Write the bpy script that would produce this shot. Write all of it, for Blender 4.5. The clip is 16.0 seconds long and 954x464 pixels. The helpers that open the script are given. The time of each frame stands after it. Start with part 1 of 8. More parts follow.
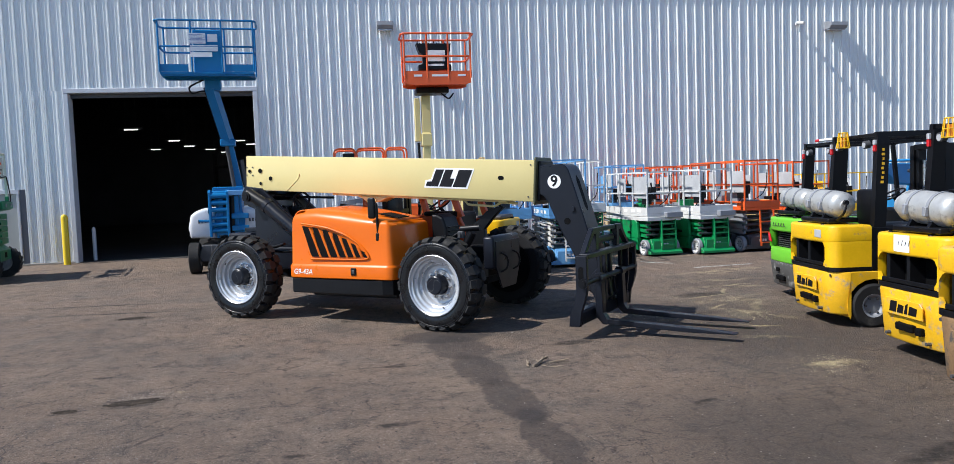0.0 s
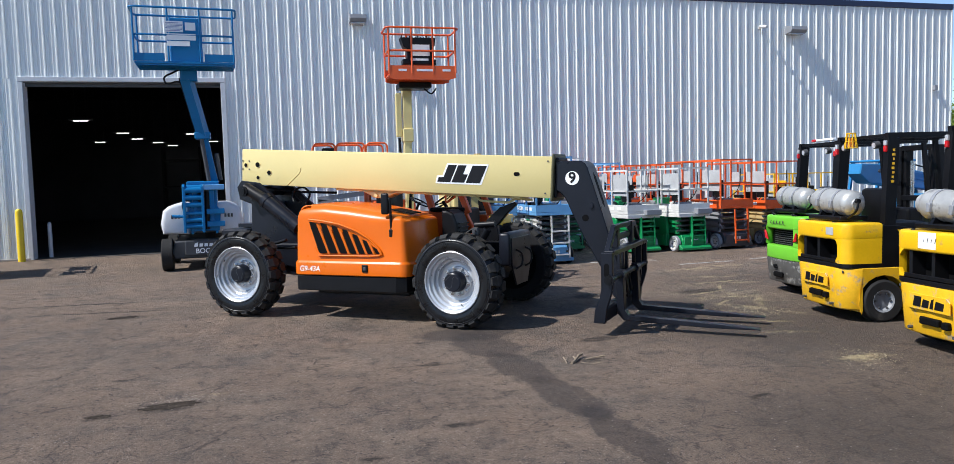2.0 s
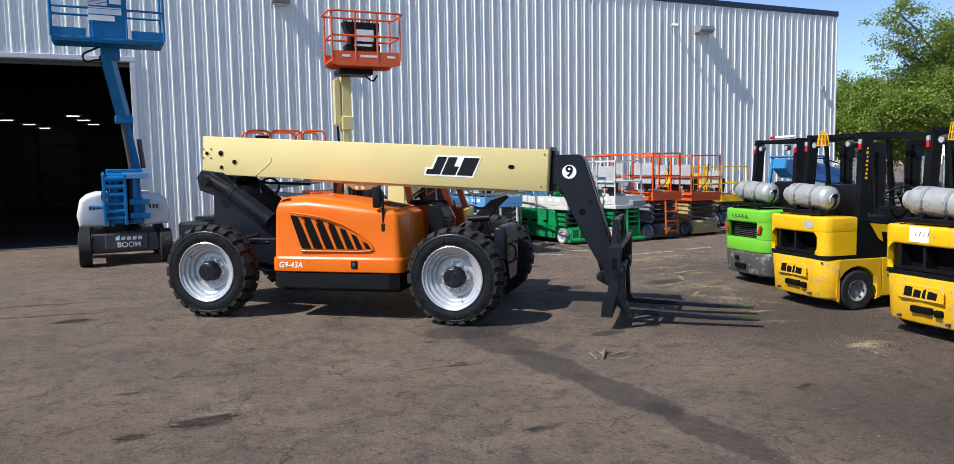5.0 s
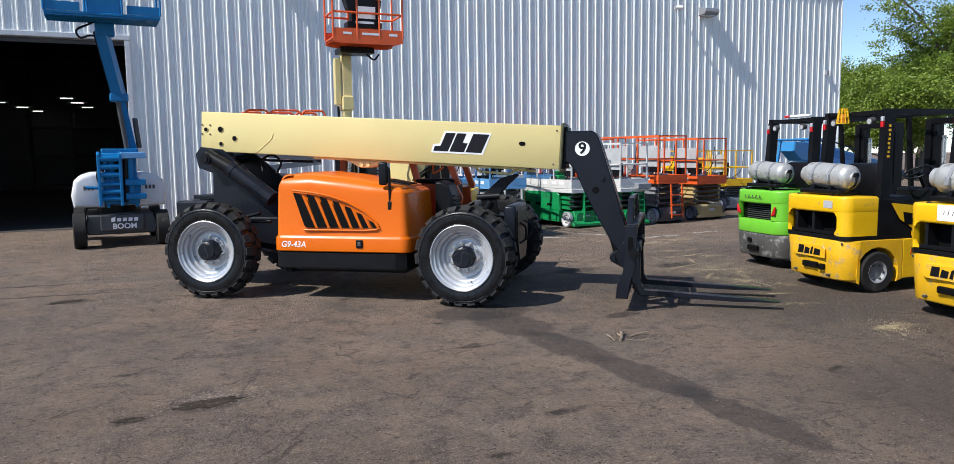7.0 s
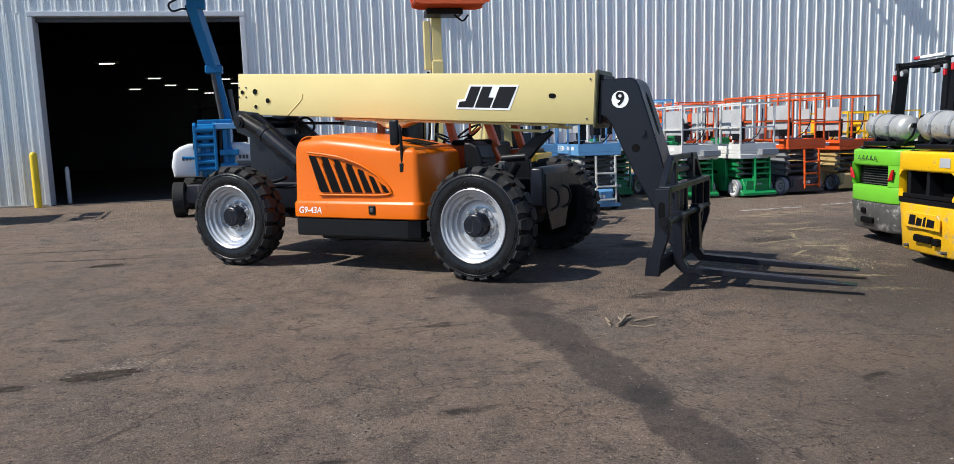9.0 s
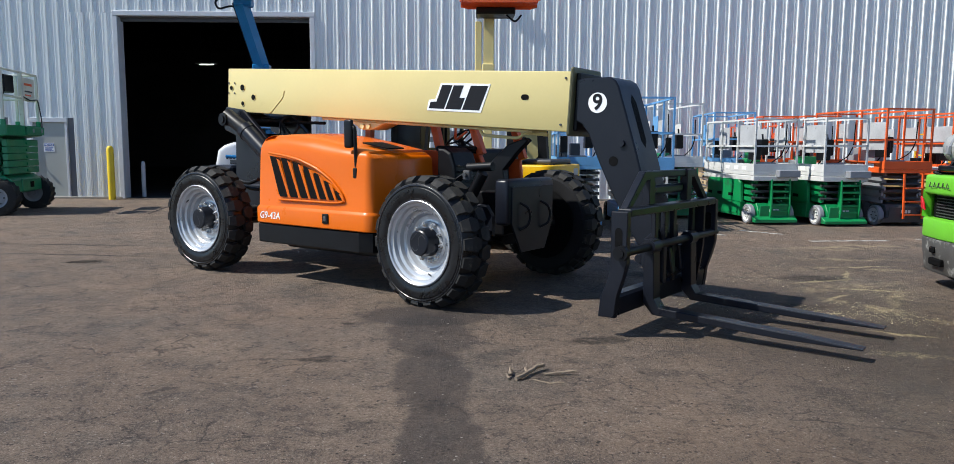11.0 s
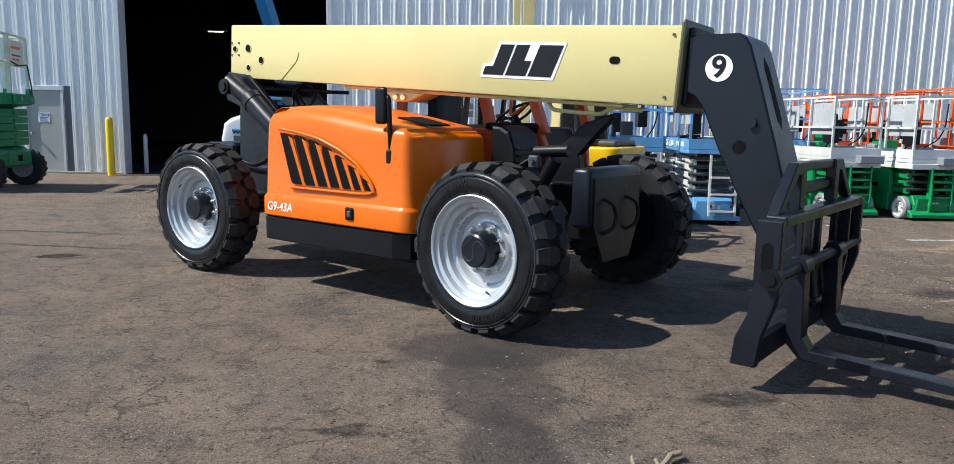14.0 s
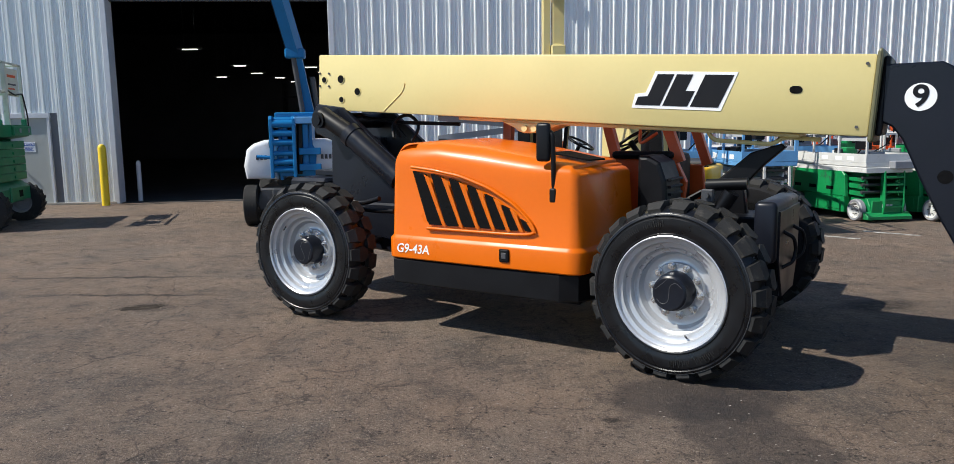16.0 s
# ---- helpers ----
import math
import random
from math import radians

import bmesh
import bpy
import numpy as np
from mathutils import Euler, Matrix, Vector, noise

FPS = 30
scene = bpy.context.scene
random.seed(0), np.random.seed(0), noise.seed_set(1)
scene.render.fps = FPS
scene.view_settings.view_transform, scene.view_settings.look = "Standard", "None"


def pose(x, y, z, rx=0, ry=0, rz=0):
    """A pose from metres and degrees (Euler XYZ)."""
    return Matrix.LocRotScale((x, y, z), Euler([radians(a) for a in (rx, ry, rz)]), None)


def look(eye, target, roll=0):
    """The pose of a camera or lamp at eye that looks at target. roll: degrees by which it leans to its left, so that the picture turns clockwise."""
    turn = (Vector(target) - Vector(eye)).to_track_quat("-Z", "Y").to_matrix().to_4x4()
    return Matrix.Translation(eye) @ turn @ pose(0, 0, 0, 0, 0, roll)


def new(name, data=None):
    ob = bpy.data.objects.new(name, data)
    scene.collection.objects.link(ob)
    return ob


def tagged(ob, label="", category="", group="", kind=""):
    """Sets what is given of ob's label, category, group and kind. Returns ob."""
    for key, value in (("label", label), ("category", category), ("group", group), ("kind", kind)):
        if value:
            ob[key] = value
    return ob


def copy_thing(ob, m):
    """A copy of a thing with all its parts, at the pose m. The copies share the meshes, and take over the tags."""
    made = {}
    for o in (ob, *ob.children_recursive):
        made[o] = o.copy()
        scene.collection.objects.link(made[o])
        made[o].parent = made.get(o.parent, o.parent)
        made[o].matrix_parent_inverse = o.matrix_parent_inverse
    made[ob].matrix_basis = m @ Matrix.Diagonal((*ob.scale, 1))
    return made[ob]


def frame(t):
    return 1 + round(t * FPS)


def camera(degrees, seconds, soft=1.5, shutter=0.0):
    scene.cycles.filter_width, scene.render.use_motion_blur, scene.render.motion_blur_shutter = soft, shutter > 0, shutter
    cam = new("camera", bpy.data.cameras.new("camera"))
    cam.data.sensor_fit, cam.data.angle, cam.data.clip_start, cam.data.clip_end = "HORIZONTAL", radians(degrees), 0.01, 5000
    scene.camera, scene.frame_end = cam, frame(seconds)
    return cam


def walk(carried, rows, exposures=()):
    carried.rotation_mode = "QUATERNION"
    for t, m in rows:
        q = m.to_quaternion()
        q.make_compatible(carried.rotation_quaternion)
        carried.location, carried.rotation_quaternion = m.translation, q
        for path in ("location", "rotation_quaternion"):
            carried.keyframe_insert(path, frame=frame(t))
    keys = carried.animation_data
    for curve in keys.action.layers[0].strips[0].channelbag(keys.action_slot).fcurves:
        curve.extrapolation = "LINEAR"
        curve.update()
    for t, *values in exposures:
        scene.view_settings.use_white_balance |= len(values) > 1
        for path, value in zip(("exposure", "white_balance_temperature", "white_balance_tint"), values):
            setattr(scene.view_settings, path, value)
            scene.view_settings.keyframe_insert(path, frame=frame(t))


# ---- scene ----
# camera and its walk
cam = camera(65.33, 16.0, 0.65)
PATH = [
    (0, -0.057, -0.344, 1.807, -9.53, -3.57, 2.00),
    (0.5, -0.341, -0.299, 1.791, -11.48, -3.36, 1.65),
    (1, -0.553, -0.210, 1.800, -12.23, -3.07, 1.48),
    (1.5, -0.770, -0.105, 1.801, -13.17, -3.46, 1.35),
    (2, -0.977, -0.055, 1.818, -14.03, -3.91, 1.51),
    (2.5, -1.232, 0.017, 1.827, -15.02, -3.79, 1.32),
    (3, -1.531, 0.082, 1.853, -15.88, -3.66, 1.13),
    (3.5, -1.822, 0.211, 1.887, -18.55, -4.46, 0.86),
    (4, -2.057, 0.355, 1.898, -21.05, -4.98, 0.57),
    (4.5, -2.255, 0.510, 1.900, -22.97, -4.88, 0.95),
    (7, -2.332, 0.961, 1.766, -23.59, -5.92, 0.71),
    (7.5, -1.938, 1.194, 1.690, -19.70, -6.52, -0.54),
    (8, -1.554, 1.472, 1.644, -18.85, -7.46, 0.35),
    (8.5, -1.025, 1.414, 1.593, -16.48, -7.62, 1.02),
    (9, -0.420, 1.387, 1.510, -10.54, -7.46, 1.72),
    (9.5, 0.044, 1.626, 1.468, -8.69, -7.59, -0.21),
    (12, 1.740, 2.772, 1.404, 4.64, -5.97, 0.47),
    (12.5, 1.759, 3.185, 1.370, 5.98, -6.43, 0.28),
    (13, 1.505, 3.494, 1.371, 2.71, -6.92, 0.81),
    (13.5, 1.268, 3.735, 1.408, 1.55, -8.23, 0.52),
    (14, 0.913, 3.856, 1.448, 0.09, -8.38, -1.11),
    (14.5, 0.550, 3.912, 1.523, -1.11, -7.82, 1.34),
    (15, 0.176, 4.027, 1.582, -3.32, -7.66, 0.17),
    (15.5, -0.210, 4.198, 1.595, -5.39, -7.02, 1.53),
    (16, -0.691, 4.209, 1.665, -4.32, -7.95, 0.73),
]
walk(cam, [(t, pose(x, y, z, 90 + pitch, roll, yaw)) for t, x, y, z, yaw, pitch, roll in PATH],
     [(0.0, 0.55, 6190, 10), (1.5, 0.53, 6190, 10), (2.5, 0.51, 6220, 10), (3.5, 0.47, 6260, 10), (4.5, 0.47, 6320, 10), (7.0, 0.46, 6340, 10), (8.5, 0.46, 6460, 9), (9.5, 0.46, 6480, 9),
      (12.0, 0.51, 6240, 6), (13.0, 0.69, 6280, 5), (14.0, 0.71, 6300, 5), (15.0, 0.61, 6320, 6), (16.0, 0.45, 6540, 8)])

# world, sun, exposure
world = bpy.data.worlds.new("sky")
scene.world = world
world.use_nodes = True
wn = world.node_tree.nodes
wl = world.node_tree.links
sky = wn.new("ShaderNodeTexSky")
sky.sky_type = 'NISHITA'
sky.sun_disc = False
sky.sun_elevation = radians(48)
sky.sun_rotation = radians(260)
sky.air_density = 0.8
sky.dust_density = 0.0
sky.altitude = 1500
sky.ozone_density = 2.0
wn["Background"].inputs["Strength"].default_value = 0.125
wl.new(sky.outputs["Color"], wn["Background"].inputs["Color"])
sun_data = bpy.data.lights.new("sun", 'SUN')
sun_data.energy = 4.3
sun_data.angle = radians(0.53)
sun_data.color = (1.0, 0.955, 0.88)
sun = new("sun", sun_data)
sun.matrix_world = look((-30, -5, 34), (-30 + 0.66, -5 + 0.115, 34 - 0.74))
scene.view_settings.exposure = 0.5

# materials
def mat(name, color, rough=0.5, metal=0.0, var=0.12, scale=6.0, fine=60.0, bump=0.05, dirt=None, dirt_amount=0.0,
        dirt_scale=3.0, coat=0.0, per_object=0.0, spec=0.5):
    """Procedural surface: base colour with variation at two scales, uneven gloss, fine relief, patches of dirt or wear."""
    m = bpy.data.materials.new(name)
    m.use_nodes = True
    nt = m.node_tree
    n, l = nt.nodes, nt.links
    b = n["Principled BSDF"]
    b.inputs["Metallic"].default_value = metal
    b.inputs["Coat Weight"].default_value = coat
    b.inputs["Coat Roughness"].default_value = 0.08
    b.inputs["Specular IOR Level"].default_value = spec
    tc = n.new("ShaderNodeTexCoord")
    big = n.new("ShaderNodeTexNoise")
    big.inputs["Scale"].default_value = scale
    big.inputs["Detail"].default_value = 5
    small = n.new("ShaderNodeTexNoise")
    small.inputs["Scale"].default_value = fine
    small.inputs["Detail"].default_value = 3
    for t in (big, small):
        l.new(tc.outputs["Object"], t.inputs["Vector"])
    mixf = n.new("ShaderNodeMath")
    mixf.operation = 'MULTIPLY_ADD'
    l.new(small.outputs["Fac"], mixf.inputs[0])
    mixf.inputs[1].default_value = 0.4
    l.new(big.outputs["Fac"], mixf.inputs[2])
    ramp = n.new("ShaderNodeMapRange")
    ramp.inputs["From Min"].default_value = 0.45
    ramp.inputs["From Max"].default_value = 0.95
    ramp.inputs["To Min"].default_value = 1 - var
    ramp.inputs["To Max"].default_value = 1 + var
    l.new(mixf.outputs[0], ramp.inputs["Value"])
    fac = ramp.outputs["Result"]
    if per_object:
        oi = n.new("ShaderNodeObjectInfo")
        pr = n.new("ShaderNodeMapRange")
        pr.inputs["To Min"].default_value = 1 - per_object
        pr.inputs["To Max"].default_value = 1 + per_object
        l.new(oi.outputs["Random"], pr.inputs["Value"])
        mm = n.new("ShaderNodeMath")
        mm.operation = 'MULTIPLY'
        l.new(fac, mm.inputs[0])
        l.new(pr.outputs["Result"], mm.inputs[1])
        fac = mm.outputs[0]
    vm = n.new("ShaderNodeVectorMath")
    vm.operation = 'SCALE'
    vm.inputs[0].default_value = color[:3]
    l.new(fac, vm.inputs["Scale"])
    out = vm.outputs["Vector"]
    if dirt is not None and dirt_amount > 0:
        dn = n.new("ShaderNodeTexNoise")
        dn.inputs["Scale"].default_value = dirt_scale
        dn.inputs["Detail"].default_value = 9
        dn.inputs["Roughness"].default_value = 0.72
        l.new(tc.outputs["Object"], dn.inputs["Vector"])
        dr = n.new("ShaderNodeMapRange")
        dr.inputs["From Min"].default_value = 0.72 - 0.35 * dirt_amount
        dr.inputs["From Max"].default_value = 0.80 - 0.30 * dirt_amount
        l.new(dn.outputs["Fac"], dr.inputs["Value"])
        mx = n.new("ShaderNodeMix")
        mx.data_type = 'RGBA'
        l.new(dr.outputs["Result"], mx.inputs["Factor"])
        l.new(out, mx.inputs["A"])
        mx.inputs["B"].default_value = (*dirt[:3], 1)
        out = mx.outputs["Result"]
    l.new(out, b.inputs["Base Color"])
    rr = n.new("ShaderNodeMapRange")
    rr.inputs["From Min"].default_value = 0.3
    rr.inputs["From Max"].default_value = 0.7
    rr.inputs["To Min"].default_value = max(0.02, rough - 0.08)
    rr.inputs["To Max"].default_value = min(1.0, rough + 0.08)
    l.new(big.outputs["Fac"], rr.inputs["Value"])
    l.new(rr.outputs["Result"], b.inputs["Roughness"])
    if bump:
        bp = n.new("ShaderNodeBump")
        bp.inputs["Strength"].default_value = bump
        bp.inputs["Distance"].default_value = 0.01
        l.new(mixf.outputs[0], bp.inputs["Height"])
        l.new(bp.outputs["Normal"], b.inputs["Normal"])
    return m


def glow(name, color, strength):
    m = bpy.data.materials.new(name)
    m.use_nodes = True
    b = m.node_tree.nodes["Principled BSDF"]
    b.inputs["Base Color"].default_value = (*color, 1)
    b.inputs["Emission Color"].default_value = (*color, 1)
    b.inputs["Emission Strength"].default_value = strength
    return m


def asphalt():
    m = bpy.data.materials.new("asphalt")
    m.use_nodes = True
    nt = m.node_tree
    n, l = nt.nodes, nt.links
    b = n["Principled BSDF"]
    tc = n.new("ShaderNodeTexCoord")
    pos = tc.outputs["Object"]

    def noise_tex(scale, detail, rough=0.6, src=pos):
        t = n.new("ShaderNodeTexNoise")
        t.inputs["Scale"].default_value = scale
        t.inputs["Detail"].default_value = detail
        t.inputs["Roughness"].default_value = rough
        l.new(src, t.inputs["Vector"])
        return t

    def band(src, a, c, d=0.0, e=1.0):
        r = n.new("ShaderNodeMapRange")
        r.inputs["From Min"].default_value = a
        r.inputs["From Max"].default_value = c
        r.inputs["To Min"].default_value = d
        r.inputs["To Max"].default_value = e
        l.new(src, r.inputs["Value"])
        return r.outputs["Result"]

    def mix(f, a, bb, how='MIX'):
        x = n.new("ShaderNodeMix")
        x.data_type = 'RGBA'
        x.blend_type = how
        if isinstance(f, float):
            x.inputs["Factor"].default_value = f
        else:
            l.new(f, x.inputs["Factor"])
        for s, v in (("A", a), ("B", bb)):
            if isinstance(v, tuple):
                x.inputs[s].default_value = (*v, 1)
            else:
                l.new(v, x.inputs[s])
        return x.outputs["Result"]

    def mul(a, bb):
        x = n.new("ShaderNodeMath")
        x.operation = 'MULTIPLY'
        for i, v in enumerate((a, bb)):
            if isinstance(v, float):
                x.inputs[i].default_value = v
            else:
                l.new(v, x.inputs[i])
        return x.outputs[0]

    broad = noise_tex(0.18, 6)
    blot = noise_tex(0.9, 7, 0.68)
    stone = n.new("ShaderNodeTexVoronoi")
    stone.inputs["Scale"].default_value = 70.0
    l.new(pos, stone.inputs["Vector"])
    col = mix(band(broad.outputs["Fac"], 0.38, 0.62), (0.138, 0.103, 0.082), (0.194, 0.147, 0.117))
    col = mix(mul(band(blot.outputs["Fac"], 0.50, 0.66), 0.9), col, (0.252, 0.190, 0.146))
    col = mix(mul(band(blot.outputs["Fac"], 0.46, 0.34), 0.9), col, (0.082, 0.066, 0.057))
    hand = noise_tex(3.6, 6, 0.7)
    col = mix(mul(band(hand.outputs["Fac"], 0.53, 0.66), 0.55), col, (0.236, 0.180, 0.142))
    col = mix(mul(band(hand.outputs["Fac"], 0.47, 0.37), 0.75), col, (0.066, 0.052, 0.044))
    warm = noise_tex(0.55, 5, 0.7)
    col = mix(mul(band(warm.outputs["Fac"], 0.50, 0.62), 0.5), col, (0.202, 0.140, 0.100))
    col = mix(mul(band(warm.outputs["Fac"], 0.46, 0.36), 0.4), col, (0.140, 0.125, 0.113))
    mid = noise_tex(11.0, 7, 0.78)
    col = mix(mul(band(mid.outputs["Fac"], 0.54, 0.70), 0.6), col, (0.26, 0.215, 0.170))
    col = mix(mul(band(mid.outputs["Fac"], 0.46, 0.36), 0.8), col, (0.046, 0.037, 0.032))
    gravel = noise_tex(34.0, 5, 0.85)
    some = band(mid.outputs["Fac"], 0.40, 0.60, 0.25, 1.0)
    col = mix(mul(band(gravel.outputs["Fac"], 0.54, 0.66), some), col, (0.40, 0.33, 0.262))
    col = mix(mul(band(gravel.outputs["Fac"], 0.46, 0.36), 0.8), col, (0.034, 0.028, 0.025))
    grain = noise_tex(80.0, 4, 0.85)
    col = mix(mul(band(grain.outputs["Fac"], 0.54, 0.62), 0.70), col, (0.32, 0.275, 0.225))
    col = mix(mul(band(grain.outputs["Fac"], 0.46, 0.38), 0.75), col, (0.036, 0.030, 0.027))
    fleck = band(stone.outputs["Distance"], 0.22, 0.10)
    pick = band(noise_tex(19.0, 2).outputs["Fac"], 0.54, 0.58)
    col = mix(mul(mul(fleck, pick), 0.9), col, (0.56, 0.50, 0.43))
    pock = n.new("ShaderNodeTexVoronoi")
    pock.inputs["Scale"].default_value = 26.0
    pock.inputs["Randomness"].default_value = 1.0
    l.new(pos, pock.inputs["Vector"])
    pk = mul(band(pock.outputs["Distance"], 0.30, 0.16), band(noise_tex(7.0, 3).outputs["Fac"], 0.52, 0.58))
    col = mix(mul(pk, 0.95), col, (0.026, 0.021, 0.018))
    # hairline cracks
    warp = noise_tex(1.3, 5)
    vm = n.new("ShaderNodeVectorMath")
    vm.operation = 'MULTIPLY_ADD'
    vm.inputs[1].default_value = (0.55, 0.55, 0.0)
    l.new(warp.outputs["Color"], vm.inputs[0])
    l.new(pos, vm.inputs[2])
    jag = n.new("ShaderNodeVectorMath")
    jag.operation = 'MULTIPLY_ADD'
    jag.inputs[1].default_value = (0.10, 0.10, 0.0)
    l.new(noise_tex(8.0, 6, 0.75).outputs["Color"], jag.inputs[0])
    l.new(vm.outputs["Vector"], jag.inputs[2])
    crack = n.new("ShaderNodeTexVoronoi")
    crack.feature = 'DISTANCE_TO_EDGE'
    crack.inputs["Scale"].default_value = 1.1
    l.new(jag.outputs["Vector"], crack.inputs["Vector"])
    cr = mul(band(crack.outputs["Distance"], 0.010, 0.003), band(noise_tex(1.6, 5, 0.7).outputs["Fac"], 0.47, 0.56))
    fine_c = n.new("ShaderNodeTexVoronoi")
    fine_c.feature = 'DISTANCE_TO_EDGE'
    fine_c.inputs["Scale"].default_value = 2.3
    l.new(jag.outputs["Vector"], fine_c.inputs["Vector"])
    cr2 = mul(band(fine_c.outputs["Distance"], 0.017, 0.005), band(noise_tex(1.1, 5, 0.7).outputs["Fac"], 0.49, 0.57))
    col = mix(mul(cr, 0.62), col, (0.018, 0.016, 0.015))
    col = mix(mul(cr2, 0.6), col, (0.024, 0.021, 0.02))
    # small oil drips
    drip = n.new("ShaderNodeTexVoronoi")
    drip.inputs["Scale"].default_value = 1.1
    l.new(vm.outputs["Vector"], drip.inputs["Vector"])
    dr = mul(band(drip.outputs["Distance"], 0.16, 0.05), band(noise_tex(3.0, 4).outputs["Fac"], 0.42, 0.6))
    col = mix(mul(dr, 0.5), col, (0.030, 0.027, 0.026))
    spot = n.new("ShaderNodeTexVoronoi")
    spot.inputs["Scale"].default_value = 3.4
    l.new(vm.outputs["Vector"], spot.inputs["Vector"])
    col = mix(mul(mul(band(spot.outputs["Distance"], 0.15, 0.08), band(noise_tex(5.0, 3).outputs["Fac"], 0.58, 0.63)), 0.7), col, (0.030, 0.024, 0.020))
    # oil trail, wet patches and scraped spots
    wob = noise_tex(2.6, 6, 0.7)
    wv = n.new("ShaderNodeVectorMath")
    wv.operation = 'MULTIPLY_ADD'
    wv.inputs[1].default_value = (0.34, 0.34, 0.0)
    l.new(wob.outputs["Color"], wv.inputs[0])
    l.new(pos, wv.inputs[2])

    ragged = band(mid.outputs["Fac"], 0.38, 0.52)
    ragged_soft = band(mid.outputs["Fac"], 0.34, 0.58, 0.45, 1.0)
    crumbs = mul(band(gravel.outputs["Fac"], 0.44, 0.56), band(hand.outputs["Fac"], 0.44, 0.56))

    def blotch(cx, cy, rx, ry, turn, colour, amount, soft=0.5, torn=None):
        nonlocal col
        mp = n.new("ShaderNodeMapping")
        mp.vector_type = 'TEXTURE'
        mp.inputs["Location"].default_value = (cx + 0.17, cy + 0.17, 0)
        mp.inputs["Rotation"].default_value = (0, 0, radians(turn))
        mp.inputs["Scale"].default_value = (rx, ry, 1)
        l.new(wv.outputs["Vector"], mp.inputs["Vector"])
        ln = n.new("ShaderNodeVectorMath")
        ln.operation = 'LENGTH'
        l.new(mp.outputs["Vector"], ln.inputs[0])
        mask = mul(band(ln.outputs["Value"], 1.0, soft), amount)
        if torn is not None:
            mask = mul(mask, torn)
        col = mix(mask, col, colour)

    oil = (0.030, 0.026, 0.027)
    for cx, cy, rx, ry, turn, amount in ((4.6, 7.6, 2.3, 3.4, 15, 0.66), (3.2, 4.4, 2.0, 1.6, 0, 0.60), (6.6, 11.4, 2.5, 1.6, 0, 0.40), (0.95, 8.6, 0.9, 0.9, 0, 0.38), (-3.4, 6.6, 1.6, 0.8, 10, 0.15), (3.0, 9.6, 1.6, 1.2, 0, 0.30)):
        blotch(cx, cy, rx, ry, turn, (0.050, 0.042, 0.038), amount, 0.35)
    for cx, cy, rx, ry, turn in ((1.05, 7.9, 0.30, 0.75, 6), (1.12, 6.8, 0.22, 0.75, 5), (1.20, 5.7, 0.17, 0.8, 4), (1.25, 4.7, 0.15, 0.8, 2), (0.98, 8.5, 0.5, 0.4, 0)):
        blotch(cx, cy, rx * 1.25, ry, turn, oil, 0.72, 0.80, ragged_soft)
    for cx, cy, rx, ry, turn in ((-2.05, 6.55, 0.34, 0.17, 4), (-2.55, 6.40, 0.14, 0.08, 2), (-3.3, 11.4, 0.3, 0.2, 0), (0.2, 5.3, 0.2, 0.08, 10), (-2.6, 7.6, 0.12, 0.06, 0), (0.3, 7.2, 0.14, 0.06, 0), (5.15, 10.40, 0.50, 0.26, 5), (3.6, 3.8, 0.5, 0.10, 20), (-0.5, 4.8, 0.12, 0.05, 0), (2.7, 5.2, 0.16, 0.05, 30),
                                 (2.3, 7.7, 0.30, 0.12, 10), (3.5, 10.6, 0.5, 0.25, 10), (4.3, 8.9, 0.4, 0.2, 0), (-4.4, 13.0, 1.4, 0.06, -4), (-3.8, 12.0, 1.2, 0.05, -6), (0.4, 8.2, 0.10, 0.05, 0), (-0.2, 10.0, 0.12, 0.04, 20)):
        blotch(cx, cy, rx * 1.1, ry * 1.1, turn, (0.020, 0.016, 0.013), 0.9, 0.45, ragged)
    for cx, cy, rx, ry, turn in ((5.35, 9.9, 0.9, 0.16, 20), (4.35, 6.0, 0.40, 0.16, 10), (6.0, 11.0, 1.0, 0.16, -10), (5.1, 8.7, 0.9, 0.14, -60), (-1.75, 6.80, 0.26, 0.08, 0), (7.0, 13.0, 1.5, 0.4, 10), (5.5, 9.3, 0.8, 0.10, 60), (4.4, 7.3, 0.5, 0.10, -15), (6.4, 11.8, 0.8, 0.2, 0)):
        blotch(cx, cy, rx, ry, turn, (0.46, 0.39, 0.23), 0.9, 0.2, crumbs)
    for cx, cy, rx, ry, turn in ((5.2, 10.2, 0.55, 0.05, 20), (5.5, 9.7, 0.45, 0.05, -20), (4.9, 9.3, 0.35, 0.04, 40), (6.1, 11.2, 0.6, 0.06, 5), (5.7, 10.6, 0.40, 0.05, 60), (4.35, 6.05, 0.28, 0.10, 10), (4.7, 7.9, 0.30, 0.04, -25), (4.5, 8.6, 0.25, 0.03, 10)):
        blotch(cx, cy, rx, ry, turn, (0.42, 0.36, 0.21), 0.75, 0.3, ragged)
    col = mix(1.0, col, (1.08, 1.03, 0.97), 'MULTIPLY')
    l.new(col, b.inputs["Base Color"])
    l.new(band(blot.outputs["Fac"], 0.3, 0.7, 0.66, 0.9), b.inputs["Roughness"])
    b.inputs["Specular IOR Level"].default_value = 0.35
    bp = n.new("ShaderNodeBump")
    bp.inputs["Strength"].default_value = 1.0
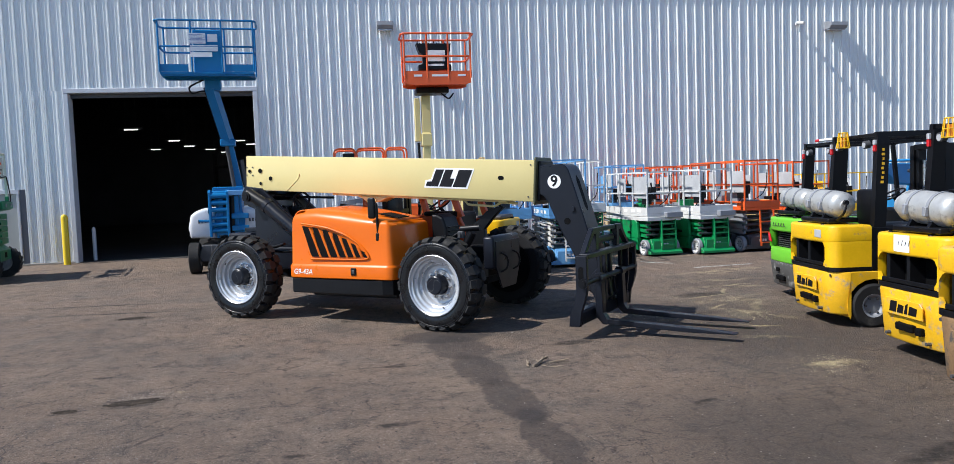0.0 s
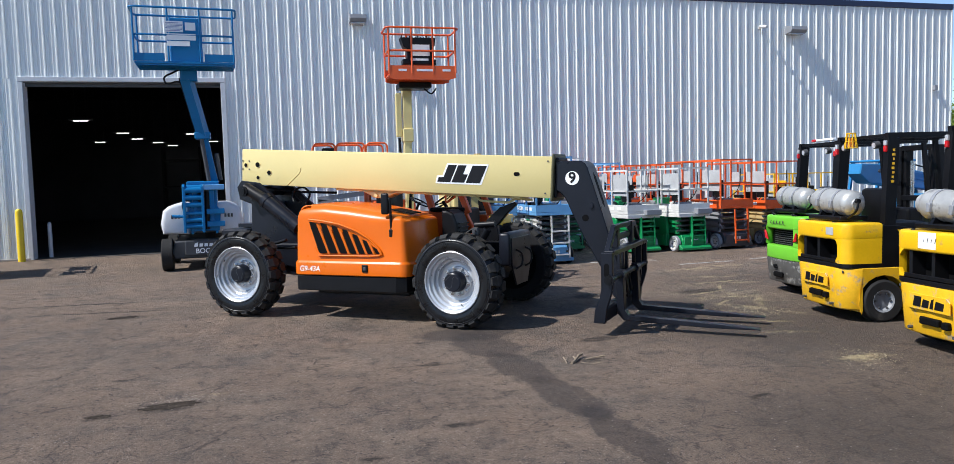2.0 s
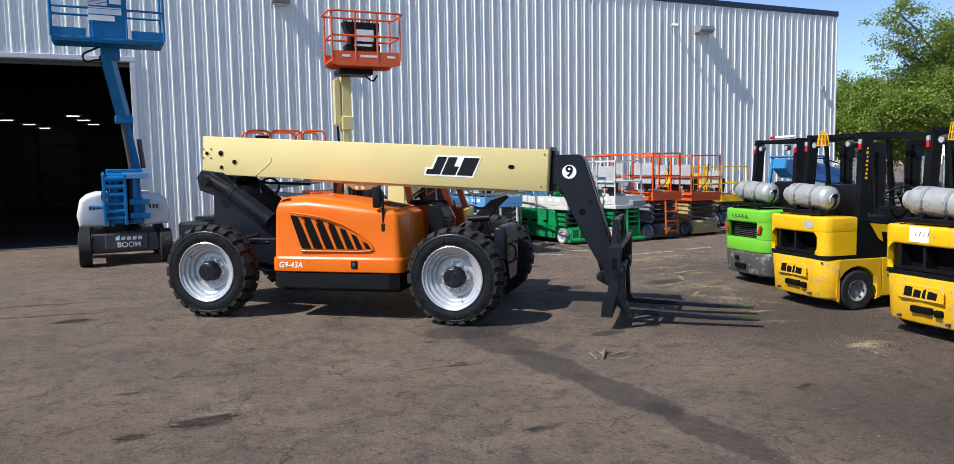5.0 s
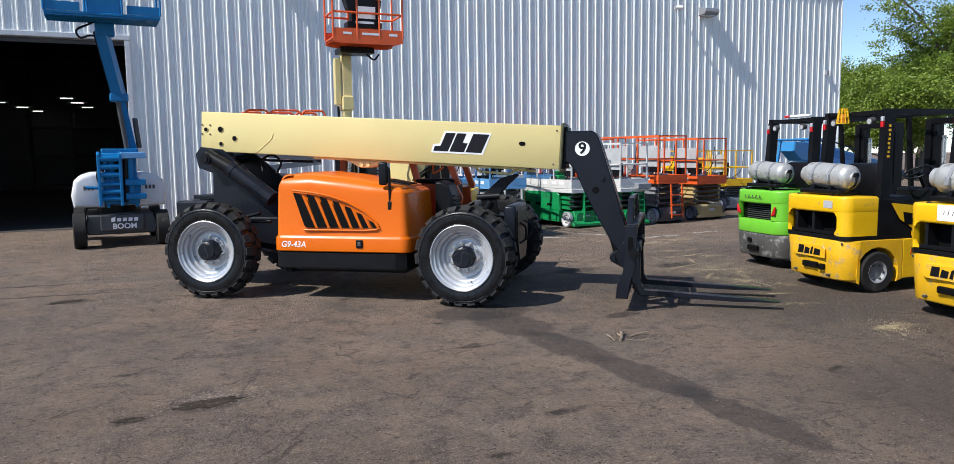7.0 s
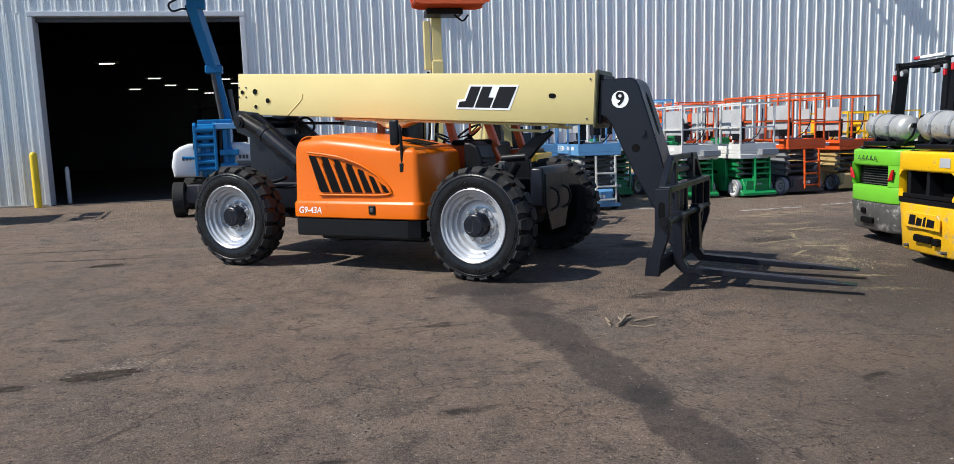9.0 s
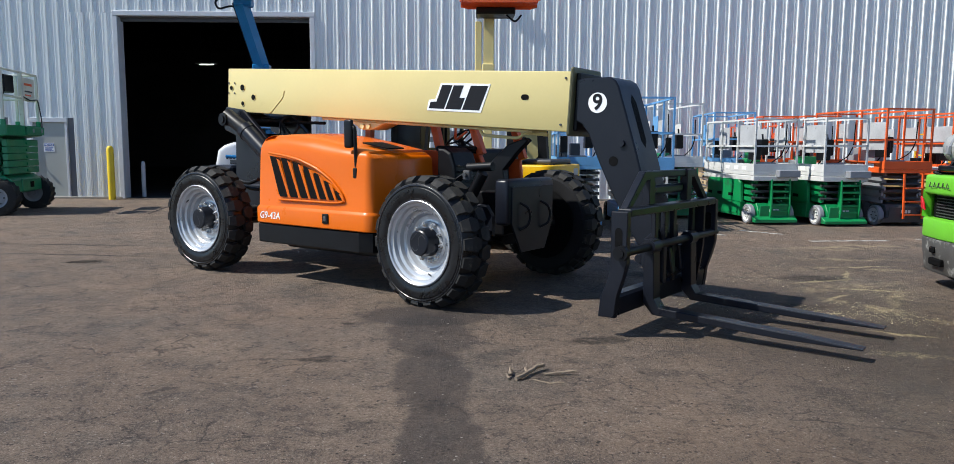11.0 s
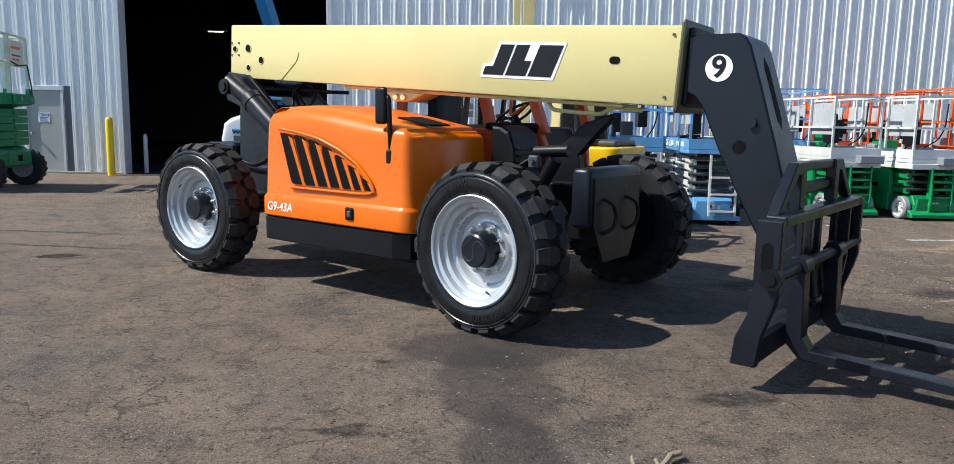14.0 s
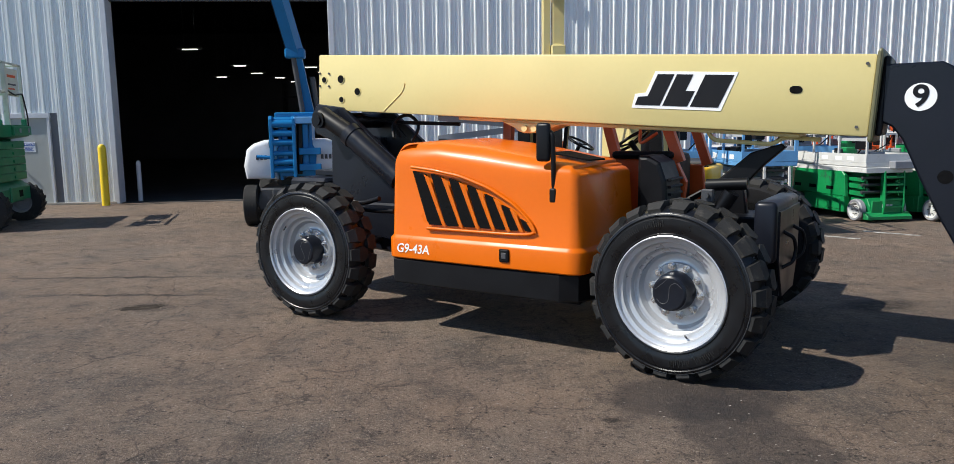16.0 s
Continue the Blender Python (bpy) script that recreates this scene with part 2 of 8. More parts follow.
    bp.inputs["Distance"].default_value = 0.03
    hsum = n.new("ShaderNodeMath")
    hsum.operation = 'SUBTRACT'
    l.new(gravel.outputs["Fac"], hsum.inputs[0])
    l.new(mul(pk, 0.35), hsum.inputs[1])
    l.new(hsum.outputs[0], bp.inputs["Height"])
    l.new(bp.outputs["Normal"], b.inputs["Normal"])
    return m


M_ASPHALT = asphalt()
M_SIDING = mat("painted_steel_siding", (0.725, 0.750, 0.745), 0.42, 0.0, 0.04, 0.7, 25, 0.02, (0.50, 0.51, 0.52), 0.25, 0.6, per_object=0.03)
M_TRIM = mat("dark_roof_trim", (0.010, 0.016, 0.055), 0.4)
M_TRIMLIGHT = mat("light_door_trim", (0.55, 0.57, 0.60), 0.45, 0, 0.06)
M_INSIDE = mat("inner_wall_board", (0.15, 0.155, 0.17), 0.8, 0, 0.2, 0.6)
M_CONCRETE = mat("grey_concrete", (0.30, 0.28, 0.25), 0.85, 0, 0.18, 1.5, 60, 0.2, (0.14, 0.13, 0.12), 0.4, 1.0)
M_ORANGE = mat("glossy_orange_paint", (0.67, 0.130, 0.0005), 0.32, 0, 0.03, 2, 30, 0.004, coat=0.07, spec=0.25)
M_CREAM = mat("cream_paint", (0.67, 0.560, 0.245), 0.36, 0, 0.03, 1.5, 30, 0.006, (0.62, 0.52, 0.22), 0.2, 2.5, coat=0.1, spec=0.4)
M_BLACK = mat("black_paint", (0.0055, 0.0056, 0.0068), 0.42, 0, 0.2, 5, 50, 0.03, (0.0115, 0.0112, 0.0120), 0.25, 5, spec=0.22)
M_CHAR = mat("charcoal_paint", (0.0078, 0.0094, 0.0150), 0.33, 0, 0.18, 4, 40, 0.02, (0.0125, 0.0140, 0.0185), 0.28, 4, spec=0.30)
# near black: grille mesh, and painted shade for holes that are not cut
M_DARK = mat("dark_grille_mesh", (0.0028, 0.0028, 0.0032), 0.75, 0, 0.2, 40, 300, 0.4, spec=0.12)
M_RUBBER = mat("tyre_rubber", (0.018, 0.0175, 0.017), 0.72, 0, 0.25, 9, 80, 0.25, (0.05, 0.045, 0.040), 0.45, 5, spec=0.3)
M_RUBBERWET = mat("dressed_tyre_rubber", (0.0055, 0.0056, 0.0068), 0.30, 0, 0.3, 9, 120, 0.12, (0.009, 0.0085, 0.0085), 0.3, 6, spec=0.36)
M_TREAD = mat("tread_rubber", (0.017, 0.0165, 0.016), 0.68, 0, 0.3, 9, 80, 0.3, (0.060, 0.054, 0.046), 0.46, 6, spec=0.35)
M_RUBBERDULL = mat("dull_tyre_rubber", (0.014, 0.0142, 0.016), 0.80, 0, 0.3, 9, 80, 0.2, spec=0.2)
M_TANARM = mat("faded_tan_paint", (0.50, 0.38, 0.17), 0.5, 0, 0.1, 4, 40, 0.03, (0.30, 0.22, 0.12), 0.3, 4)
M_NOTICE = mat("scratched_notice_plastic", (0.42, 0.43, 0.44), 0.5, 0, 0.15, 3, 30, 0.02, (0.25, 0.25, 0.25), 0.4, 3)
M_RIM = mat("silver_rim_paint", (0.52, 0.53, 0.55), 0.33, 0.45, 0.06, 5, 70, 0.02)
M_CHROME = mat("bare_steel", (0.60, 0.60, 0.60), 0.28, 0.9, 0.1, 9, 60, 0.03)
M_WHITE = mat("white_paint", (0.62, 0.62, 0.60), 0.48, 0, 0.08, 4, 50, 0.03, (0.38, 0.36, 0.32), 0.42, 6)
M_DECALW = mat("white_decal", (0.84, 0.84, 0.84), 0.4, 0, 0.03)
M_DECALB = mat("black_decal", (0.006, 0.006, 0.008), 0.5, 0, 0.05, spec=0.25)
M_YELLOW = mat("yellow_paint", (0.80, 0.465, 0.006), 0.36, 0, 0.08, 4, 40, 0.03, (0.42, 0.27, 0.10), 0.42, 6, coat=0.1, spec=0.4)
M_BOLLARD = mat("yellow_sleeve_plastic", (0.85, 0.60, 0.02), 0.45, 0, 0.05)
M_SCUFF = mat("scuffed_yellow_paint", (0.76, 0.42, 0.008), 0.48, 0, 0.10, 6, 50, 0.06, (0.36, 0.29, 0.19), 0.50, 8)
M_BLUE = mat("blue_paint", (0.006, 0.155, 0.38), 0.38, 0, 0.06, 4, 40, 0.02, (0.010, 0.11, 0.27), 0.22, 5, spec=0.3)
M_BLUELIGHT = mat("faded_blue_paint", (0.13, 0.34, 0.62), 0.45, 0, 0.1, 4, 40, 0.03, (0.22, 0.32, 0.42), 0.3, 5)
M_GREEN = mat("green_paint", (0.006, 0.235, 0.068), 0.42, 0, 0.12, 4, 40, 0.02, (0.03, 0.12, 0.06), 0.42, 6)
M_DKGREEN = mat("dark_green_paint", (0.010, 0.19, 0.080), 0.45, 0, 0.1, 4, 40, 0.02, (0.03, 0.10, 0.06), 0.3, 4)
M_LIME = mat("lime_green_paint", (0.16, 0.52, 0.035), 0.40, 0, 0.07, 4, 40, 0.02, (0.24, 0.36, 0.10), 0.36, 5, spec=0.4)
M_LIFTORANGE = mat("red_orange_paint", (0.72, 0.105, 0.018), 0.42, 0, 0.08, 4, 40, 0.02, (0.38, 0.09, 0.04), 0.25, 5)
M_TAN = mat("tan_paint", (0.55, 0.42, 0.24), 0.5, 0, 0.1, 4, 40, 0.03, (0.30, 0.24, 0.16), 0.4, 4)
M_RAILCREAM = mat("weathered_cream_rail_paint", (0.62, 0.63, 0.54), 0.5, 0, 0.1, 4, 40, 0.03, (0.36, 0.35, 0.28), 0.35, 5)
M_GREY = mat("grey_paint", (0.24, 0.25, 0.27), 0.5, 0, 0.1, 4, 40, 0.03)
M_DKGREY = mat("dark_grey_paint", (0.055, 0.056, 0.06), 0.5, 0, 0.2, 4, 40, 0.04)
M_COWLW = mat("pale_grey_cowl_plastic", (0.60, 0.61, 0.63), 0.45, 0, 0.06, 3, 30, 0.02, (0.42, 0.41, 0.40), 0.3, 3)
M_GAS = mat("worn_aluminium", (0.50, 0.50, 0.48), 0.46, 0.45, 0.12, 6, 60, 0.05, (0.25, 0.245, 0.235), 0.5, 7)
M_CWT = mat("scraped_grey_steel", (0.075, 0.073, 0.070), 0.6, 0.1, 0.3, 5, 60, 0.15, (0.33, 0.33, 0.31), 0.52, 7)
M_RED = mat("red_lens", (0.55, 0.015, 0.02), 0.2, 0, 0.05)
M_LENS = mat("clear_lamp_lens", (0.55, 0.56, 0.58), 0.12, 0.3, 0.05)
M_AMBER = mat("amber_lens", (0.75, 0.25, 0.01), 0.2, 0, 0.05)
M_DOORPAINT = mat("grey_green_door_paint", (0.36, 0.38, 0.36), 0.5, 0, 0.05, 2, 30, 0.02)
M_SIGNBLUE = mat("blue_sign_print", (0.03, 0.10, 0.36), 0.5, 0, 0.03)
M_BARK = mat("grey_bark", (0.16, 0.13, 0.10), 0.9, 0, 0.3, 8, 60, 0.5)
M_STICK = mat("weathered_wood", (0.22, 0.17, 0.12), 0.9, 0, 0.3, 10, 80, 0.4)
M_SAND = mat("pale_sawdust", (0.52, 0.45, 0.28), 0.95, 0, 0.3, 12, 90, 0.3)
M_LINE = mat("worn_white_line_paint", (0.48, 0.46, 0.42), 0.8, 0, 0.15, 5, 60, 0.1, (0.11, 0.10, 0.09), 0.75, 9)
M_LAMPGLOW = glow("lit_ceiling_lamp", (1.0, 0.97, 0.9), 2.2)

# mesh helpers
def part(name, bm, material, parent=None, label="", smooth=None):
    """Link a bmesh as one mesh object under a thing or part."""
    me = bpy.data.meshes.new(name)
    bmesh.ops.recalc_face_normals(bm, faces=bm.faces)
    if smooth:
        for f in bm.faces:
            f.smooth = True
        for e in bm.edges:
            if len(e.link_faces) == 2 and e.calc_face_angle(0) > radians(smooth):
                e.smooth = False
    bm.to_mesh(me)
    bm.free()
    me.materials.append(material)
    ob = new(name, me)
    if parent is not None:
        ob.parent = parent
    if label:
        ob["label"] = label
    return ob


def again(ob, parent, m):
    """Another object on the same mesh, under parent, with its parts."""
    o = bpy.data.objects.new(ob.name.split(".")[0], ob.data)
    scene.collection.objects.link(o)
    o.parent = parent
    o.matrix_basis = m
    if "label" in ob:
        o["label"] = ob["label"]
    for c in ob.children:
        again(c, o, c.matrix_basis.copy())
    return o


def thing(name, label, category, m=None, group="", kind=""):
    e = new(name)
    e.empty_display_size = 0.2
    if m is not None:
        e.matrix_basis = m
    return tagged(e, label, category, group, kind)


def solo(name, bm, material, label, category="", m=None, group="", kind="", smooth=None):
    ob = part(name, bm, material, None, "", smooth)
    if m is not None:
        ob.matrix_basis = m
    return tagged(ob, label, category, group, kind)


def box(bm, x0, x1, y0, y1, z0, z1, bevel=0.0, seg=1, m=None):
    geo = bmesh.ops.create_cube(bm, size=1.0)["verts"]
    for v in geo:
        v.co = Vector((x0 + (v.co.x + .5) * (x1 - x0), y0 + (v.co.y + .5) * (y1 - y0), z0 + (v.co.z + .5) * (z1 - z0)))
    if m is not None:
        bmesh.ops.transform(bm, matrix=m, verts=geo)
    if bevel > 0:
        edges = list({e for v in geo for e in v.link_edges})
        bmesh.ops.bevel(bm, geom=edges, offset=bevel, segments=seg, affect='EDGES', profile=0.5)
    return bm


def prism(bm, poly, axis, a, b, bevel=0.0, seg=1):
    """Extrude a polygon along an axis. axis 'y': poly holds (x, z); 'x': (y, z); 'z': (x, y)."""
    def at(p, h):
        return {'y': (p[0], h, p[1]), 'x': (h, p[0], p[1]), 'z': (p[0], p[1], h)}[axis]
    lo = [bm.verts.new(at(p, a)) for p in poly]
    hi = [bm.verts.new(at(p, b)) for p in poly]
    k = len(poly)
    fs = [bm.faces.new(lo[::-1]), bm.faces.new(hi)]
    for i in range(k):
        fs.append(bm.faces.new((lo[i], lo[(i + 1) % k], hi[(i + 1) % k], hi[i])))
    if bevel > 0:
        edges = list({e for f in fs[:2] for e in f.edges})
        bmesh.ops.recalc_face_normals(bm, faces=fs)
        bmesh.ops.bevel(bm, geom=edges, offset=bevel, segments=seg, affect='EDGES', profile=0.5)
    return bm


def frame_of(d):
    d = Vector(d).normalized()
    up = Vector((0, 0, 1)) if abs(d.z) < 0.95 else Vector((1, 0, 0))
    s = d.cross(up).normalized()
    return s, d.cross(s).normalized()


def cyl(bm, p0, p1, r, r1=None, seg=14):
    p0, p1 = Vector(p0), Vector(p1)
    s, t = frame_of(p1 - p0)
    r1 = r if r1 is None else r1
    A = [bm.verts.new(p0 + (s * math.cos(a) + t * math.sin(a)) * r) for a in [2 * math.pi * i / seg for i in range(seg)]]
    B = [bm.verts.new(p1 + (s * math.cos(a) + t * math.sin(a)) * r1) for a in [2 * math.pi * i / seg for i in range(seg)]]
    bm.faces.new(A[::-1])
    bm.faces.new(B)
    for i in range(seg):
        bm.faces.new((A[i], A[(i + 1) % seg], B[(i + 1) % seg], B[i]))
    return bm


def tube(bm, pts, r, seg=8, close=False, turn=0.0, rb=0):
    """A bent tube along points; turn fillets the corners by that radius."""
    P = [Vector(p) for p in pts]
    if turn > 0:
        Q = []
        k = len(P)
        for i, p in enumerate(P):
            if not close and i in (0, k - 1):
                Q.append(p)
                continue
            a, c = P[(i - 1) % k], P[(i + 1) % k]
            ta = min(turn, (a - p).length * 0.45)
            tb = min(turn, (c - p).length * 0.45)
            A, C = p + (a - p).normalized() * ta, p + (c - p).normalized() * tb
            for j in range(5):
                f = j / 4
                Q.append(A * (1 - f) ** 2 + p * 2 * f * (1 - f) + C * f * f)
        P = Q
    k = len(P)
    rings = []
    n0 = None
    for i, p in enumerate(P):
        if close:
            d = (P[(i + 1) % k] - P[i - 1]).normalized()
        else:
            d = (P[min(i + 1, k - 1)] - P[max(i - 1, 0)]).normalized()
        if n0 is None:
            n0 = frame_of(d)[0]
        else:
            n0 = (n0 - d * n0.dot(d))
            n0 = n0.normalized() if n0.length > 1e-6 else frame_of(d)[0]
        t = d.cross(n0)
        rings.append([bm.verts.new(p + (n0 * math.cos(a) + t * math.sin(a)) * r) for a in [2 * math.pi * j / seg for j in range(seg)]])
    for i in range(k if close else k - 1):
        A, B = rings[i], rings[(i + 1) % k]
        for j in range(seg):
            bm.faces.new((A[j], A[(j + 1) % seg], B[(j + 1) % seg], B[j]))
    if not close:
        bm.faces.new(rings[0][::-1])
        bm.faces.new(rings[-1])
    return bm


def bar(bm, p0, p1, w, h):
    """A straight bar of rectangular section."""
    p0, p1 = Vector(p0), Vector(p1)
    s, t = frame_of(p1 - p0)
    q = [(-w / 2, -h / 2), (w / 2, -h / 2), (w / 2, h / 2), (-w / 2, h / 2)]
    A = [bm.verts.new(p0 + s * a + t * b) for a, b in q]
    B = [bm.verts.new(p1 + s * a + t * b) for a, b in q]
    bm.faces.new(A[::-1])
    bm.faces.new(B)
    for i in range(4):
        bm.faces.new((A[i], A[(i + 1) % 4], B[(i + 1) % 4], B[i]))
    return bm


def lathe(bm, prof, seg=48, closed=False):
    """Turn a profile of (radius, y) about the y axis."""
    rings = []
    for r, y in prof:
        if r < 1e-6:
            rings.append([bm.verts.new((0, y, 0))])
        else:
            rings.append([bm.verts.new((r * math.cos(2 * math.pi * i / seg), y, r * math.sin(2 * math.pi * i / seg))) for i in range(seg)])
    k = len(rings)
    for i in range(k if closed else k - 1):
        A, B = rings[i], rings[(i + 1) % k]
        for j in range(seg):
            q = [A[j % len(A)], A[(j + 1) % len(A)], B[(j + 1) % len(B)], B[j % len(B)]]
            u = []
            for v in q:
                if v not in u:
                    u.append(v)
            if len(u) > 2:
                bm.faces.new(u)
    return bm


def B():
    return bmesh.new()


def lettering(text, size, material, m, parent=None, label="", bold=0.0, name="lettering", shear=0.0):
    cu = bpy.data.curves.new(name, 'FONT')
    cu.body = text
    cu.size = size
    cu.extrude = 0.0015
    cu.offset = bold
    cu.shear = shear
    cu.align_x = 'CENTER'
    cu.align_y = 'CENTER'
    cu.materials.append(material)
    ob = new(name, cu)
    ob.parent = parent
    ob.matrix_basis = m
    if label:
        ob["label"] = label
    return ob

# ground: one sheet to the horizon
WALL_Y = 22.40
bm = B()
bm.faces.new([bm.verts.new(p) for p in ((-400, -400, 0), (400, -400, 0), (400, 400, 0), (-400, 400, 0))])
solo("ground", bm, M_ASPHALT, "worn dark asphalt yard with cracks and oil stains", "asphalt", kind="structure")

# the warehouse
DX0, DX1, DZ = -7.88, -2.72, 4.77       # big doorway
MX0, MX1, MZ = -10.22, -9.29, 2.04       # side door
BX0, BX1, BZ, BY1 = -24.0, 22.55, 7.56, 52.0


def siding_panel(x0, x1, z0, z1):
    """Ribbed steel sheet: trapezoid ribs every 0.305 m, two low stiffeners between."""
    bm = B()
    prof = []
    w = 0.305
    k = int(round((x1 - x0) / w))
    for i in range(k):
        a = x0 + i * w
        prof += [(a, 0.0), (a + 0.016, -0.034), (a + 0.046, -0.034), (a + 0.066, 0.0), (a + 0.118, -0.001), (a + 0.134, -0.007),
                 (a + 0.150, -0.007), (a + 0.166, 0.0), (a + 0.206, -0.001), (a + 0.222, -0.008), (a + 0.238, -0.008), (a + 0.256, 0.0)]
    prof.append((x0 + k * w, 0.0))
    lo = [bm.verts.new((x, y, z0)) for x, y in prof]
    hi = [bm.verts.new((x, y, z1)) for x, y in prof]
    for i in range(len(prof) - 1):
        bm.faces.new((lo[i], lo[i + 1], hi[i + 1], hi[i]))
    return bm


bm = B()
T = 0.25
for x0, x1, z0, z1 in ((BX0, MX0, 0, BZ), (MX0, MX1, MZ, BZ), (MX1, DX0, 0, BZ), (DX0, DX1, DZ, BZ), (DX1, BX1, 0, BZ)):
    box(bm, x0, x1, WALL_Y + 0.01, WALL_Y + T, z0, z1)
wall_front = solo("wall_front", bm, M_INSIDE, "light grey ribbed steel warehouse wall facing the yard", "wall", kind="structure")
PW = 0.915
heads = {}
x = DX1 + 0.02
spans = []
while x + PW < BX1 + 0.01:
    spans.append((x, 0.02, BZ))
    x += PW
x = DX1 - PW + 0.02
while x > BX0:
    if x + PW > DX0 and x < DX1:
        spans.append((x, DZ + 0.10, BZ))
    elif x + PW > MX0 - 0.05 and x < MX1 + 0.05:
        spans.append((x, MZ + 0.10, BZ))
    else:
        spans.append((x, 0.02, BZ))
    x -= PW
for x, z0, z1 in spans:
    key = (round(z0, 2),)
    if key not in heads:
        heads[key] = part("siding_panel", siding_panel(0, PW, z0, z1), M_SIDING, wall_front)
        heads[key].matrix_basis = pose(x, WALL_Y, 0)
    else:
        again(heads[key], wall_front, pose(x, WALL_Y, 0))
# pieces of siding beside the two doors that are narrower than a sheet
for x0, n, z0, z1 in ((DX0 - 0.305 * 4 + 0.04, 4, 0.02, DZ + 0.10), (MX0 - 0.61, 2, 0.02, MZ + 0.10)):
    part("siding_panel", siding_panel(x0, x0 + n * 0.305, z0, z1), M_SIDING, wall_front).matrix_basis = pose(0, WALL_Y - 0.003, 0)
x_end = max(q[0] for q in spans) + PW
part("siding_panel", siding_panel(x_end, x_end + 0.305 * int((BX1 - x_end) / 0.305 + 0.5), 0.02, BZ), M_SIDING, wall_front).matrix_basis = pose(0, WALL_Y, 0)
bm = B()
box(bm, BX1 - 0.03, BX1 + 0.03, WALL_Y - 0.045, WALL_Y + 0.2, 0, BZ, 0.01)
part("corner_trim", bm, M_SIDING, wall_front)
bm = B()
box(bm, BX0, BX1 + 0.05, WALL_Y - 0.048, WALL_Y + 0.3, BZ + 0.002, BZ + 0.20, 0.01)
part("roof_trim", bm, M_TRIM, wall_front, "dark blue roof edge trim")
# sill of concrete along the foot of the wall
bm = B()
box(bm, BX0, DX0, WALL_Y - 0.08, WALL_Y + 0.01, 0.0, 0.05, 0.008)
box(bm, DX1, BX1, WALL_Y - 0.08, WALL_Y + 0.01, 0.0, 0.05, 0.008)
solo("foundation_edge", bm, M_CONCRETE, "narrow pale concrete edge at the foot of the wall", "foundation", kind="structure")
bm = B()
box(bm, BX0, BX1, WALL_Y + 0.25, BY1, BZ, BZ + 0.15)
solo("roof", bm, M_TRIM, "flat dark warehouse roof", "roof", kind="structure")
bm = B()
box(bm, BX0, BX0 + 0.2, WALL_Y + 0.25, BY1, 0, BZ)
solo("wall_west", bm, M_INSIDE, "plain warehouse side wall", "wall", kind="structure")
bm = B()
box(bm, BX1 - 0.2, BX1, WALL_Y + 0.25, BY1, 0, BZ)
solo("wall_east", bm, M_SIDING, "plain light grey warehouse side wall", "wall", kind="structure")
bm = B()
box(bm, BX0, BX1, BY1 - 0.2, BY1, 0, BZ)
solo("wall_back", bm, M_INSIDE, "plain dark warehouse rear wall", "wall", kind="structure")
# floor colour kept low, so the gloom of the interior is partly painted in
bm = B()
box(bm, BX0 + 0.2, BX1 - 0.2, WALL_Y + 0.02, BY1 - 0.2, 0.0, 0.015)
solo("floor", bm, mat("dark_shop_floor", (0.055, 0.052, 0.05), 0.6, 0, 0.2, 1, 30), "concrete warehouse floor, coloured dark for the unlit interior", "floor", kind="structure")

# fan and pipe on the roof
t = thing("roof_vent", "pale round exhaust fan housing on the flat roof", "roof vent", pose(17.3, 24.6, BZ + 0.15))
bm = B()
lathe(bm, [(0.0, 0.0), (0.36, 0.0), (0.36, 0.10), (0.44, 0.16), (0.44, 0.42), (0.30, 0.52), (0.0, 0.55)], 28)
bmesh.ops.transform(bm, matrix=Matrix.Rotation(radians(90), 4, 'X'), verts=bm.verts)
part("fan_housing", bm, M_COWLW, t, "", 40)
bm = B()
cyl(bm, (0, 0, 0), (0, 0, 0.45), 0.09, seg=14)
cyl(bm, (0, 0, 0.45), (0, 0, 0.53), 0.14, seg=14)
solo("vent_pipe", bm, M_COWLW, "short pale vent pipe on the flat roof", "vent pipe", pose(18.1, 24.6, BZ + 0.15))

# doorway frame
door_big = thing("door_1", "open roll-up doorway with light metal jambs", "doorway", pose(0, WALL_Y, 0), kind="structure")
for xa, xb in ((DX0 - 0.06, DX0 + 0.07), (DX1 - 0.07, DX1 + 0.06)):
    bm = B()
    box(bm, xa, xb, -0.07, 0.30, 0, DZ + 0.02, 0.01)
    part("jamb", bm, M_TRIMLIGHT, door_big)
bm = B()
box(bm, DX0 - 0.06, DX1 + 0.06, -0.075, 0.30, DZ + 0.022, DZ + 0.15, 0.01)
part("lintel", bm, M_TRIMLIGHT, door_big)
bm = B()
box(bm, DX0 + 0.07, DX1 - 0.07, 0.14, 0.20, DZ - 0.10, DZ + 0.018, 0.01)
part("rolled_curtain_edge", bm, M_DKGREY, door_big)

# side door
door_small = thing("door_2", "closed grey-green steel side door with a notice on it", "door", pose(0, WALL_Y, 0), kind="structure")
bm = B()
box(bm, MX0 + 0.04, MX1 - 0.04, 0.0, 0.045, 0.03, MZ - 0.02, 0.004)
part("door_leaf", bm, M_DOORPAINT, door_small)
bm = B()
box(bm, MX0 - 0.02, MX0 + 0.04, -0.05, 0.10, 0, MZ - 0.02, 0.005)
box(bm, MX1 - 0.04, MX1 + 0.02, -0.05, 0.10, 0, MZ - 0.02, 0.005)
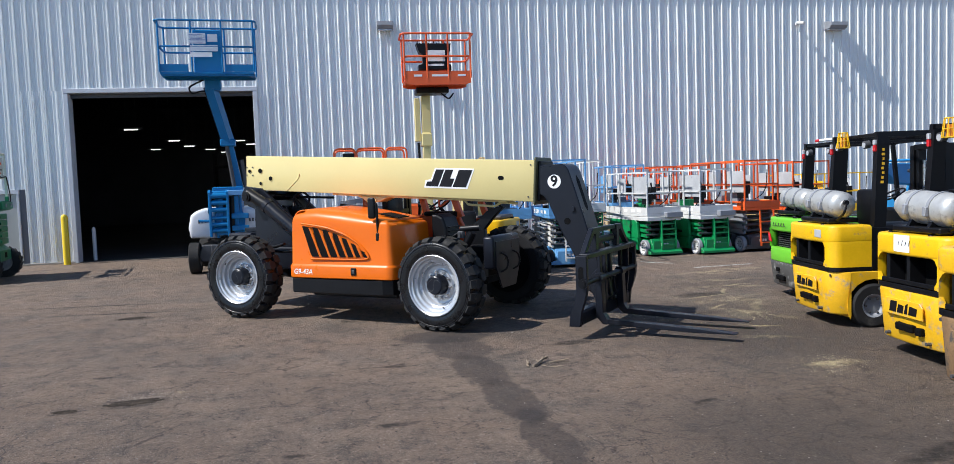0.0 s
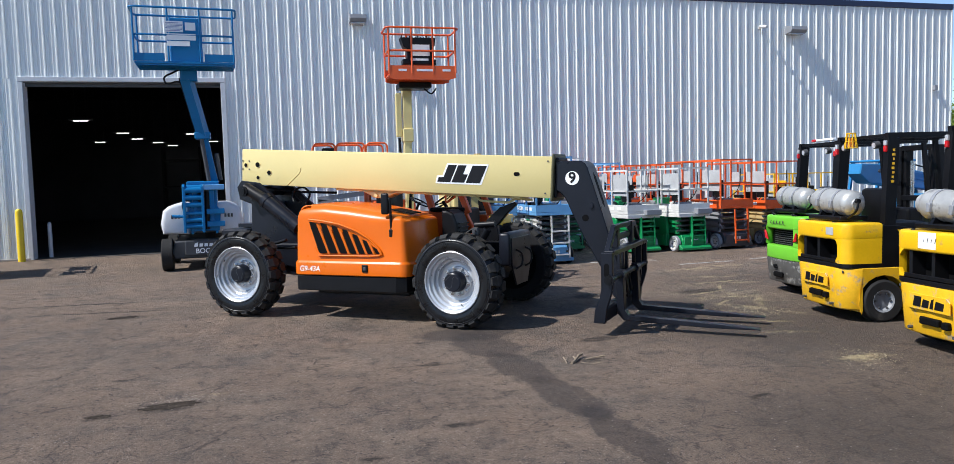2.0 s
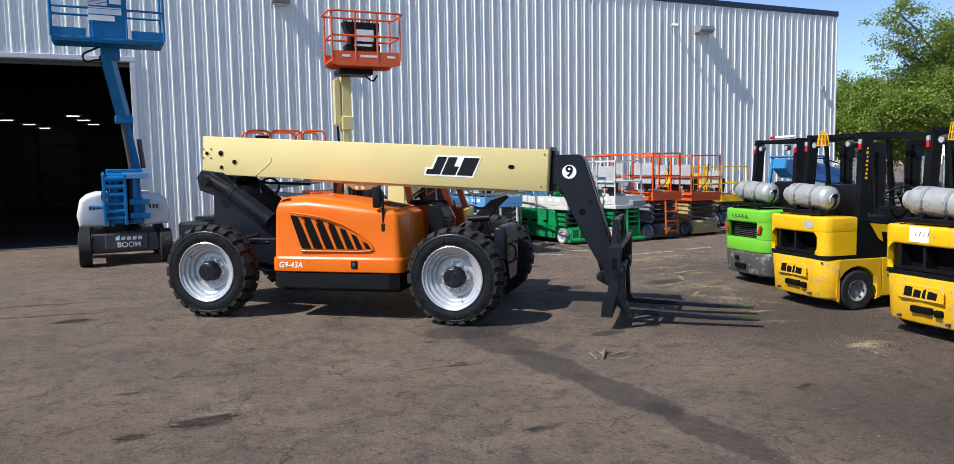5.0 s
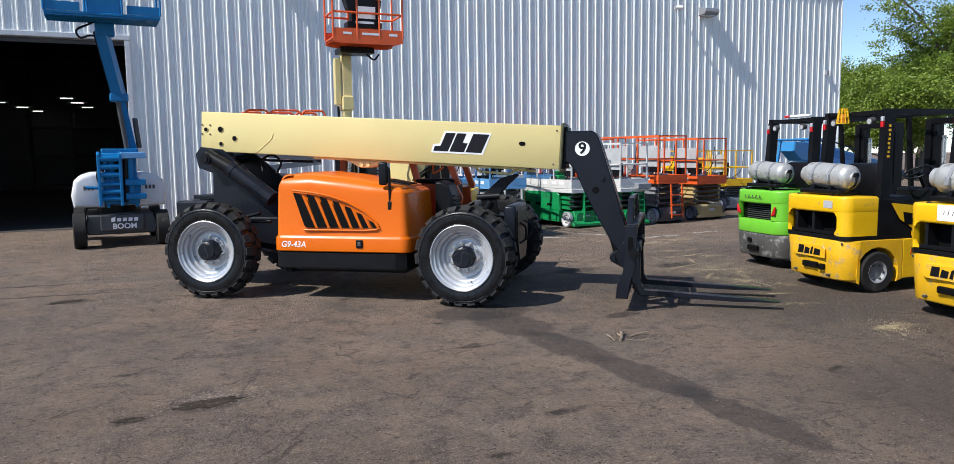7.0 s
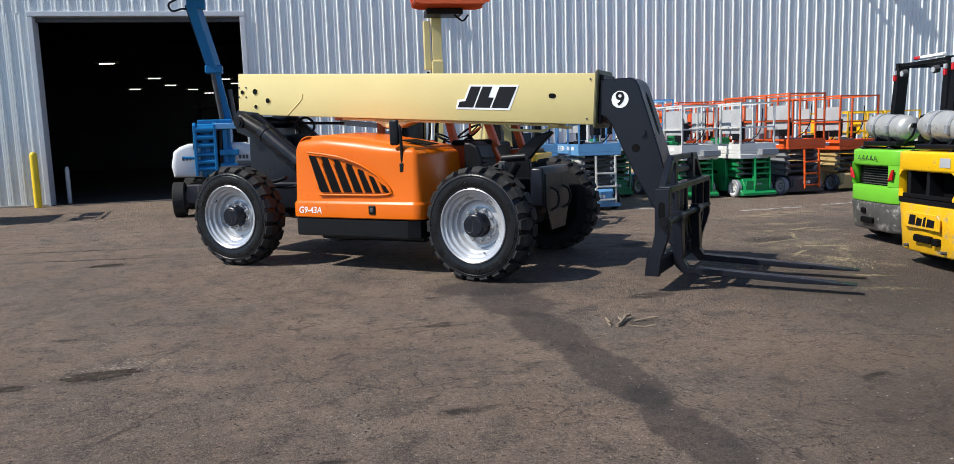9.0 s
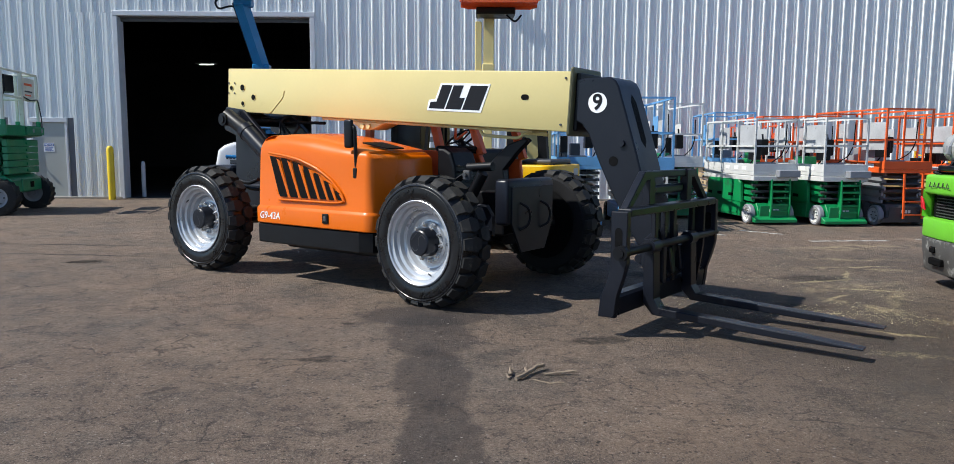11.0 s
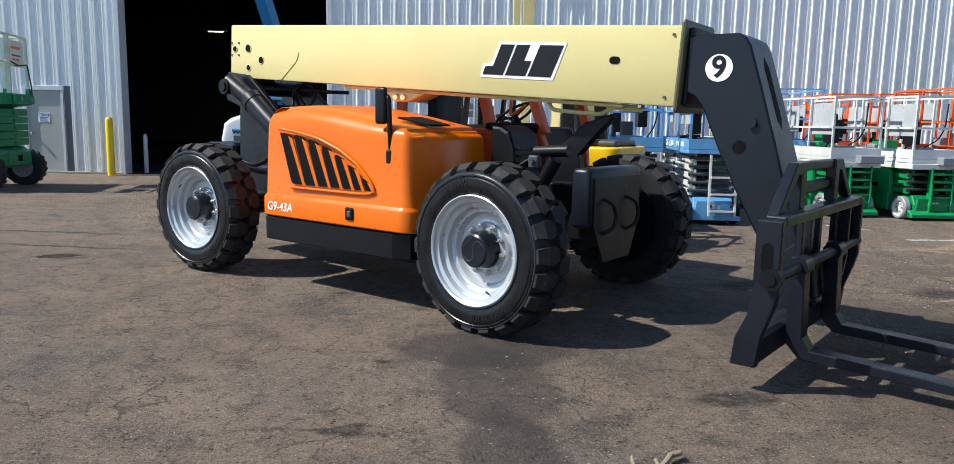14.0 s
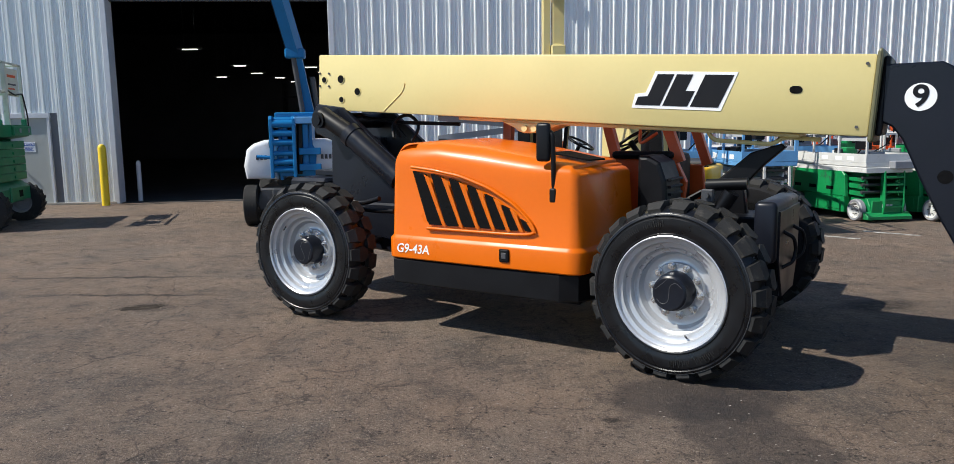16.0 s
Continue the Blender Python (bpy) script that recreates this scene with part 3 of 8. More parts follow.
box(bm, MX0 - 0.03, MX1 + 0.03, -0.06, 0.10, MZ - 0.018, MZ + 0.10, 0.005)
part("door_frame", bm, M_TRIMLIGHT, door_small)
bm = B()
cyl(bm, (MX0 + 0.13, 0.0, 0.98), (MX0 + 0.13, -0.06, 0.98), 0.022)
cyl(bm, (MX0 + 0.13, -0.06, 0.98), (MX0 + 0.13, -0.09, 0.98), 0.032)
part("door_handle", bm, M_CHROME, door_small, "round steel door knob", 40)
sign = thing("notice_sign", "small blue and white notice sign on the door", "sign", pose(-9.79, WALL_Y - 0.004, 1.36))
bm = B()
box(bm, -0.14, 0.14, -0.004, 0.002, -0.115, 0.115, 0.001)
part("plate", bm, M_DECALW, sign)
bm = B()
box(bm, -0.128, 0.128, -0.0065, -0.0042, 0.03, 0.10)
part("header_band", bm, M_SIGNBLUE, sign)
lettering("NOTICE", 0.062, M_DECALW, pose(0, -0.0085, 0.064, 90, 0, 0), sign, "", 0.001)
for i in range(4):
    bm = B()
    box(bm, -0.11 + 0.01 * (i % 2), 0.11 - 0.02 * (i % 3), -0.0065, -0.0042, 0.005 - 0.028 * i - 0.012, 0.005 - 0.028 * i)
    part("text_bar", bm, M_SIGNBLUE, sign)


def ceiling_lamp():
    t = thing("ceiling_light", "lit strip light hanging in the dark warehouse", "ceiling light", pose(0, 0, 0), "warehouse lights")
    bm = B()
    box(bm, -0.42, 0.42, -0.10, 0.10, 0.03, 0.10, 0.01)
    part("housing", bm, M_GREY, t)
    bm = B()
    box(bm, -0.26, 0.26, -0.04, 0.04, 0.0, 0.027)
    part("diffuser", bm, M_LAMPGLOW, t)
    for s in (-0.2, 0.2):
        bm = B()
        cyl(bm, (s, 0, 0.10), (s, 0, BZ - 4.55), 0.008, seg=5)
        part("hanger", bm, M_GREY, t)
    return t


lamp0 = ceiling_lamp()
lamp0.matrix_basis = pose(-8.8, 32.0, 4.55)
for x, y in ((-8.7, 39.0), (-8.9, 43.5), (-8.4, 47.0), (-8.1, 50.5), (-5.7, 40.0), (-5.5, 43.0), (-5.3, 46.5), (-11.3, 46.0)):
    copy_thing(lamp0, pose(x, y, 4.55))

# racking just visible in the dark
rack = thing("storage_rack", "dark steel storage rack deep inside the warehouse", "rack", pose(-5.0, 46.0, 0.016))
for x in (-3.0, -1.0, 1.0, 3.0):
    bm = B()
    box(bm, x - 0.05, x + 0.05, -0.5, 0.5, 0, 4.2)
    part("upright", bm, M_DKGREY, rack)
for z in (0.4, 1.9, 3.4):
    bm = B()
    box(bm, -3.0, 3.0, -0.52, 0.52, z, z + 0.1)
    part("shelf", bm, M_DKGREY, rack)


def bollard(name, m, r, h, mt, label):
    bm = B()
    prof = [(0, h), (r * 0.55, h - 0.01), (r * 0.9, h - 0.05), (r, h - 0.10), (r, 0.0), (0, 0)]
    lathe(bm, prof, 20)
    bmesh.ops.transform(bm, matrix=Matrix.Rotation(radians(90), 4, 'X'), verts=bm.verts)
    return solo(name, bm, mt, label, "bollard", m, smooth=40)


bollard("bollard", pose(-7.99, 21.98, 0), 0.088, 1.41, M_BOLLARD, "bright yellow round bollard beside the big doorway")
bollard("bollard", pose(-7.54, 22.90, 0.015), 0.055, 0.98, M_TRIMLIGHT, "thin pale pipe bollard inside the doorway")


def wall_lamp(m, w):
    t = thing("wall_lamp", "grey box wall lamp high on the ribbed wall", "wall lamp", m, "wall lamps")
    bm = B()
    prism(bm, [(0, 0.14), (-0.36, 0.06), (-0.38, -0.05), (-0.30, -0.14), (0, -0.16)], 'x', -w / 2, w / 2, 0.015)
    part("housing", bm, M_GREY, t)
    bm = B()
    box(bm, -w / 2 + 0.03, w / 2 - 0.03, -0.28, -0.03, -0.172, -0.158)
    part("lens", bm, M_LENS, t)
    return t


wall_lamp(pose(1.12, WALL_Y - 0.034, 6.67), 0.48)
wall_lamp(pose(15.88, WALL_Y - 0.034, 6.68), 0.62)
t = thing("security_camera", "small white security camera on the wall", "camera", pose(14.58, WALL_Y - 0.034, 6.73))
bm = B()
box(bm, -0.06, 0.06, -0.04, 0, -0.06, 0.06, 0.01)
part("bracket", bm, M_WHITE, t)
bm = B()
cyl(bm, (0, -0.02, 0), (0.02, -0.16, 0.02), 0.02, seg=8)
cyl(bm, (-0.03, -0.10, 0.02), (0.06, -0.34, -0.03), 0.055, seg=12)
part("barrel", bm, M_WHITE, t, "", 40)
t = thing("junction_box", "small grey junction box on the wall", "electrical box", pose(21.8, WALL_Y - 0.034, 4.75))
bm = B()
box(bm, -0.07, 0.07, -0.10, 0, -0.09, 0.09, 0.01)
part("cover", bm, M_GREY, t)

# the telehandler; x ahead, y to its far side, origin on the ground under the near rear hub
tele = thing("telehandler", "orange and cream telehandler with lowered boom and black forks", "telehandler",
             pose(-1.754, 10.806, 0, 0, 0, -36.81) @ Matrix.Scale(1.022, 4))
TR = 0.59


def big_wheel(parent):
    """Rim, tyre with two rows of lugs, hub and wheel bolts; axle along y, outer side towards -y, outer face at y = 0."""
    bm = B()
    lathe(bm, [(0.395, 0.005), (0.407, -0.014), (0.396, -0.022), (0.384, -0.012), (0.380, 0.012), (0.366, 0.020), (0.352, 0.022), (0.347, 0.038), (0.343, 0.062),
               (0.327, 0.070), (0.312, 0.072), (0.306, 0.088), (0.303, 0.118), (0.290, 0.130), (0.272, 0.132), (0.265, 0.150), (0.250, 0.178), (0.215, 0.186),
               (0.195, 0.180), (0.188, 0.152), (0.14, 0.150), (0.10, 0.16), (0.0, 0.16)], 64)
    lathe(bm, [(0.395, 0.005), (0.37, 0.20), (0.37, 0.33), (0.40, 0.36)], 56)
    rim = part("wheel", bm, M_RIM, parent, "deep-dish silver wheel rim", 35)
    bm = B()
    R = 0.628
    lathe(bm, [(0.392, 0.0), (0.401, -0.016), (0.411, -0.020), (0.417, -0.013), (0.428, -0.014), (0.440, -0.020), (0.475, -0.023), (0.516, -0.021), (0.522, -0.015), (0.530, -0.015), (0.536, -0.021), (0.548, -0.018),
               (0.560, -0.006), (0.574, 0.03), (R - 0.034, 0.065), (R - 0.034, 0.19)], 72)
    part("tyre", bm, M_RUBBERWET, rim, "black solid tyre with shiny dressed sidewall", 40)
    bm = B()
    lathe(bm, [(R - 0.034, 0.19), (R - 0.034, 0.315), (0.576, 0.35), (0.54, 0.385), (0.43, 0.385), (0.40, 0.37)], 72)
    part("inner_sidewall", bm, M_RUBBERDULL, rim, "dull black inner tyre wall", 40)
    bm = B()
    n = 22

    def lug(a, pts, h0, h1):
        lo, hi = [], []
        for da, y in pts:
            for lst, rr, k in ((lo, h0, 1.0), (hi, h1, 0.86)):
                ca = a + da * k
                yy = 0.19 + (y - 0.19) * (1.0 if rr == h0 else 0.97)
                lst.append(bm.verts.new((rr * math.cos(ca), yy, rr * math.sin(ca))))
        bm.faces.new(lo[::-1])
        bm.faces.new(hi)
        q = len(pts)
        for i in range(q):
            bm.faces.new((lo[i], lo[(i + 1) % q], hi[(i + 1) % q], hi[i]))

    for i in range(n):
        a = 2 * math.pi * i / n
        w = math.pi / n
        lug(a, [(-w * 0.78, 0.05), (w * 0.70, 0.05), (w * 0.86, 0.115), (w * 0.45, 0.184), (-w * 0.62, 0.184), (-w * 0.98, 0.105)], R - 0.052, R + 0.002)
        lug(a + w, [(-w * 0.78, 0.33), (w * 0.70, 0.33), (w * 0.86, 0.265), (w * 0.45, 0.196), (-w * 0.62, 0.196), (-w * 0.98, 0.275)], R - 0.052, R + 0.002)
        # shoulder bars running down to the sidewall
        for aa, ya, yb in ((a, -0.012, 0.055), (a + w, 0.368, 0.325)):
            q = [(-w * 0.66, ya), (w * 0.58, ya), (w * 0.70, yb), (-w * 0.76, yb)]
            lo, hi = [], []
            for da, y in q:
                rb = 0.548 if y == ya else R - 0.052
                rt = 0.584 if y == ya else R + 0.0015
                lo.append(bm.verts.new((rb * math.cos(aa + da), y + (0.006 if y == ya and ya < 0.1 else 0), rb * math.sin(aa + da))))
                hi.append(bm.verts.new((rt * math.cos(aa + da * 0.9), y, rt * math.sin(aa + da * 0.9))))
            bm.faces.new(lo[::-1])
            bm.faces.new(hi)
            for i2 in range(4):
                bm.faces.new((lo[i2], lo[(i2 + 1) % 4], hi[(i2 + 1) % 4], hi[i2]))
    part("tread", bm, M_TREAD, rim, "dusty chunky tread blocks")
    bm = B()
    lathe(bm, [(0.5515, -0.0165), (0.5545, -0.0165), (0.5575, -0.0085)], 72)
    part("sidewall_ring", bm, M_DKGREY, rim, "thin pale scuff line round the sidewall", 40)
    mark = None
    for a0 in (1.2, 4.3):
        for k in range(11):
            if k == 5:
                continue
            turn_ = Matrix.Rotation(a0 + k * 0.066, 4, 'Y')
            if mark is None:
                bm = B()
                bar(bm, (0.462, -0.0235, -0.006), (0.505, -0.0235, -0.006), 0.007, 0.005)
                bar(bm, (0.464, -0.0235, 0.010), (0.488, -0.0235, 0.010), 0.012, 0.005)
                mark = part("moulded_mark", bm, M_TREAD, rim)
                mark.matrix_basis = turn_
            else:
                again(mark, rim, turn_)
    bm = B()
    lathe(bm, [(0.0, 0.0), (0.108, 0.0), (0.121, 0.010), (0.126, 0.06), (0.134, 0.075), (0.138, 0.15)], 36)
    part("hub", bm, M_CHAR, rim, "black planetary hub cap", 35)
    bm = B()
    for sg in (-1, 1):
        tube(bm, [(sg * 0.098, -0.0005, 0.012), (sg * 0.072, -0.0005, 0.062), (sg * 0.02, -0.0005, 0.050), (0.0, -0.0005, 0.0)][::1] if sg > 0 else
             [(-0.098, -0.0005, -0.012), (-0.072, -0.0005, -0.062), (-0.02, -0.0005, -0.050), (0.0, -0.0005, 0.0)], 0.0028, 5, turn=0.04)
    tube(bm, [(0.02, -0.0005, 0.098), (-0.03, -0.0005, 0.075), (-0.085, -0.0005, 0.055)], 0.0022, 5, turn=0.04)
    part("hub_ridge", bm, M_DKGREY, rim, "", 60)
    # drum widened to a dark disc that stands in for shade inside the wheel
    bm = B()
    lathe(bm, [(0.0, 0.30), (0.20, 0.30), (0.22, 0.335), (0.40, 0.366), (0.412, 0.40), (0.20, 0.405), (0.0, 0.405)], 40)
    part("brake_drum", bm, M_DARK, rim, "", 40)
    nut = None
    for k in range(10):
        a = 2 * math.pi * k / 10 + 0.16
        if nut is None:
            bm = B()
            cyl(bm, (0, 0.15, 0), (0, 0.118, 0), 0.020, seg=6)
            cyl(bm, (0, 0.125, 0), (0, 0.105, 0), 0.009, seg=8)
            cyl(bm, (0, 0.152, 0), (0, 0.144, 0), 0.028, seg=12)
            nut = part("wheel_nut", bm, M_CHROME, rim)
            nut.matrix_basis = pose(0.173 * math.cos(a), -0.006, 0.173 * math.sin(a))
        else:
            again(nut, rim, pose(0.173 * math.cos(a), -0.006, 0.173 * math.sin(a)))
    bm = B()
    cyl(bm, (0.0, 0.06, -0.325), (0.012, 0.015, -0.30), 0.007, seg=8)
    part("valve_stem", bm, M_DKGREY, rim)
    return rim


w0 = big_wheel(tele)
WS = Matrix.Diagonal((TR / 0.63, 0.85, TR / 0.63, 1))
w0.matrix_basis = pose(0, 0, TR, 0, 130, 3) @ WS
again(w0, tele, pose(3.23, 0.01, TR - 0.02, 0, -20, -4) @ WS)
again(w0, tele, pose(0, 2.5, TR, 0, 40, 187) @ WS)
again(w0, tele, pose(3.23, 2.5, TR - 0.02, 0, 10, 176) @ WS)

# chassis, axles
bm = B()
prism(bm, [(-0.75, 0.72), (-0.65, 0.98), (0.9, 0.98), (1.0, 0.90), (3.35, 0.90), (3.42, 0.80), (3.42, 0.60), (2.9, 0.55), (0.6, 0.50), (-0.6, 0.60)], 'y', 0.78, 1.72, 0.02)
part("chassis", bm, M_CHAR, tele, "charcoal welded chassis frame")
for x in (0, 3.23):
    bm = B()
    cyl(bm, (x, 0.16, TR), (x, 2.34, TR), 0.11, seg=18)
    cyl(bm, (x, 0.40, TR), (x, 0.62, TR), 0.17, seg=18)
    cyl(bm, (x, 1.88, TR), (x, 2.10, TR), 0.17, seg=18)
    prism(bm, [(x - 0.2, 0.52), (x - 0.26, 0.66), (x - 0.12, 0.84), (x + 0.12, 0.84), (x + 0.26, 0.66), (x + 0.2, 0.46)], 'y', 1.05, 1.45, 0.03)
    part("axle", bm, M_BLACK, tele, "", 35)
    bm = B()
    cyl(bm, (x + 0.22, 0.55, TR + 0.02), (x + 0.22, 1.95, TR + 0.02), 0.03, seg=10)
    cyl(bm, (x + 0.22, 0.95, TR + 0.02), (x + 0.22, 1.55, TR + 0.02), 0.05, seg=12)
    part("steering_cylinder", bm, M_BLACK, tele, "", 35)

# rear tower that carries the boom
for y0, y1 in ((0.80, 0.86), (1.50, 1.56)):
    bm = B()
    prism(bm, [(-0.47, 0.95), (-0.45, 1.55), (-0.66, 1.62), (-0.70, 1.80), (-0.62, 1.90), (-0.30, 1.86), (0.55, 1.18), (0.90, 1.05), (0.90, 0.90), (-0.2, 0.90)], 'y', y0, y1, 0.008)
    part("tower_plate", bm, M_CHAR, tele, "charcoal steel boom tower plate")
bm = B()
prism(bm, [(-0.85, 1.17), (-0.85, 1.225), (-0.45, 1.225), (-0.41, 1.27), (-0.44, 1.55), (-0.41, 1.56), (-0.36, 1.27), (-0.41, 1.17)], 'y', 1.05, 1.7, 0.006)
part("rear_fender", bm, M_CHAR, tele, "charcoal folded rear fender plate")
bm = B()
box(bm, -0.95, -0.45, 0.78, 1.72, 0.62, 1.16, 0.03)
part("counterweight", bm, M_CHAR, tele)
# lift cylinder
bm = B()
cyl(bm, (-0.12, 0.70, 1.60), (0.42, 0.70, 1.22), 0.105, seg=24)
cyl(bm, (-0.16, 0.70, 1.63), (-0.10, 0.70, 1.585), 0.113, seg=24)
part("lift_cylinder", bm, M_CHAR, tele, "dark lift cylinder behind the boom", 35)
bm = B()
cyl(bm, (-0.50, 0.70, 1.80), (-0.12, 0.70, 1.60), 0.085, seg=20)
part("lift_cylinder_rod", bm, M_BLACK, tele, "", 35)
bm = B()
cyl(bm, (-0.47, 0.60, 1.75), (-0.47, 1.60, 1.75), 0.075, seg=20)
cyl(bm, (-0.47, 0.585, 1.75), (-0.47, 0.60, 1.75), 0.045, seg=14)
part("boom_pivot_pin", bm, M_BLACK, tele, "", 35)
for a, b in (((0.0, 0.5, 1.02), (0.5, 0.45, 1.03)), ((-0.1, 0.55, 0.96), (0.62, 0.5, 0.92))):
    bm = B()
    tube(bm, [a, ((a[0] + b[0]) / 2, a[1], a[2] - 0.05), b], 0.022, 8, turn=0.1)
    part("hydraulic_hose", bm, M_BLACK, tele, "", 50)
bm = B()
for k in range(3):
    tube(bm, [(0.28 + 0.03 * k, 0.95 + 0.05 * k, 1.55), (0.22, 1.0, 1.70), (0.38, 1.05, 1.78), (0.52, 1.05, 1.66), (0.45, 1.0, 1.52)], 0.016, 7, turn=0.09)
part("hose_loop", bm, M_BLACK, tele, "", 50)

# boom: sloping box section
SL = math.atan2(-0.288, 4.79)
BOOM = Matrix.Translation((-0.55, 0.83, 1.828)) @ Matrix.Rotation(-SL, 4, 'Y') @ Matrix.Diagonal((4.79 / 4.71, 1, 1, 1))
boom = part("boom", box(B(), 0.0, 4.71, 0.0, 0.46, 0.0, 0.52, 0.014, 2), M_CREAM, tele, "long cream box-section telescopic boom", 30)
boom.matrix_basis = BOOM
bm = B()
box(bm, 1.55, 4.3, 0.10, 0.36, -0.03, -0.002, 0.006)
part("wear_strip", bm, M_CREAM, boom)
bm = B()
tube(bm, [(0.40, 0.20, -0.06), (0.9, 0.20, -0.085), (1.5, 0.20, -0.07)], 0.018, 7)
part("boom_hose", bm, M_BLACK, boom, "", 50)
for x, z, r in ((0.075, 0.285, 0.026), (0.285, 0.295, 0.036), (0.49, 0.185, 0.032), (0.295, 0.105, 0.026)):
    bm = B()
    cyl(bm, (x, -0.006, z), (x, 0.01, z), r + 0.008, seg=20)
    part("bolt_collar", bm, M_CREAM, boom, "", 35)
    bm = B()
    # uncut hole: a near-black disc paints the shade inside it
    cyl(bm, (x, -0.009, z), (x, 0.0, z), r, seg=18)
    part("bolt_hole", bm, M_DARK, boom, "dark bolt hole")
nutb = None
for x, z in ((0.02, 0.345), (0.135, 0.345), (0.02, 0.225), (0.135, 0.225), (4.66, 0.46), (4.64, 0.06)):
    if nutb is None:
        bm = B()
        cyl(bm, (0, -0.010, 0), (0, 0.002, 0), 0.011, seg=6)
        nutb = part("bolt", bm, M_DKGREY, boom)
        nutb.matrix_basis = pose(x, 0, z)
    else:
        again(nutb, boom, pose(x, 0, z))
bm = B()
tube(bm, [(0.80, -0.001, 0.01), (1.02, -0.001, 0.20), (1.035, -0.001, 0.27)], 0.006, 6, turn=0.06)
part("weld_seam", bm, M_CREAM, boom, "", 60)
# slot laid on the face, its inner shade given by dark colour
bm = B()
box(bm, 4.245, 4.275, -0.004, 0.002, 0.262, 0.312, 0.0)
cyl(bm, (4.245, -0.004, 0.287), (4.245, 0.002, 0.287), 0.025, seg=14)
cyl(bm, (4.275, -0.0042, 0.287), (4.275, 0.002, 0.287), 0.025, seg=14)
part("slot", bm, M_DARK, boom, "dark oblong slot")
# maker's mark as plain slanted shapes
bm = B()
prism(bm, [(3.145, 0.130), (3.165, 0.232), (3.245, 0.244), (3.305, 0.398), (3.885, 0.398), (3.79, 0.130)], 'y', -0.0045, 0.0)
part("white_logo_plate", bm, M_DECALW, boom, "white slanted logo backing")
for poly in ([(3.17, 0.152), (3.19, 0.212), (3.262, 0.218), (3.325, 0.378), (3.445, 0.378), (3.355, 0.152)],
             [(3.375, 0.152), (3.465, 0.378), (3.58, 0.378), (3.535, 0.262), (3.60, 0.262), (3.555, 0.152)],
             [(3.575, 0.152), (3.665, 0.378), (3.86, 0.378), (3.77, 0.152)]):
    bm = B()
    prism(bm, poly, 'y', -0.0075, -0.0047)
    part("logo_block", bm, M_DECALB, boom, "black slanted logo block")
# collar and boom head
bm = B()
box(bm, 4.71, 4.745, -0.035, 0.495, -0.035, 0.555, 0.02, 2)
part("boom_collar", bm, mat("olive_edge_paint", (0.11, 0.105, 0.05), 0.45), boom, "dark olive boom end collar")
bm = B()
box(bm, 4.745, 4.785, 0.02, 0.44, 0.01, 0.51, 0.015, 2)
part("wear_pad_housing", bm, M_BLACK, boom)
bm = B()
prism(bm, [(4.14, 2.00), (4.45, 2.00), (4.50, 1.97), (4.53, 1.92), (4.60, 1.70), (4.71, 1.34), (4.80, 1.02), (4.93, 0.62), (4.90, 0.52), (4.80, 0.52),
           (4.66, 0.72), (4.48, 1.05), (4.36, 1.30), (4.26, 1.53), (4.20, 1.61), (4.14, 1.64)], 'y', 0.845, 1.275, 0.012, 1)
head = part("boom_head", bm, M_CHAR, tele, "charcoal gooseneck boom head", 30)
# flat near-black plate standing in for the shaded opening
bm = B()
prism(bm, [(0, -0.30), (0.055, -0.24), (0.055, 0.10), (0.0, 0.17), (-0.055, 0.10), (-0.055, -0.24)], 'z', -0.004, 0.002)
sl = part("head_slot", bm, M_DARK, head, "dark oval opening")
sl.matrix_basis = Matrix.Translation((4.598, 1.06, 1.70)) @ Matrix.Rotation(radians(73), 4, 'Y') @ Matrix.Rotation(radians(90), 4, 'Z')
bm = B()
cyl(bm, (0, -0.0045, 0), (0, 0.0, 0), 0.085, seg=40)
cyl9 = part("decal_disc", bm, M_DECALW, head, "round white number decal")
cyl9.matrix_basis = pose(4.345, 0.845, 1.79)
lettering("9", 0.185, M_DECALB, pose(4.345, 0.839, 1.79, 90, 0, 0), head, "", 0.004)
# pin, and a hole whose depth is only dark colour
for x, z, r, mt in ((4.57, 1.45, 0.03, M_CHAR), (4.50, 1.30, 0.042, M_DARK)):
    bm = B()
    cyl(bm, (x, 0.82 if mt is M_CHAR else 0.842, z), (x, 1.0, z), r, seg=18)
    part("pin" if mt is M_CHAR else "hole", bm, mt, head, "", 35)
bm = B()
cyl(bm, (4.62, 1.16, 0.95), (4.74, 1.16, 0.52), 0.035, seg=12)
cyl(bm, (4.58, 1.16, 1.10), (4.65, 1.16, 0.85), 0.05, seg=14)
part("tilt_cylinder", bm, M_BLACK, tele, "", 35)
bm = B()
prism(bm, [(4.68, 0.46), (4.66, 0.54), (4.72, 0.58), (4.86, 0.66), (4.95, 0.62), (4.98, 0.42), (4.90, 0.34)], 'y', 1.02, 1.10, 0.01)
prism(bm, [(4.68, 0.46), (4.66, 0.54), (4.72, 0.58), (4.86, 0.66), (4.95, 0.62), (4.98, 0.42), (4.90, 0.34)], 'y', 1.22, 1.30, 0.01)
for x, z in ((4.70, 0.51), (4.90, 0.60), (4.92, 0.40)):
    cyl(bm, (x, 0.97, z), (x, 1.35, z), 0.035, seg=14)
part("tilt_link", bm, M_CHAR, tele, "", 35)

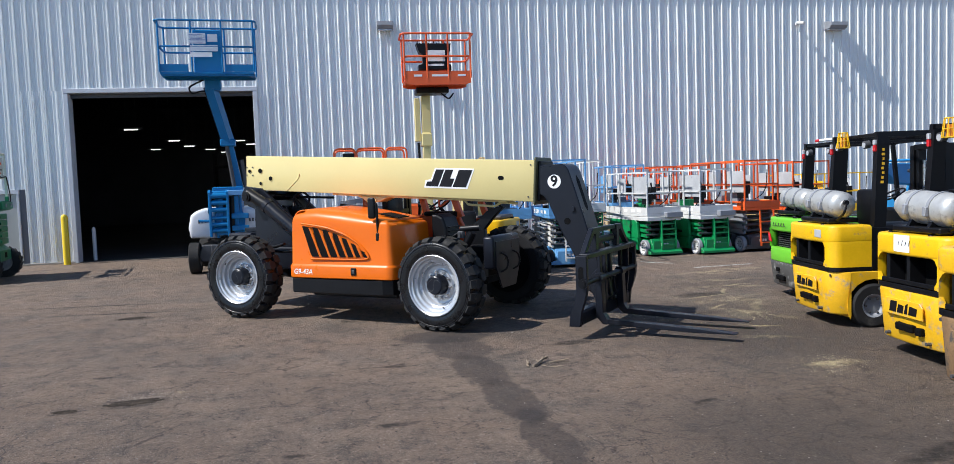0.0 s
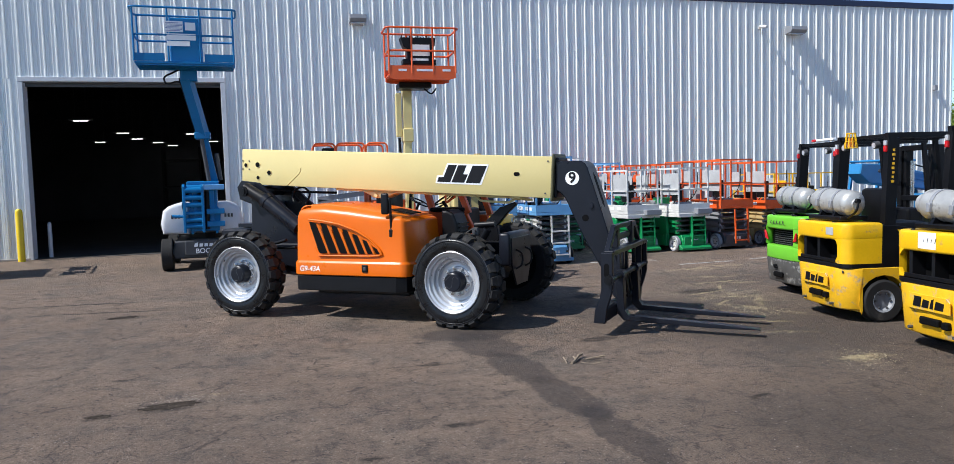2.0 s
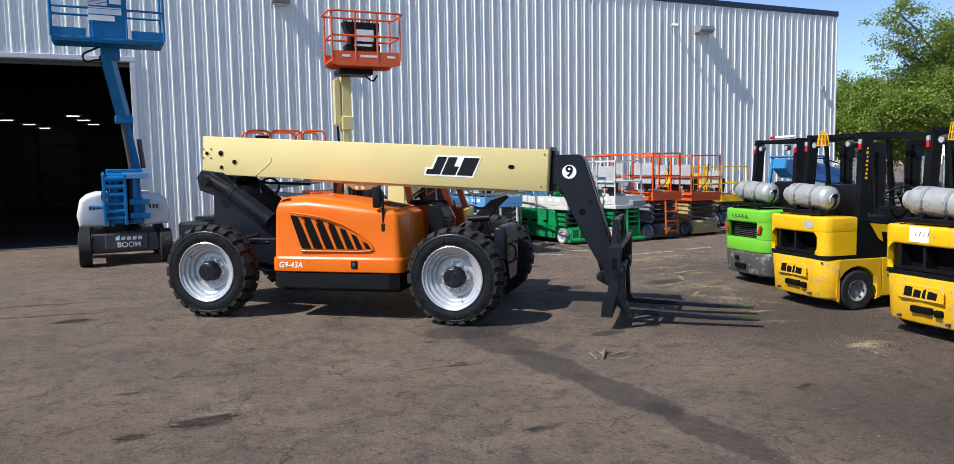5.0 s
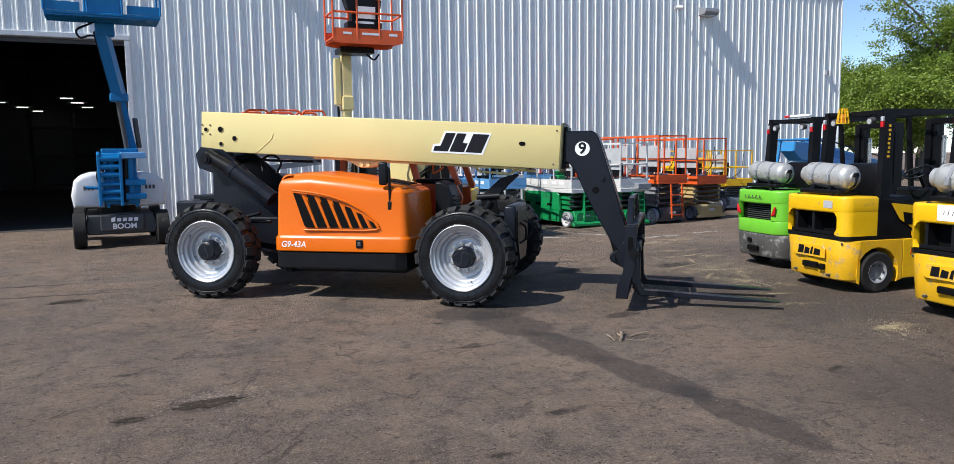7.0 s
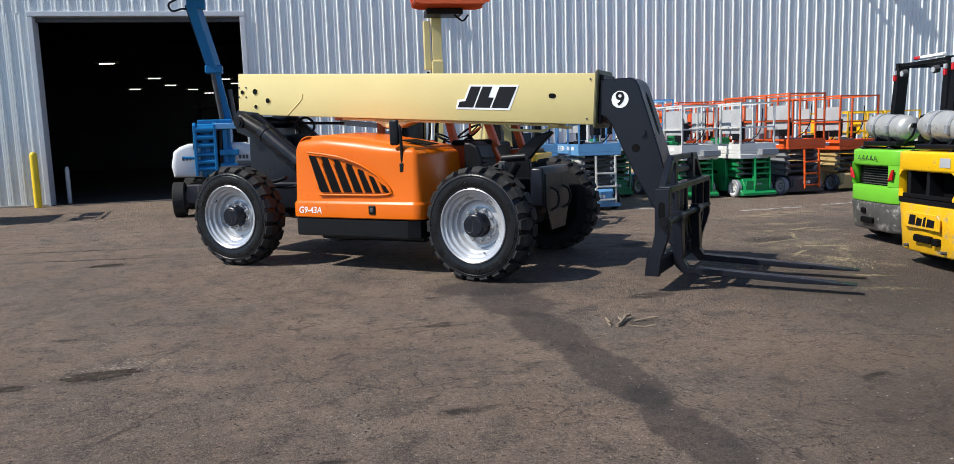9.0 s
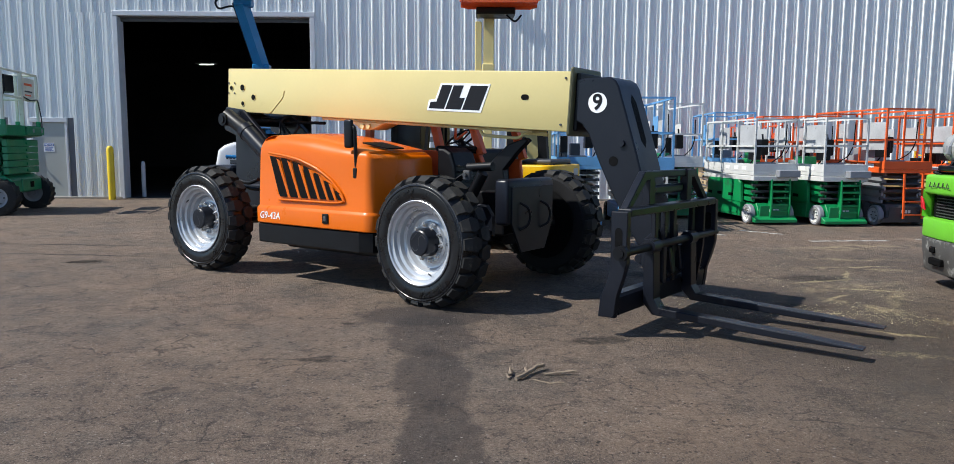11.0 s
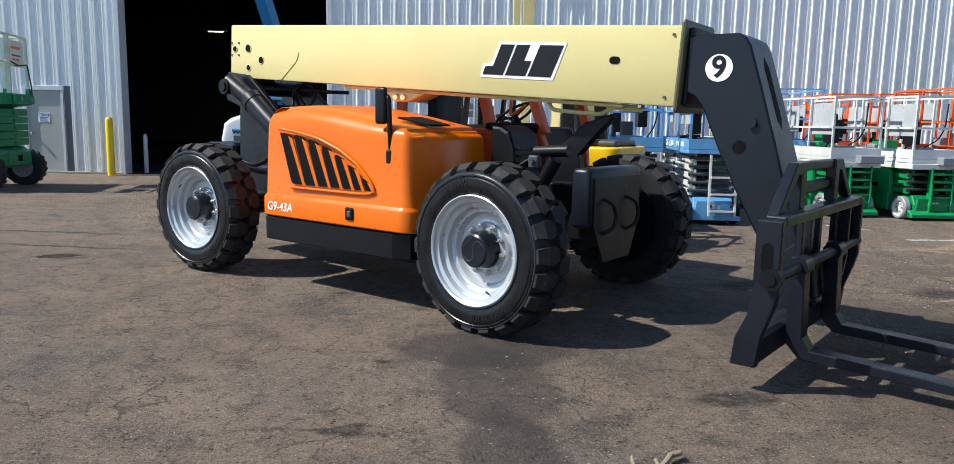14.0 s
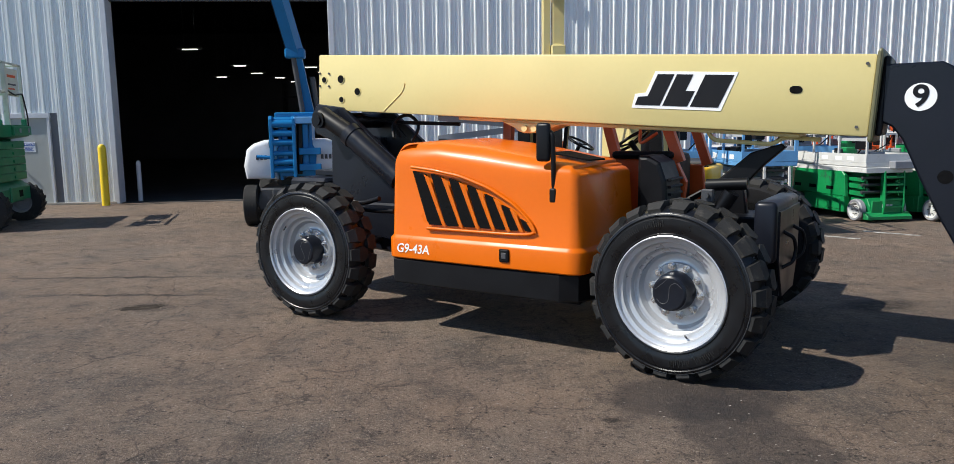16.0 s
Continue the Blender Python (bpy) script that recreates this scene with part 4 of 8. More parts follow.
# fork carriage and forks
CX, YN, YF = 4.98, 0.10, 1.86
for y in (YN, YF):
    bm = B()
    prism(bm, [(CX - 0.08, 0.985), (CX + 0.05, 0.985), (CX + 0.05, 0.60), (CX + 0.025, 0.50), (CX - 0.02, 0.36), (CX - 0.04, 0.19), (CX - 0.17, 0.19), (CX - 0.155, 0.34), (CX - 0.10, 0.47), (CX - 0.08, 0.58)], 'y', y - 0.03, y + 0.03, 0.006)
    plate = part("carriage_end_plate", bm, M_CHAR, tele, "black carriage end plate")
    # oblong hole as a dark inset, shade put into its colour
    bm = B()
    box(bm, CX - 0.045, CX + 0.012, y - 0.0325, y + 0.0335, 0.74, 0.84, 0.0)
    for zz in (0.74, 0.84):
        cyl(bm, (CX - 0.0165, y - 0.0315, zz), (CX - 0.0165, y + 0.0325, zz), 0.0285, seg=14)
    part("slot", bm, M_DARK, plate, "oblong hole")
bm = B()
prism(bm, [(CX - 0.07, 0.97), (CX + 0.03, 0.97), (CX + 0.03, 0.60), (CX - 0.02, 0.24), (CX - 0.16, 0.24), (CX - 0.10, 0.56)], 'y', 1.60, 1.64, 0.005)
part("carriage_rib", bm, M_CHAR, tele)
bm = B()
box(bm, CX - 0.06, CX + 0.05, YN + 0.032, YF - 0.032, 0.945, 1.005, 0.010, 2)
part("carriage_top_bar", bm, M_CHAR, tele)
bm = B()
prism(bm, [(CX - 0.145, 0.20), (CX - 0.045, 0.20), (CX - 0.03, 0.34), (CX - 0.05, 0.36), (CX - 0.13, 0.36)], 'y', YN + 0.032, YF - 0.032, 0.008)
part("carriage_lower_bar", bm, M_CHAR, tele, "deep black lower carriage beam")
bm = B()
cyl(bm, (CX + 0.02, YN - 0.06, 0.685), (CX + 0.02, YF + 0.06, 0.685), 0.032, seg=18)
cyl(bm, (CX + 0.02, YN - 0.075, 0.685), (CX + 0.02, YN - 0.032, 0.685), 0.056, seg=20)
cyl(bm, (CX + 0.02, YN - 0.085, 0.685), (CX + 0.02, YN - 0.074, 0.685), 0.030, seg=12)
part("fork_shaft", bm, M_BLACK, tele, "round black fork shaft", 35)
for y in (0.74, 0.92, 1.10, 1.50):
    bm = B()
    box(bm, CX - 0.06, CX - 0.02, y - 0.03, y + 0.03, 0.34, 0.96, 0.006)
    part("carriage_upright", bm, M_CHAR, tele)
for ya, yb in ((0.22, 0.56), (1.74, 1.40)):
    bm = B()
    k = 1 if yb > ya else -1
    prism(bm, [(ya - k * 0.04, 1.000), (ya + k * 0.05, 1.006), (yb - k * 0.05, 1.20), (yb, 1.20), (yb, 1.006), (yb + k * 0.10, 1.006), (yb + k * 0.10, 1.27), (yb - k * 0.08, 1.27)], 'x', CX - 0.07, CX - 0.01, 0.006)
    part("load_guard_brace", bm, M_CHAR, tele, "black sloped load guard brace")
bm = B()
box(bm, CX - 0.075, CX - 0.025, 0.665, 1.295, 1.215, 1.27, 0.008)
part("load_guard_bar", bm, M_CHAR, tele)
bm = B()
box(bm, CX - 0.065, CX - 0.035, 0.67, 1.29, 1.075, 1.155, 0.02)
part("load_guard_bar", bm, M_CHAR, tele)
for y in (0.84, 1.24):
    bm = B()
    prism(bm, [(CX - 0.19, 0.50), (CX - 0.20, 0.64), (CX - 0.16, 0.71), (CX - 0.06, 0.80), (CX - 0.06, 0.34), (CX - 0.13, 0.38)], 'y', y - 0.025, y + 0.025, 0.008)
    part("carriage_mount", bm, M_CHAR, tele, "black mounting ear with pins")
for y in (0.51, 1.26):
    bm = B()
    prism(bm, [(CX - 0.02, 0.74), (CX + 0.055, 0.74), (CX + 0.07, 0.28), (CX + 0.11, 0.215), (6.10, 0.165), (6.50, 0.135), (6.50, 0.125), (6.0, 0.12), (CX + 0.06, 0.155), (CX - 0.02, 0.24)],
          'y', y, y + 0.12, 0.006)
    part("fork", bm, M_CHAR, tele, "worn black steel fork tine")
    bm = B()
    cyl(bm, (CX + 0.02, y - 0.01, 0.685), (CX + 0.02, y + 0.13, 0.685), 0.056, seg=18)
    part("fork_eye", bm, M_CHAR, tele, "", 35)


# engine cowl
def cowl_outline():
    pts = [(0.84, 0.98)]
    def arc(cx, cy, r, a0, a1, k=7):
        return [(cx + r * math.cos(radians(a0 + (a1 - a0) * i / k)), cy + r * math.sin(radians(a0 + (a1 - a0) * i / k))) for i in range(k + 1)]
    pts += arc(0.84 + 0.09, 0.10 + 0.09, 0.09, 180, 270)
    pts += [(1.3, 0.095), (1.7, 0.09), (2.05, 0.09)]
    pts += arc(2.54 - 0.12, 0.09 + 0.12, 0.12, 270, 350, 9)
    pts += [(2.57, 0.60), (2.585, 0.98)]
    return pts


def cowl_top(x):
    if x < 1.35:
        return 1.575 - 0.02 * ((1.35 - x) / 0.5) ** 2
    f = min(1.0, (x - 1.35) / 1.25)
    return 1.575 - 0.20 * f ** 1.25


def cowl():
    bm = B()
    out = cowl_outline()
    k = len(out)
    norm = []
    for i in range(k):
        a, b = Vector(out[max(i - 1, 0)]), Vector(out[min(i + 1, k - 1)])
        d = (b - a).normalized()
        norm.append(Vector((d.y, -d.x)))
    levels = [(0.655, -0.012), (0.665, 0.0), (0.80, 0.0), (0.815, -0.004), (0.832, -0.022), (0.84, -0.026), (1.0, -0.028), (1.15, -0.034), (1.28, -0.045)]
    cols = []
    for i, (x, y) in enumerate(out):
        n = norm[i]
        zt = cowl_top(x)
        lv = [(z, o) for z, o in levels if z < zt - 0.24]
        f = min(1.0, max(0.0, (x - 1.9) / 0.5))
        R = 0.17 - 0.105 * f * f * (3 - 2 * f)
        for j in range(8):
            a = radians(90 * j / 7)
            lv.append((zt - R + R * math.sin(a) - 0.02, -0.05 - R * (1 - math.cos(a))))
        cols.append([bm.verts.new((x + n.x * o, max(y + n.y * o, -1), z)) for z, o in lv])
    m = min(len(c) for c in cols)
    for c in cols:
        while len(c) > m:
            bm.verts.remove(c.pop(6))
    for i in range(k - 1):
        for j in range(m - 1):
            bm.faces.new((cols[i][j], cols[i + 1][j], cols[i + 1][j + 1], cols[i][j + 1]))
    # top surface: strips from the near edge to the far edge
    prev = None
    for i in range(k):
        v = cols[i][-1]
        row = [v]
        for s in range(1, 5):
            f = s / 4
            x = v.co.x
            row.append(bm.verts.new((x, v.co.y * (1 - f) + 0.98 * f + 0.002 * f, v.co.z + 0.015 * math.sin(f * math.pi / 2))))
        if prev:
            for s in range(4):
                bm.faces.new((prev[s], row[s], row[s + 1], prev[s + 1]))
        prev = row
    bmesh.ops.remove_doubles(bm, verts=bm.verts, dist=0.0005)
    return bm


cw = part("engine_cowl", cowl(), M_ORANGE, tele, "glossy orange engine cowl with slanted louvres", 50)
# black skirt
bm = B()
prism(bm, [(0.86, 0.98), (0.86, 0.16), (0.90, 0.115), (2.36, 0.105), (2.48, 0.17), (2.55, 0.34), (2.57, 0.98)], 'z', 0.455, 0.653, 0.012)
part("skirt", bm, M_BLACK, cw, "black lower skirt")
bm = B()
box(bm, 1.0, 2.4, 0.4, 0.9, 0.38, 0.453, 0.02)
part("belly_pan", bm, M_BLACK, cw)
# louvres: arch from rear high to front low
def arch(x):
    f = (x - 1.10) / 1.08
    return 1.345 - 0.06 * f - 0.33 * max(f, 0) ** 2.4


slots = [(1.115, 0.125), (1.285, 0.115), (1.450, 0.105), (1.610, 0.095), (1.760, 0.088), (1.905, 0.075), (2.055, 0.06)]
for i, (x, w) in enumerate(slots):
    top = arch(x + w / 2)
    lean = 0.135 * (top - 0.93) / 0.4
    zb = 0.935
    ym = 0.128
    bm = B()
    prism(bm, [(x, top - 0.005), (x + w * 0.84, top - 0.03), (x + w + lean * 0.92 + 0.008, zb + 0.02), (x + w + lean - 0.012, zb), (x + lean + 0.01, zb), (x + lean * 0.95 - 0.006, zb + 0.03)],
          'y', ym - 0.024, ym + 0.01)
    part("louvre_opening", bm, M_DARK, cw, "black mesh louvre opening")
    bm = B()
    # orange fin on the front edge of the opening
    a, b = (x + w * 0.84 + 0.003, top - 0.028), (x + w + lean + 0.008, zb - 0.002)
    lo = [(a[0], ym - 0.028, a[1]), (b[0], ym - 0.028, b[1]), (b[0] + 0.035, ym - 0.028, b[1] - 0.01), (a[0] + 0.05, ym - 0.028, a[1] - 0.02)]
    hi = [(a[0] + 0.012, ym - 0.034, a[1] - 0.01), (b[0] + 0.008, ym - 0.034, b[1])]
    v = [bm.verts.new(p) for p in lo + hi]
    for q in ((0, 1, 5, 4), (4, 5, 2, 3), (0, 4, 3), (1, 2, 5), (0, 3, 2, 1)):
        bm.faces.new([v[t] for t in q])
    part("louvre_fin", bm, M_ORANGE, cw)
bm = B()
P = [(1.10, 1.365), (1.30, 1.345), (1.55, 1.305), (1.80, 1.225), (2.0, 1.12), (2.13, 1.01), (2.175, 0.945), (2.15, 0.915), (2.0, 0.905), (1.24, 0.905)]
tube(bm, [(x, 0.108, z) for x, z in P], 0.012, 8, turn=0.05)
part("louvre_rim", bm, M_ORANGE, cw, "", 60)
bm = B()
box(bm, 1.895, 1.975, 0.078, 0.092, 0.705, 0.80, 0.012, 2)
part("latch", bm, M_BLACK, cw, "black cowl latch")
bm = B()
box(bm, 1.915, 1.955, 0.072, 0.08, 0.73, 0.775, 0.004)
part("latch_handle", bm, M_DKGREY, cw)
lettering("G9-43A", 0.098, M_DECALW, pose(1.10, 0.0955, 0.735, 90, 0, 0), cw, "white model number", 0.001, shear=0.18)
bm = B()
v = [bm.verts.new(p) for p in ((2.14, 0.40, 1.475), (2.20, 0.62, 1.478), (2.48, 0.62, 1.425), (2.44, 0.42, 1.425))]
bm.faces.new(v)
bmesh.ops.extrude_face_region(bm, geom=bm.faces[:])
for vv in v:
    vv.co.z -= 0.012
part("top_vent", bm, M_DARK, cw, "black top vent screen")
bm = B()
cyl(bm, (2.44, 0.25, 1.335), (2.442, 0.25, 1.347), 0.075, 0.068, seg=20)
part("filler_cap", bm, M_ORANGE, cw, "", 35)
# mirror
mir = part("mirror_arm", tube(B(), [(2.30, 0.20, 1.17), (2.30, 0.15, 1.20), (2.30, 0.13, 1.60), (2.27, 0.14, 1.62)], 0.018, 8, turn=0.02), M_BLACK, tele, "black mirror arm", 50)
bm = B()
box(bm, 2.18, 2.285, 0.10, 0.145, 1.42, 1.68, 0.022, 3)
part("mirror", bm, M_BLACK, mir, "black wing mirror housing", 40)
bm = B()
box(bm, 2.275, 2.325, 0.12, 0.20, 1.14, 1.24, 0.012, 2)
part("mirror_foot", bm, M_BLACK, mir)
# bracket under the boom
bm = B()
prism(bm, [(1.44, 1.715), (1.98, 1.68), (1.86, 1.635), (1.79, 1.612), (1.66, 1.612), (1.60, 1.63), (1.56, 1.66)], 'y', 0.90, 1.14, 0.01)
part("cylinder_bracket", bm, M_CREAM, tele, "cream bracket under the boom")
bm = B()
for x, z in ((1.67, 1.650), (1.755, 1.648)):
    cyl(bm, (x, 0.875, z), (x, 0.93, z), 0.026, seg=16)
part("bracket_pin", bm, M_CREAM, tele, "", 35)
bm = B()
tube(bm, [(3.10, 1.0, 1.62), (3.15, 0.98, 1.55), (3.55, 0.98, 1.52), (3.62, 1.0, 1.57), (3.85, 1.0, 1.55)], 0.016, 7, turn=0.04)
part("pipe_run", bm, M_CREAM, tele, "", 50)

# cab on the far side
cab = part("cab_body", prism(B(), [(1.10, 0.80), (1.10, 1.38), (2.05, 1.40), (2.72, 1.36), (2.80, 1.20), (2.75, 0.80)], 'y', 1.52, 1.60, 0.01), M_LIFTORANGE, tele, "red-orange cab side panel")
bm = B()
prism(bm, [(1.10, 0.80), (1.10, 1.30), (2.70, 1.30), (2.75, 0.80)], 'y', 2.36, 2.42, 0.01)
part("far_panel", bm, M_LIFTORANGE, cab)
bm = B()
box(bm, 1.10, 2.75, 1.60, 2.36, 0.80, 0.86, 0.01)
part("cab_floor", bm, M_BLACK, cab)
for (x0, z0), (x1, z1), y in (((2.20, 1.38), (2.02, 2.04), 1.55), ((2.74, 1.36), (2.48, 2.04), 1.56), ((1.14, 1.36), (1.16, 2.04), 1.55), ((2.74, 1.30), (2.48, 2.04), 2.38), ((1.14, 1.30), (1.16, 2.04), 2.38)):
    bm = B()
    bar(bm, (x0, y, z0), (x1, y, z1), 0.07, 0.08)
    part("cab_post", bm, M_LIFTORANGE, cab, "red-orange cab post")
bm = B()
box(bm, 1.08, 2.55, 1.50, 2.44, 2.03, 2.09, 0.02)
part("cab_roof", bm, M_LIFTORANGE, cab)
bm = B()
tube(bm, [(2.55, 1.55, 1.60), (2.40, 1.54, 1.50), (2.42, 1.54, 1.85)], 0.014, 7, turn=0.05)
part("grab_handle", bm, M_LIFTORANGE, cab, "", 50)
bm = B()
box(bm, 2.18, 2.70, 1.46, 1.62, 1.385, 1.45, 0.03, 2)
part("sill_pad", bm, M_BLACK, cab, "black padded sill")
seat = part("seat", box(B(), 1.35, 1.85, 1.75, 2.20, 1.15, 1.30, 0.05, 2), M_BLACK, cab, "black operator seat", 40)
bm = B()
box(bm, 1.27, 1.40, 1.75, 2.20, 1.25, 1.78, 0.05, 2)
part("seat_back", bm, M_BLACK, seat, "", 40)
bm = B()
box(bm, 2.35, 2.62, 1.68, 2.30, 0.86, 1.42, 0.05, 2)
part("dashboard", bm, M_BLACK, cab)
bm = B()
tube(bm, [(0.19 * math.cos(2 * math.pi * i / 24), 0.19 * math.sin(2 * math.pi * i / 24), 0) for i in range(24)], 0.014, 8, close=True)
for k in range(3):
    a = 2 * math.pi * k / 3
    bar(bm, (0, 0, -0.02), (0.185 * math.cos(a), 0.185 * math.sin(a), 0), 0.02, 0.012)
cyl(bm, (0, 0, 0), (0, 0, -0.30), 0.025, seg=10)
st = part("steering_wheel", bm, M_BLACK, cab, "black steering wheel", 50)
st.matrix_basis = pose(2.16, 1.97, 1.52, 0, -35, 0)
bm = B()
prism(bm, [(2.58, 0.92), (2.58, 1.43), (2.66, 1.43), (2.75, 1.38), (2.80, 1.24), (2.82, 0.92)], 'y', 1.0, 1.40, 0.03, 2)
intake = part("air_intake_cover", bm, M_BLACK, tele, "black ribbed intake cover")
for i in range(6):
    part("rib", box(B(), 2.66, 2.83, 1.05, 1.35, 0.96 + 0.055 * i, 0.98 + 0.055 * i, 0.004), M_BLACK, intake)

# front frame, steering support and the front weight box
bm = B()
box(bm, 3.515, 3.66, 0.64, 1.46, 0.73, 1.148, 0.035, 3)
fb = part("front_box", bm, M_CHAR, tele, "charcoal front frame box", 35)
bm = B()
box(bm, 3.20, 3.513, 0.80, 1.30, 0.62, 1.02, 0.01)
part("frame_nose", bm, M_BLACK, fb)
bm = B()
prism(bm, [(0.70, 1.08), (1.42, 1.08), (1.42, 0.74), (1.28, 0.47), (0.86, 0.47), (0.70, 0.74)], 'x', 3.652, 3.674, 0.004)
part("tow_plate", bm, M_CHAR, fb)
for y in (0.88, 1.24):
    bm = B()
    tube(bm, [(3.672, y - 0.05, 0.93), (3.735, y - 0.01, 0.89), (3.745, y + 0.02, 0.80), (3.735, y - 0.01, 0.72), (3.672, y - 0.05, 0.68)], 0.013, 8, turn=0.03)
    part("tie_down_loop", bm, M_BLACK, fb, "", 50)
bm = B()
cyl(bm, (3.10, 0.69, 0.76), (3.20, 0.69, 0.93), 0.030, seg=14)
cyl(bm, (3.09, 0.69, 0.74), (3.115, 0.69, 0.785), 0.042, seg=12)
part("cylinder_rod", bm, M_CHROME, tele, "bright steel cylinder rod", 35)
bm = B()
cyl(bm, (3.175, 0.69, 0.885), (3.36, 0.69, 1.20), 0.052, seg=18)
cyl(bm, (3.165, 0.69, 0.87), (3.195, 0.69, 0.92), 0.058, seg=18)
cyl(bm, (3.19, 0.70, 1.245), (3.46, 0.70, 1.262), 0.042, seg=16)
part("levelling_cylinder", bm, M_BLACK, tele, "black levelling cylinder", 35)
bm = B()
box(bm, 3.17, 3.25, 0.63, 0.70, 1.13, 1.22, 0.008)
cyl(bm, (3.21, 0.62, 1.18), (3.21, 0.60, 1.18), 0.02, seg=10)
part("valve_block", bm, M_DKGREY, tele, "small dark metal valve block")
bm = B()
prism(bm, [(3.02, 1.02), (3.10, 1.19), (3.40, 1.46), (3.60, 1.525), (3.63, 1.50), (3.50, 1.38), (3.36, 1.22), (3.40, 0.92), (3.1, 0.92)], 'y', 1.02, 1.10, 0.01)
part("boom_rest", bm, M_BLACK, tele, "black curved boom rest arm")
bm = B()
for i in range(3):
    tube(bm, [(3.15, 0.72 + 0.03 * i, 1.20), (3.02, 0.70, 1.12 - 0.03 * i), (3.0, 0.75, 0.98), (3.1, 0.85, 0.88 - 0.02 * i)], 0.012, 6, turn=0.06)
part("hose_bundle", bm, M_BLACK, tele, "", 50)


# stretch of each group along the machine and its height
GROUPS = ((("engine_cowl", "mirror_arm"), 1.02, 0.0, 1.0326, -0.076), (("lift_cylinder", "lift_cylinder_rod", "boom_pivot_pin"), 1.0, 0.12, 1.0, -0.03), (("tower_plate",), 1.0, 0.08, 1.0, -0.02), (("boom_head",), 1.022, 0.068, 1.0, -0.005),
          (("carriage_end_plate", "carriage_rib", "carriage_top_bar", "carriage_lower_bar", "fork_shaft", "carriage_upright", "load_guard_brace", "load_guard_bar", "carriage_mount", "fork", "fork_eye",
            "tilt_link", "tilt_cylinder"), 1.022, 0.06, 1.0, -0.04),
          (("front_box", "cylinder_rod", "levelling_cylinder", "valve_block", "boom_rest", "hose_bundle", "pipe_run", "cab_body", "air_intake_cover", "cylinder_bracket", "bracket_pin", "chassis"), 1.022, 0.0, 1.0, -0.03))
# the fork carriage is swung slightly sideways on the boom head
CARRIAGE_SWING = pose(4.95, 1.06, 0, 0, 0, -2) @ pose(-4.95, -1.06, 0)
for ob in list(tele.children):
    kind_name = ob.name.split(".")[0]
    for names, sx, ox, sz, oz in GROUPS:
        if kind_name in names:
            ob.matrix_basis = Matrix(((sx, 0, 0, ox), (0, 1, 0, 0), (0, 0, sz, oz), (0, 0, 0, 1))) @ ob.matrix_basis
            if "fork" in names:
                ob.matrix_basis = CARRIAGE_SWING @ ob.matrix_basis

# small wheel for lifts and trucks: tyre with rim and hub under it; axle along x, centred
def small_wheel(parent, r, w, tyre_mat, rim_mat, rim=0.55, name="wheel"):
    bm = B()
    lathe(bm, [(r * rim, -w / 2 + 0.004), (r * 0.90, -w / 2), (r, -w / 2 + 0.02), (r, w / 2 - 0.02), (r * 0.90, w / 2), (r * rim, w / 2 - 0.004)], 28)
    bmesh.ops.transform(bm, matrix=Matrix.Rotation(radians(90), 4, 'Z'), verts=bm.verts)
    ty = part(name, bm, tyre_mat, parent, "", 40)
    bm = B()
    lathe(bm, [(0, -w / 2 + 0.015), (r * 0.18, -w / 2 + 0.01), (r * 0.2, -w / 2 + 0.03), (r * rim * 0.75, -w / 2 + 0.045), (r * rim * 0.9, -w / 2 + 0.01), (r * rim + 0.004, -w / 2 + 0.002),
               (r * rim + 0.004, w / 2 - 0.002), (r * rim * 0.9, w / 2 - 0.01), (r * rim * 0.75, w / 2 - 0.045), (0, w / 2 - 0.03)], 28)
    bmesh.ops.transform(bm, matrix=Matrix.Rotation(radians(90), 4, 'Z'), verts=bm.verts)
    part("rim", bm, rim_mat, ty, "", 35)
    n = None
    for k in range(6):
        a = 2 * math.pi * k / 6
        if n is None:
            bm = B()
            cyl(bm, (-w / 2 + 0.03, 0, 0), (-w / 2 + 0.008, 0, 0), r * 0.05, seg=6)
            n = part("nut", bm, M_DKGREY, ty)
            n.matrix_basis = pose(0, r * 0.36 * math.cos(a), r * 0.36 * math.sin(a))
        else:
            again(n, ty, pose(0, r * 0.36 * math.cos(a), r * 0.36 * math.sin(a)))
    return ty


def guard_rails(parent, x0, x1, y0, y1, z, h, mt, r=0.0165, posts=3, square=True, mid=0.5):
    """Posts, top and middle rails round a platform, each a part of its own."""
    def stick(name, a, b, s=1.0):
        bm = B()
        if square:
            bar(bm, a, b, 2 * r * s, 2 * r * s)
        else:
            cyl(bm, a, b, r * s, seg=10)
        part(name, bm, mt, parent, "", None if square else 40)
    e = r
    for i in range(posts):
        y = y0 + (y1 - y0) * i / (posts - 1)
        for x in (x0, x1):
            stick("post", (x, y, z), (x, y, z + h))
    for lv, nm in ((h + e, "top_rail"), (h * mid, "mid_rail")):
        for x in (x0, x1):
            stick(nm, (x, y0 - e, z + lv), (x, y1 + e, z + lv))
        for y in (y0, y1):
            stick(nm, (x0 + e, y, z + lv), (x1 - e, y, z + lv))


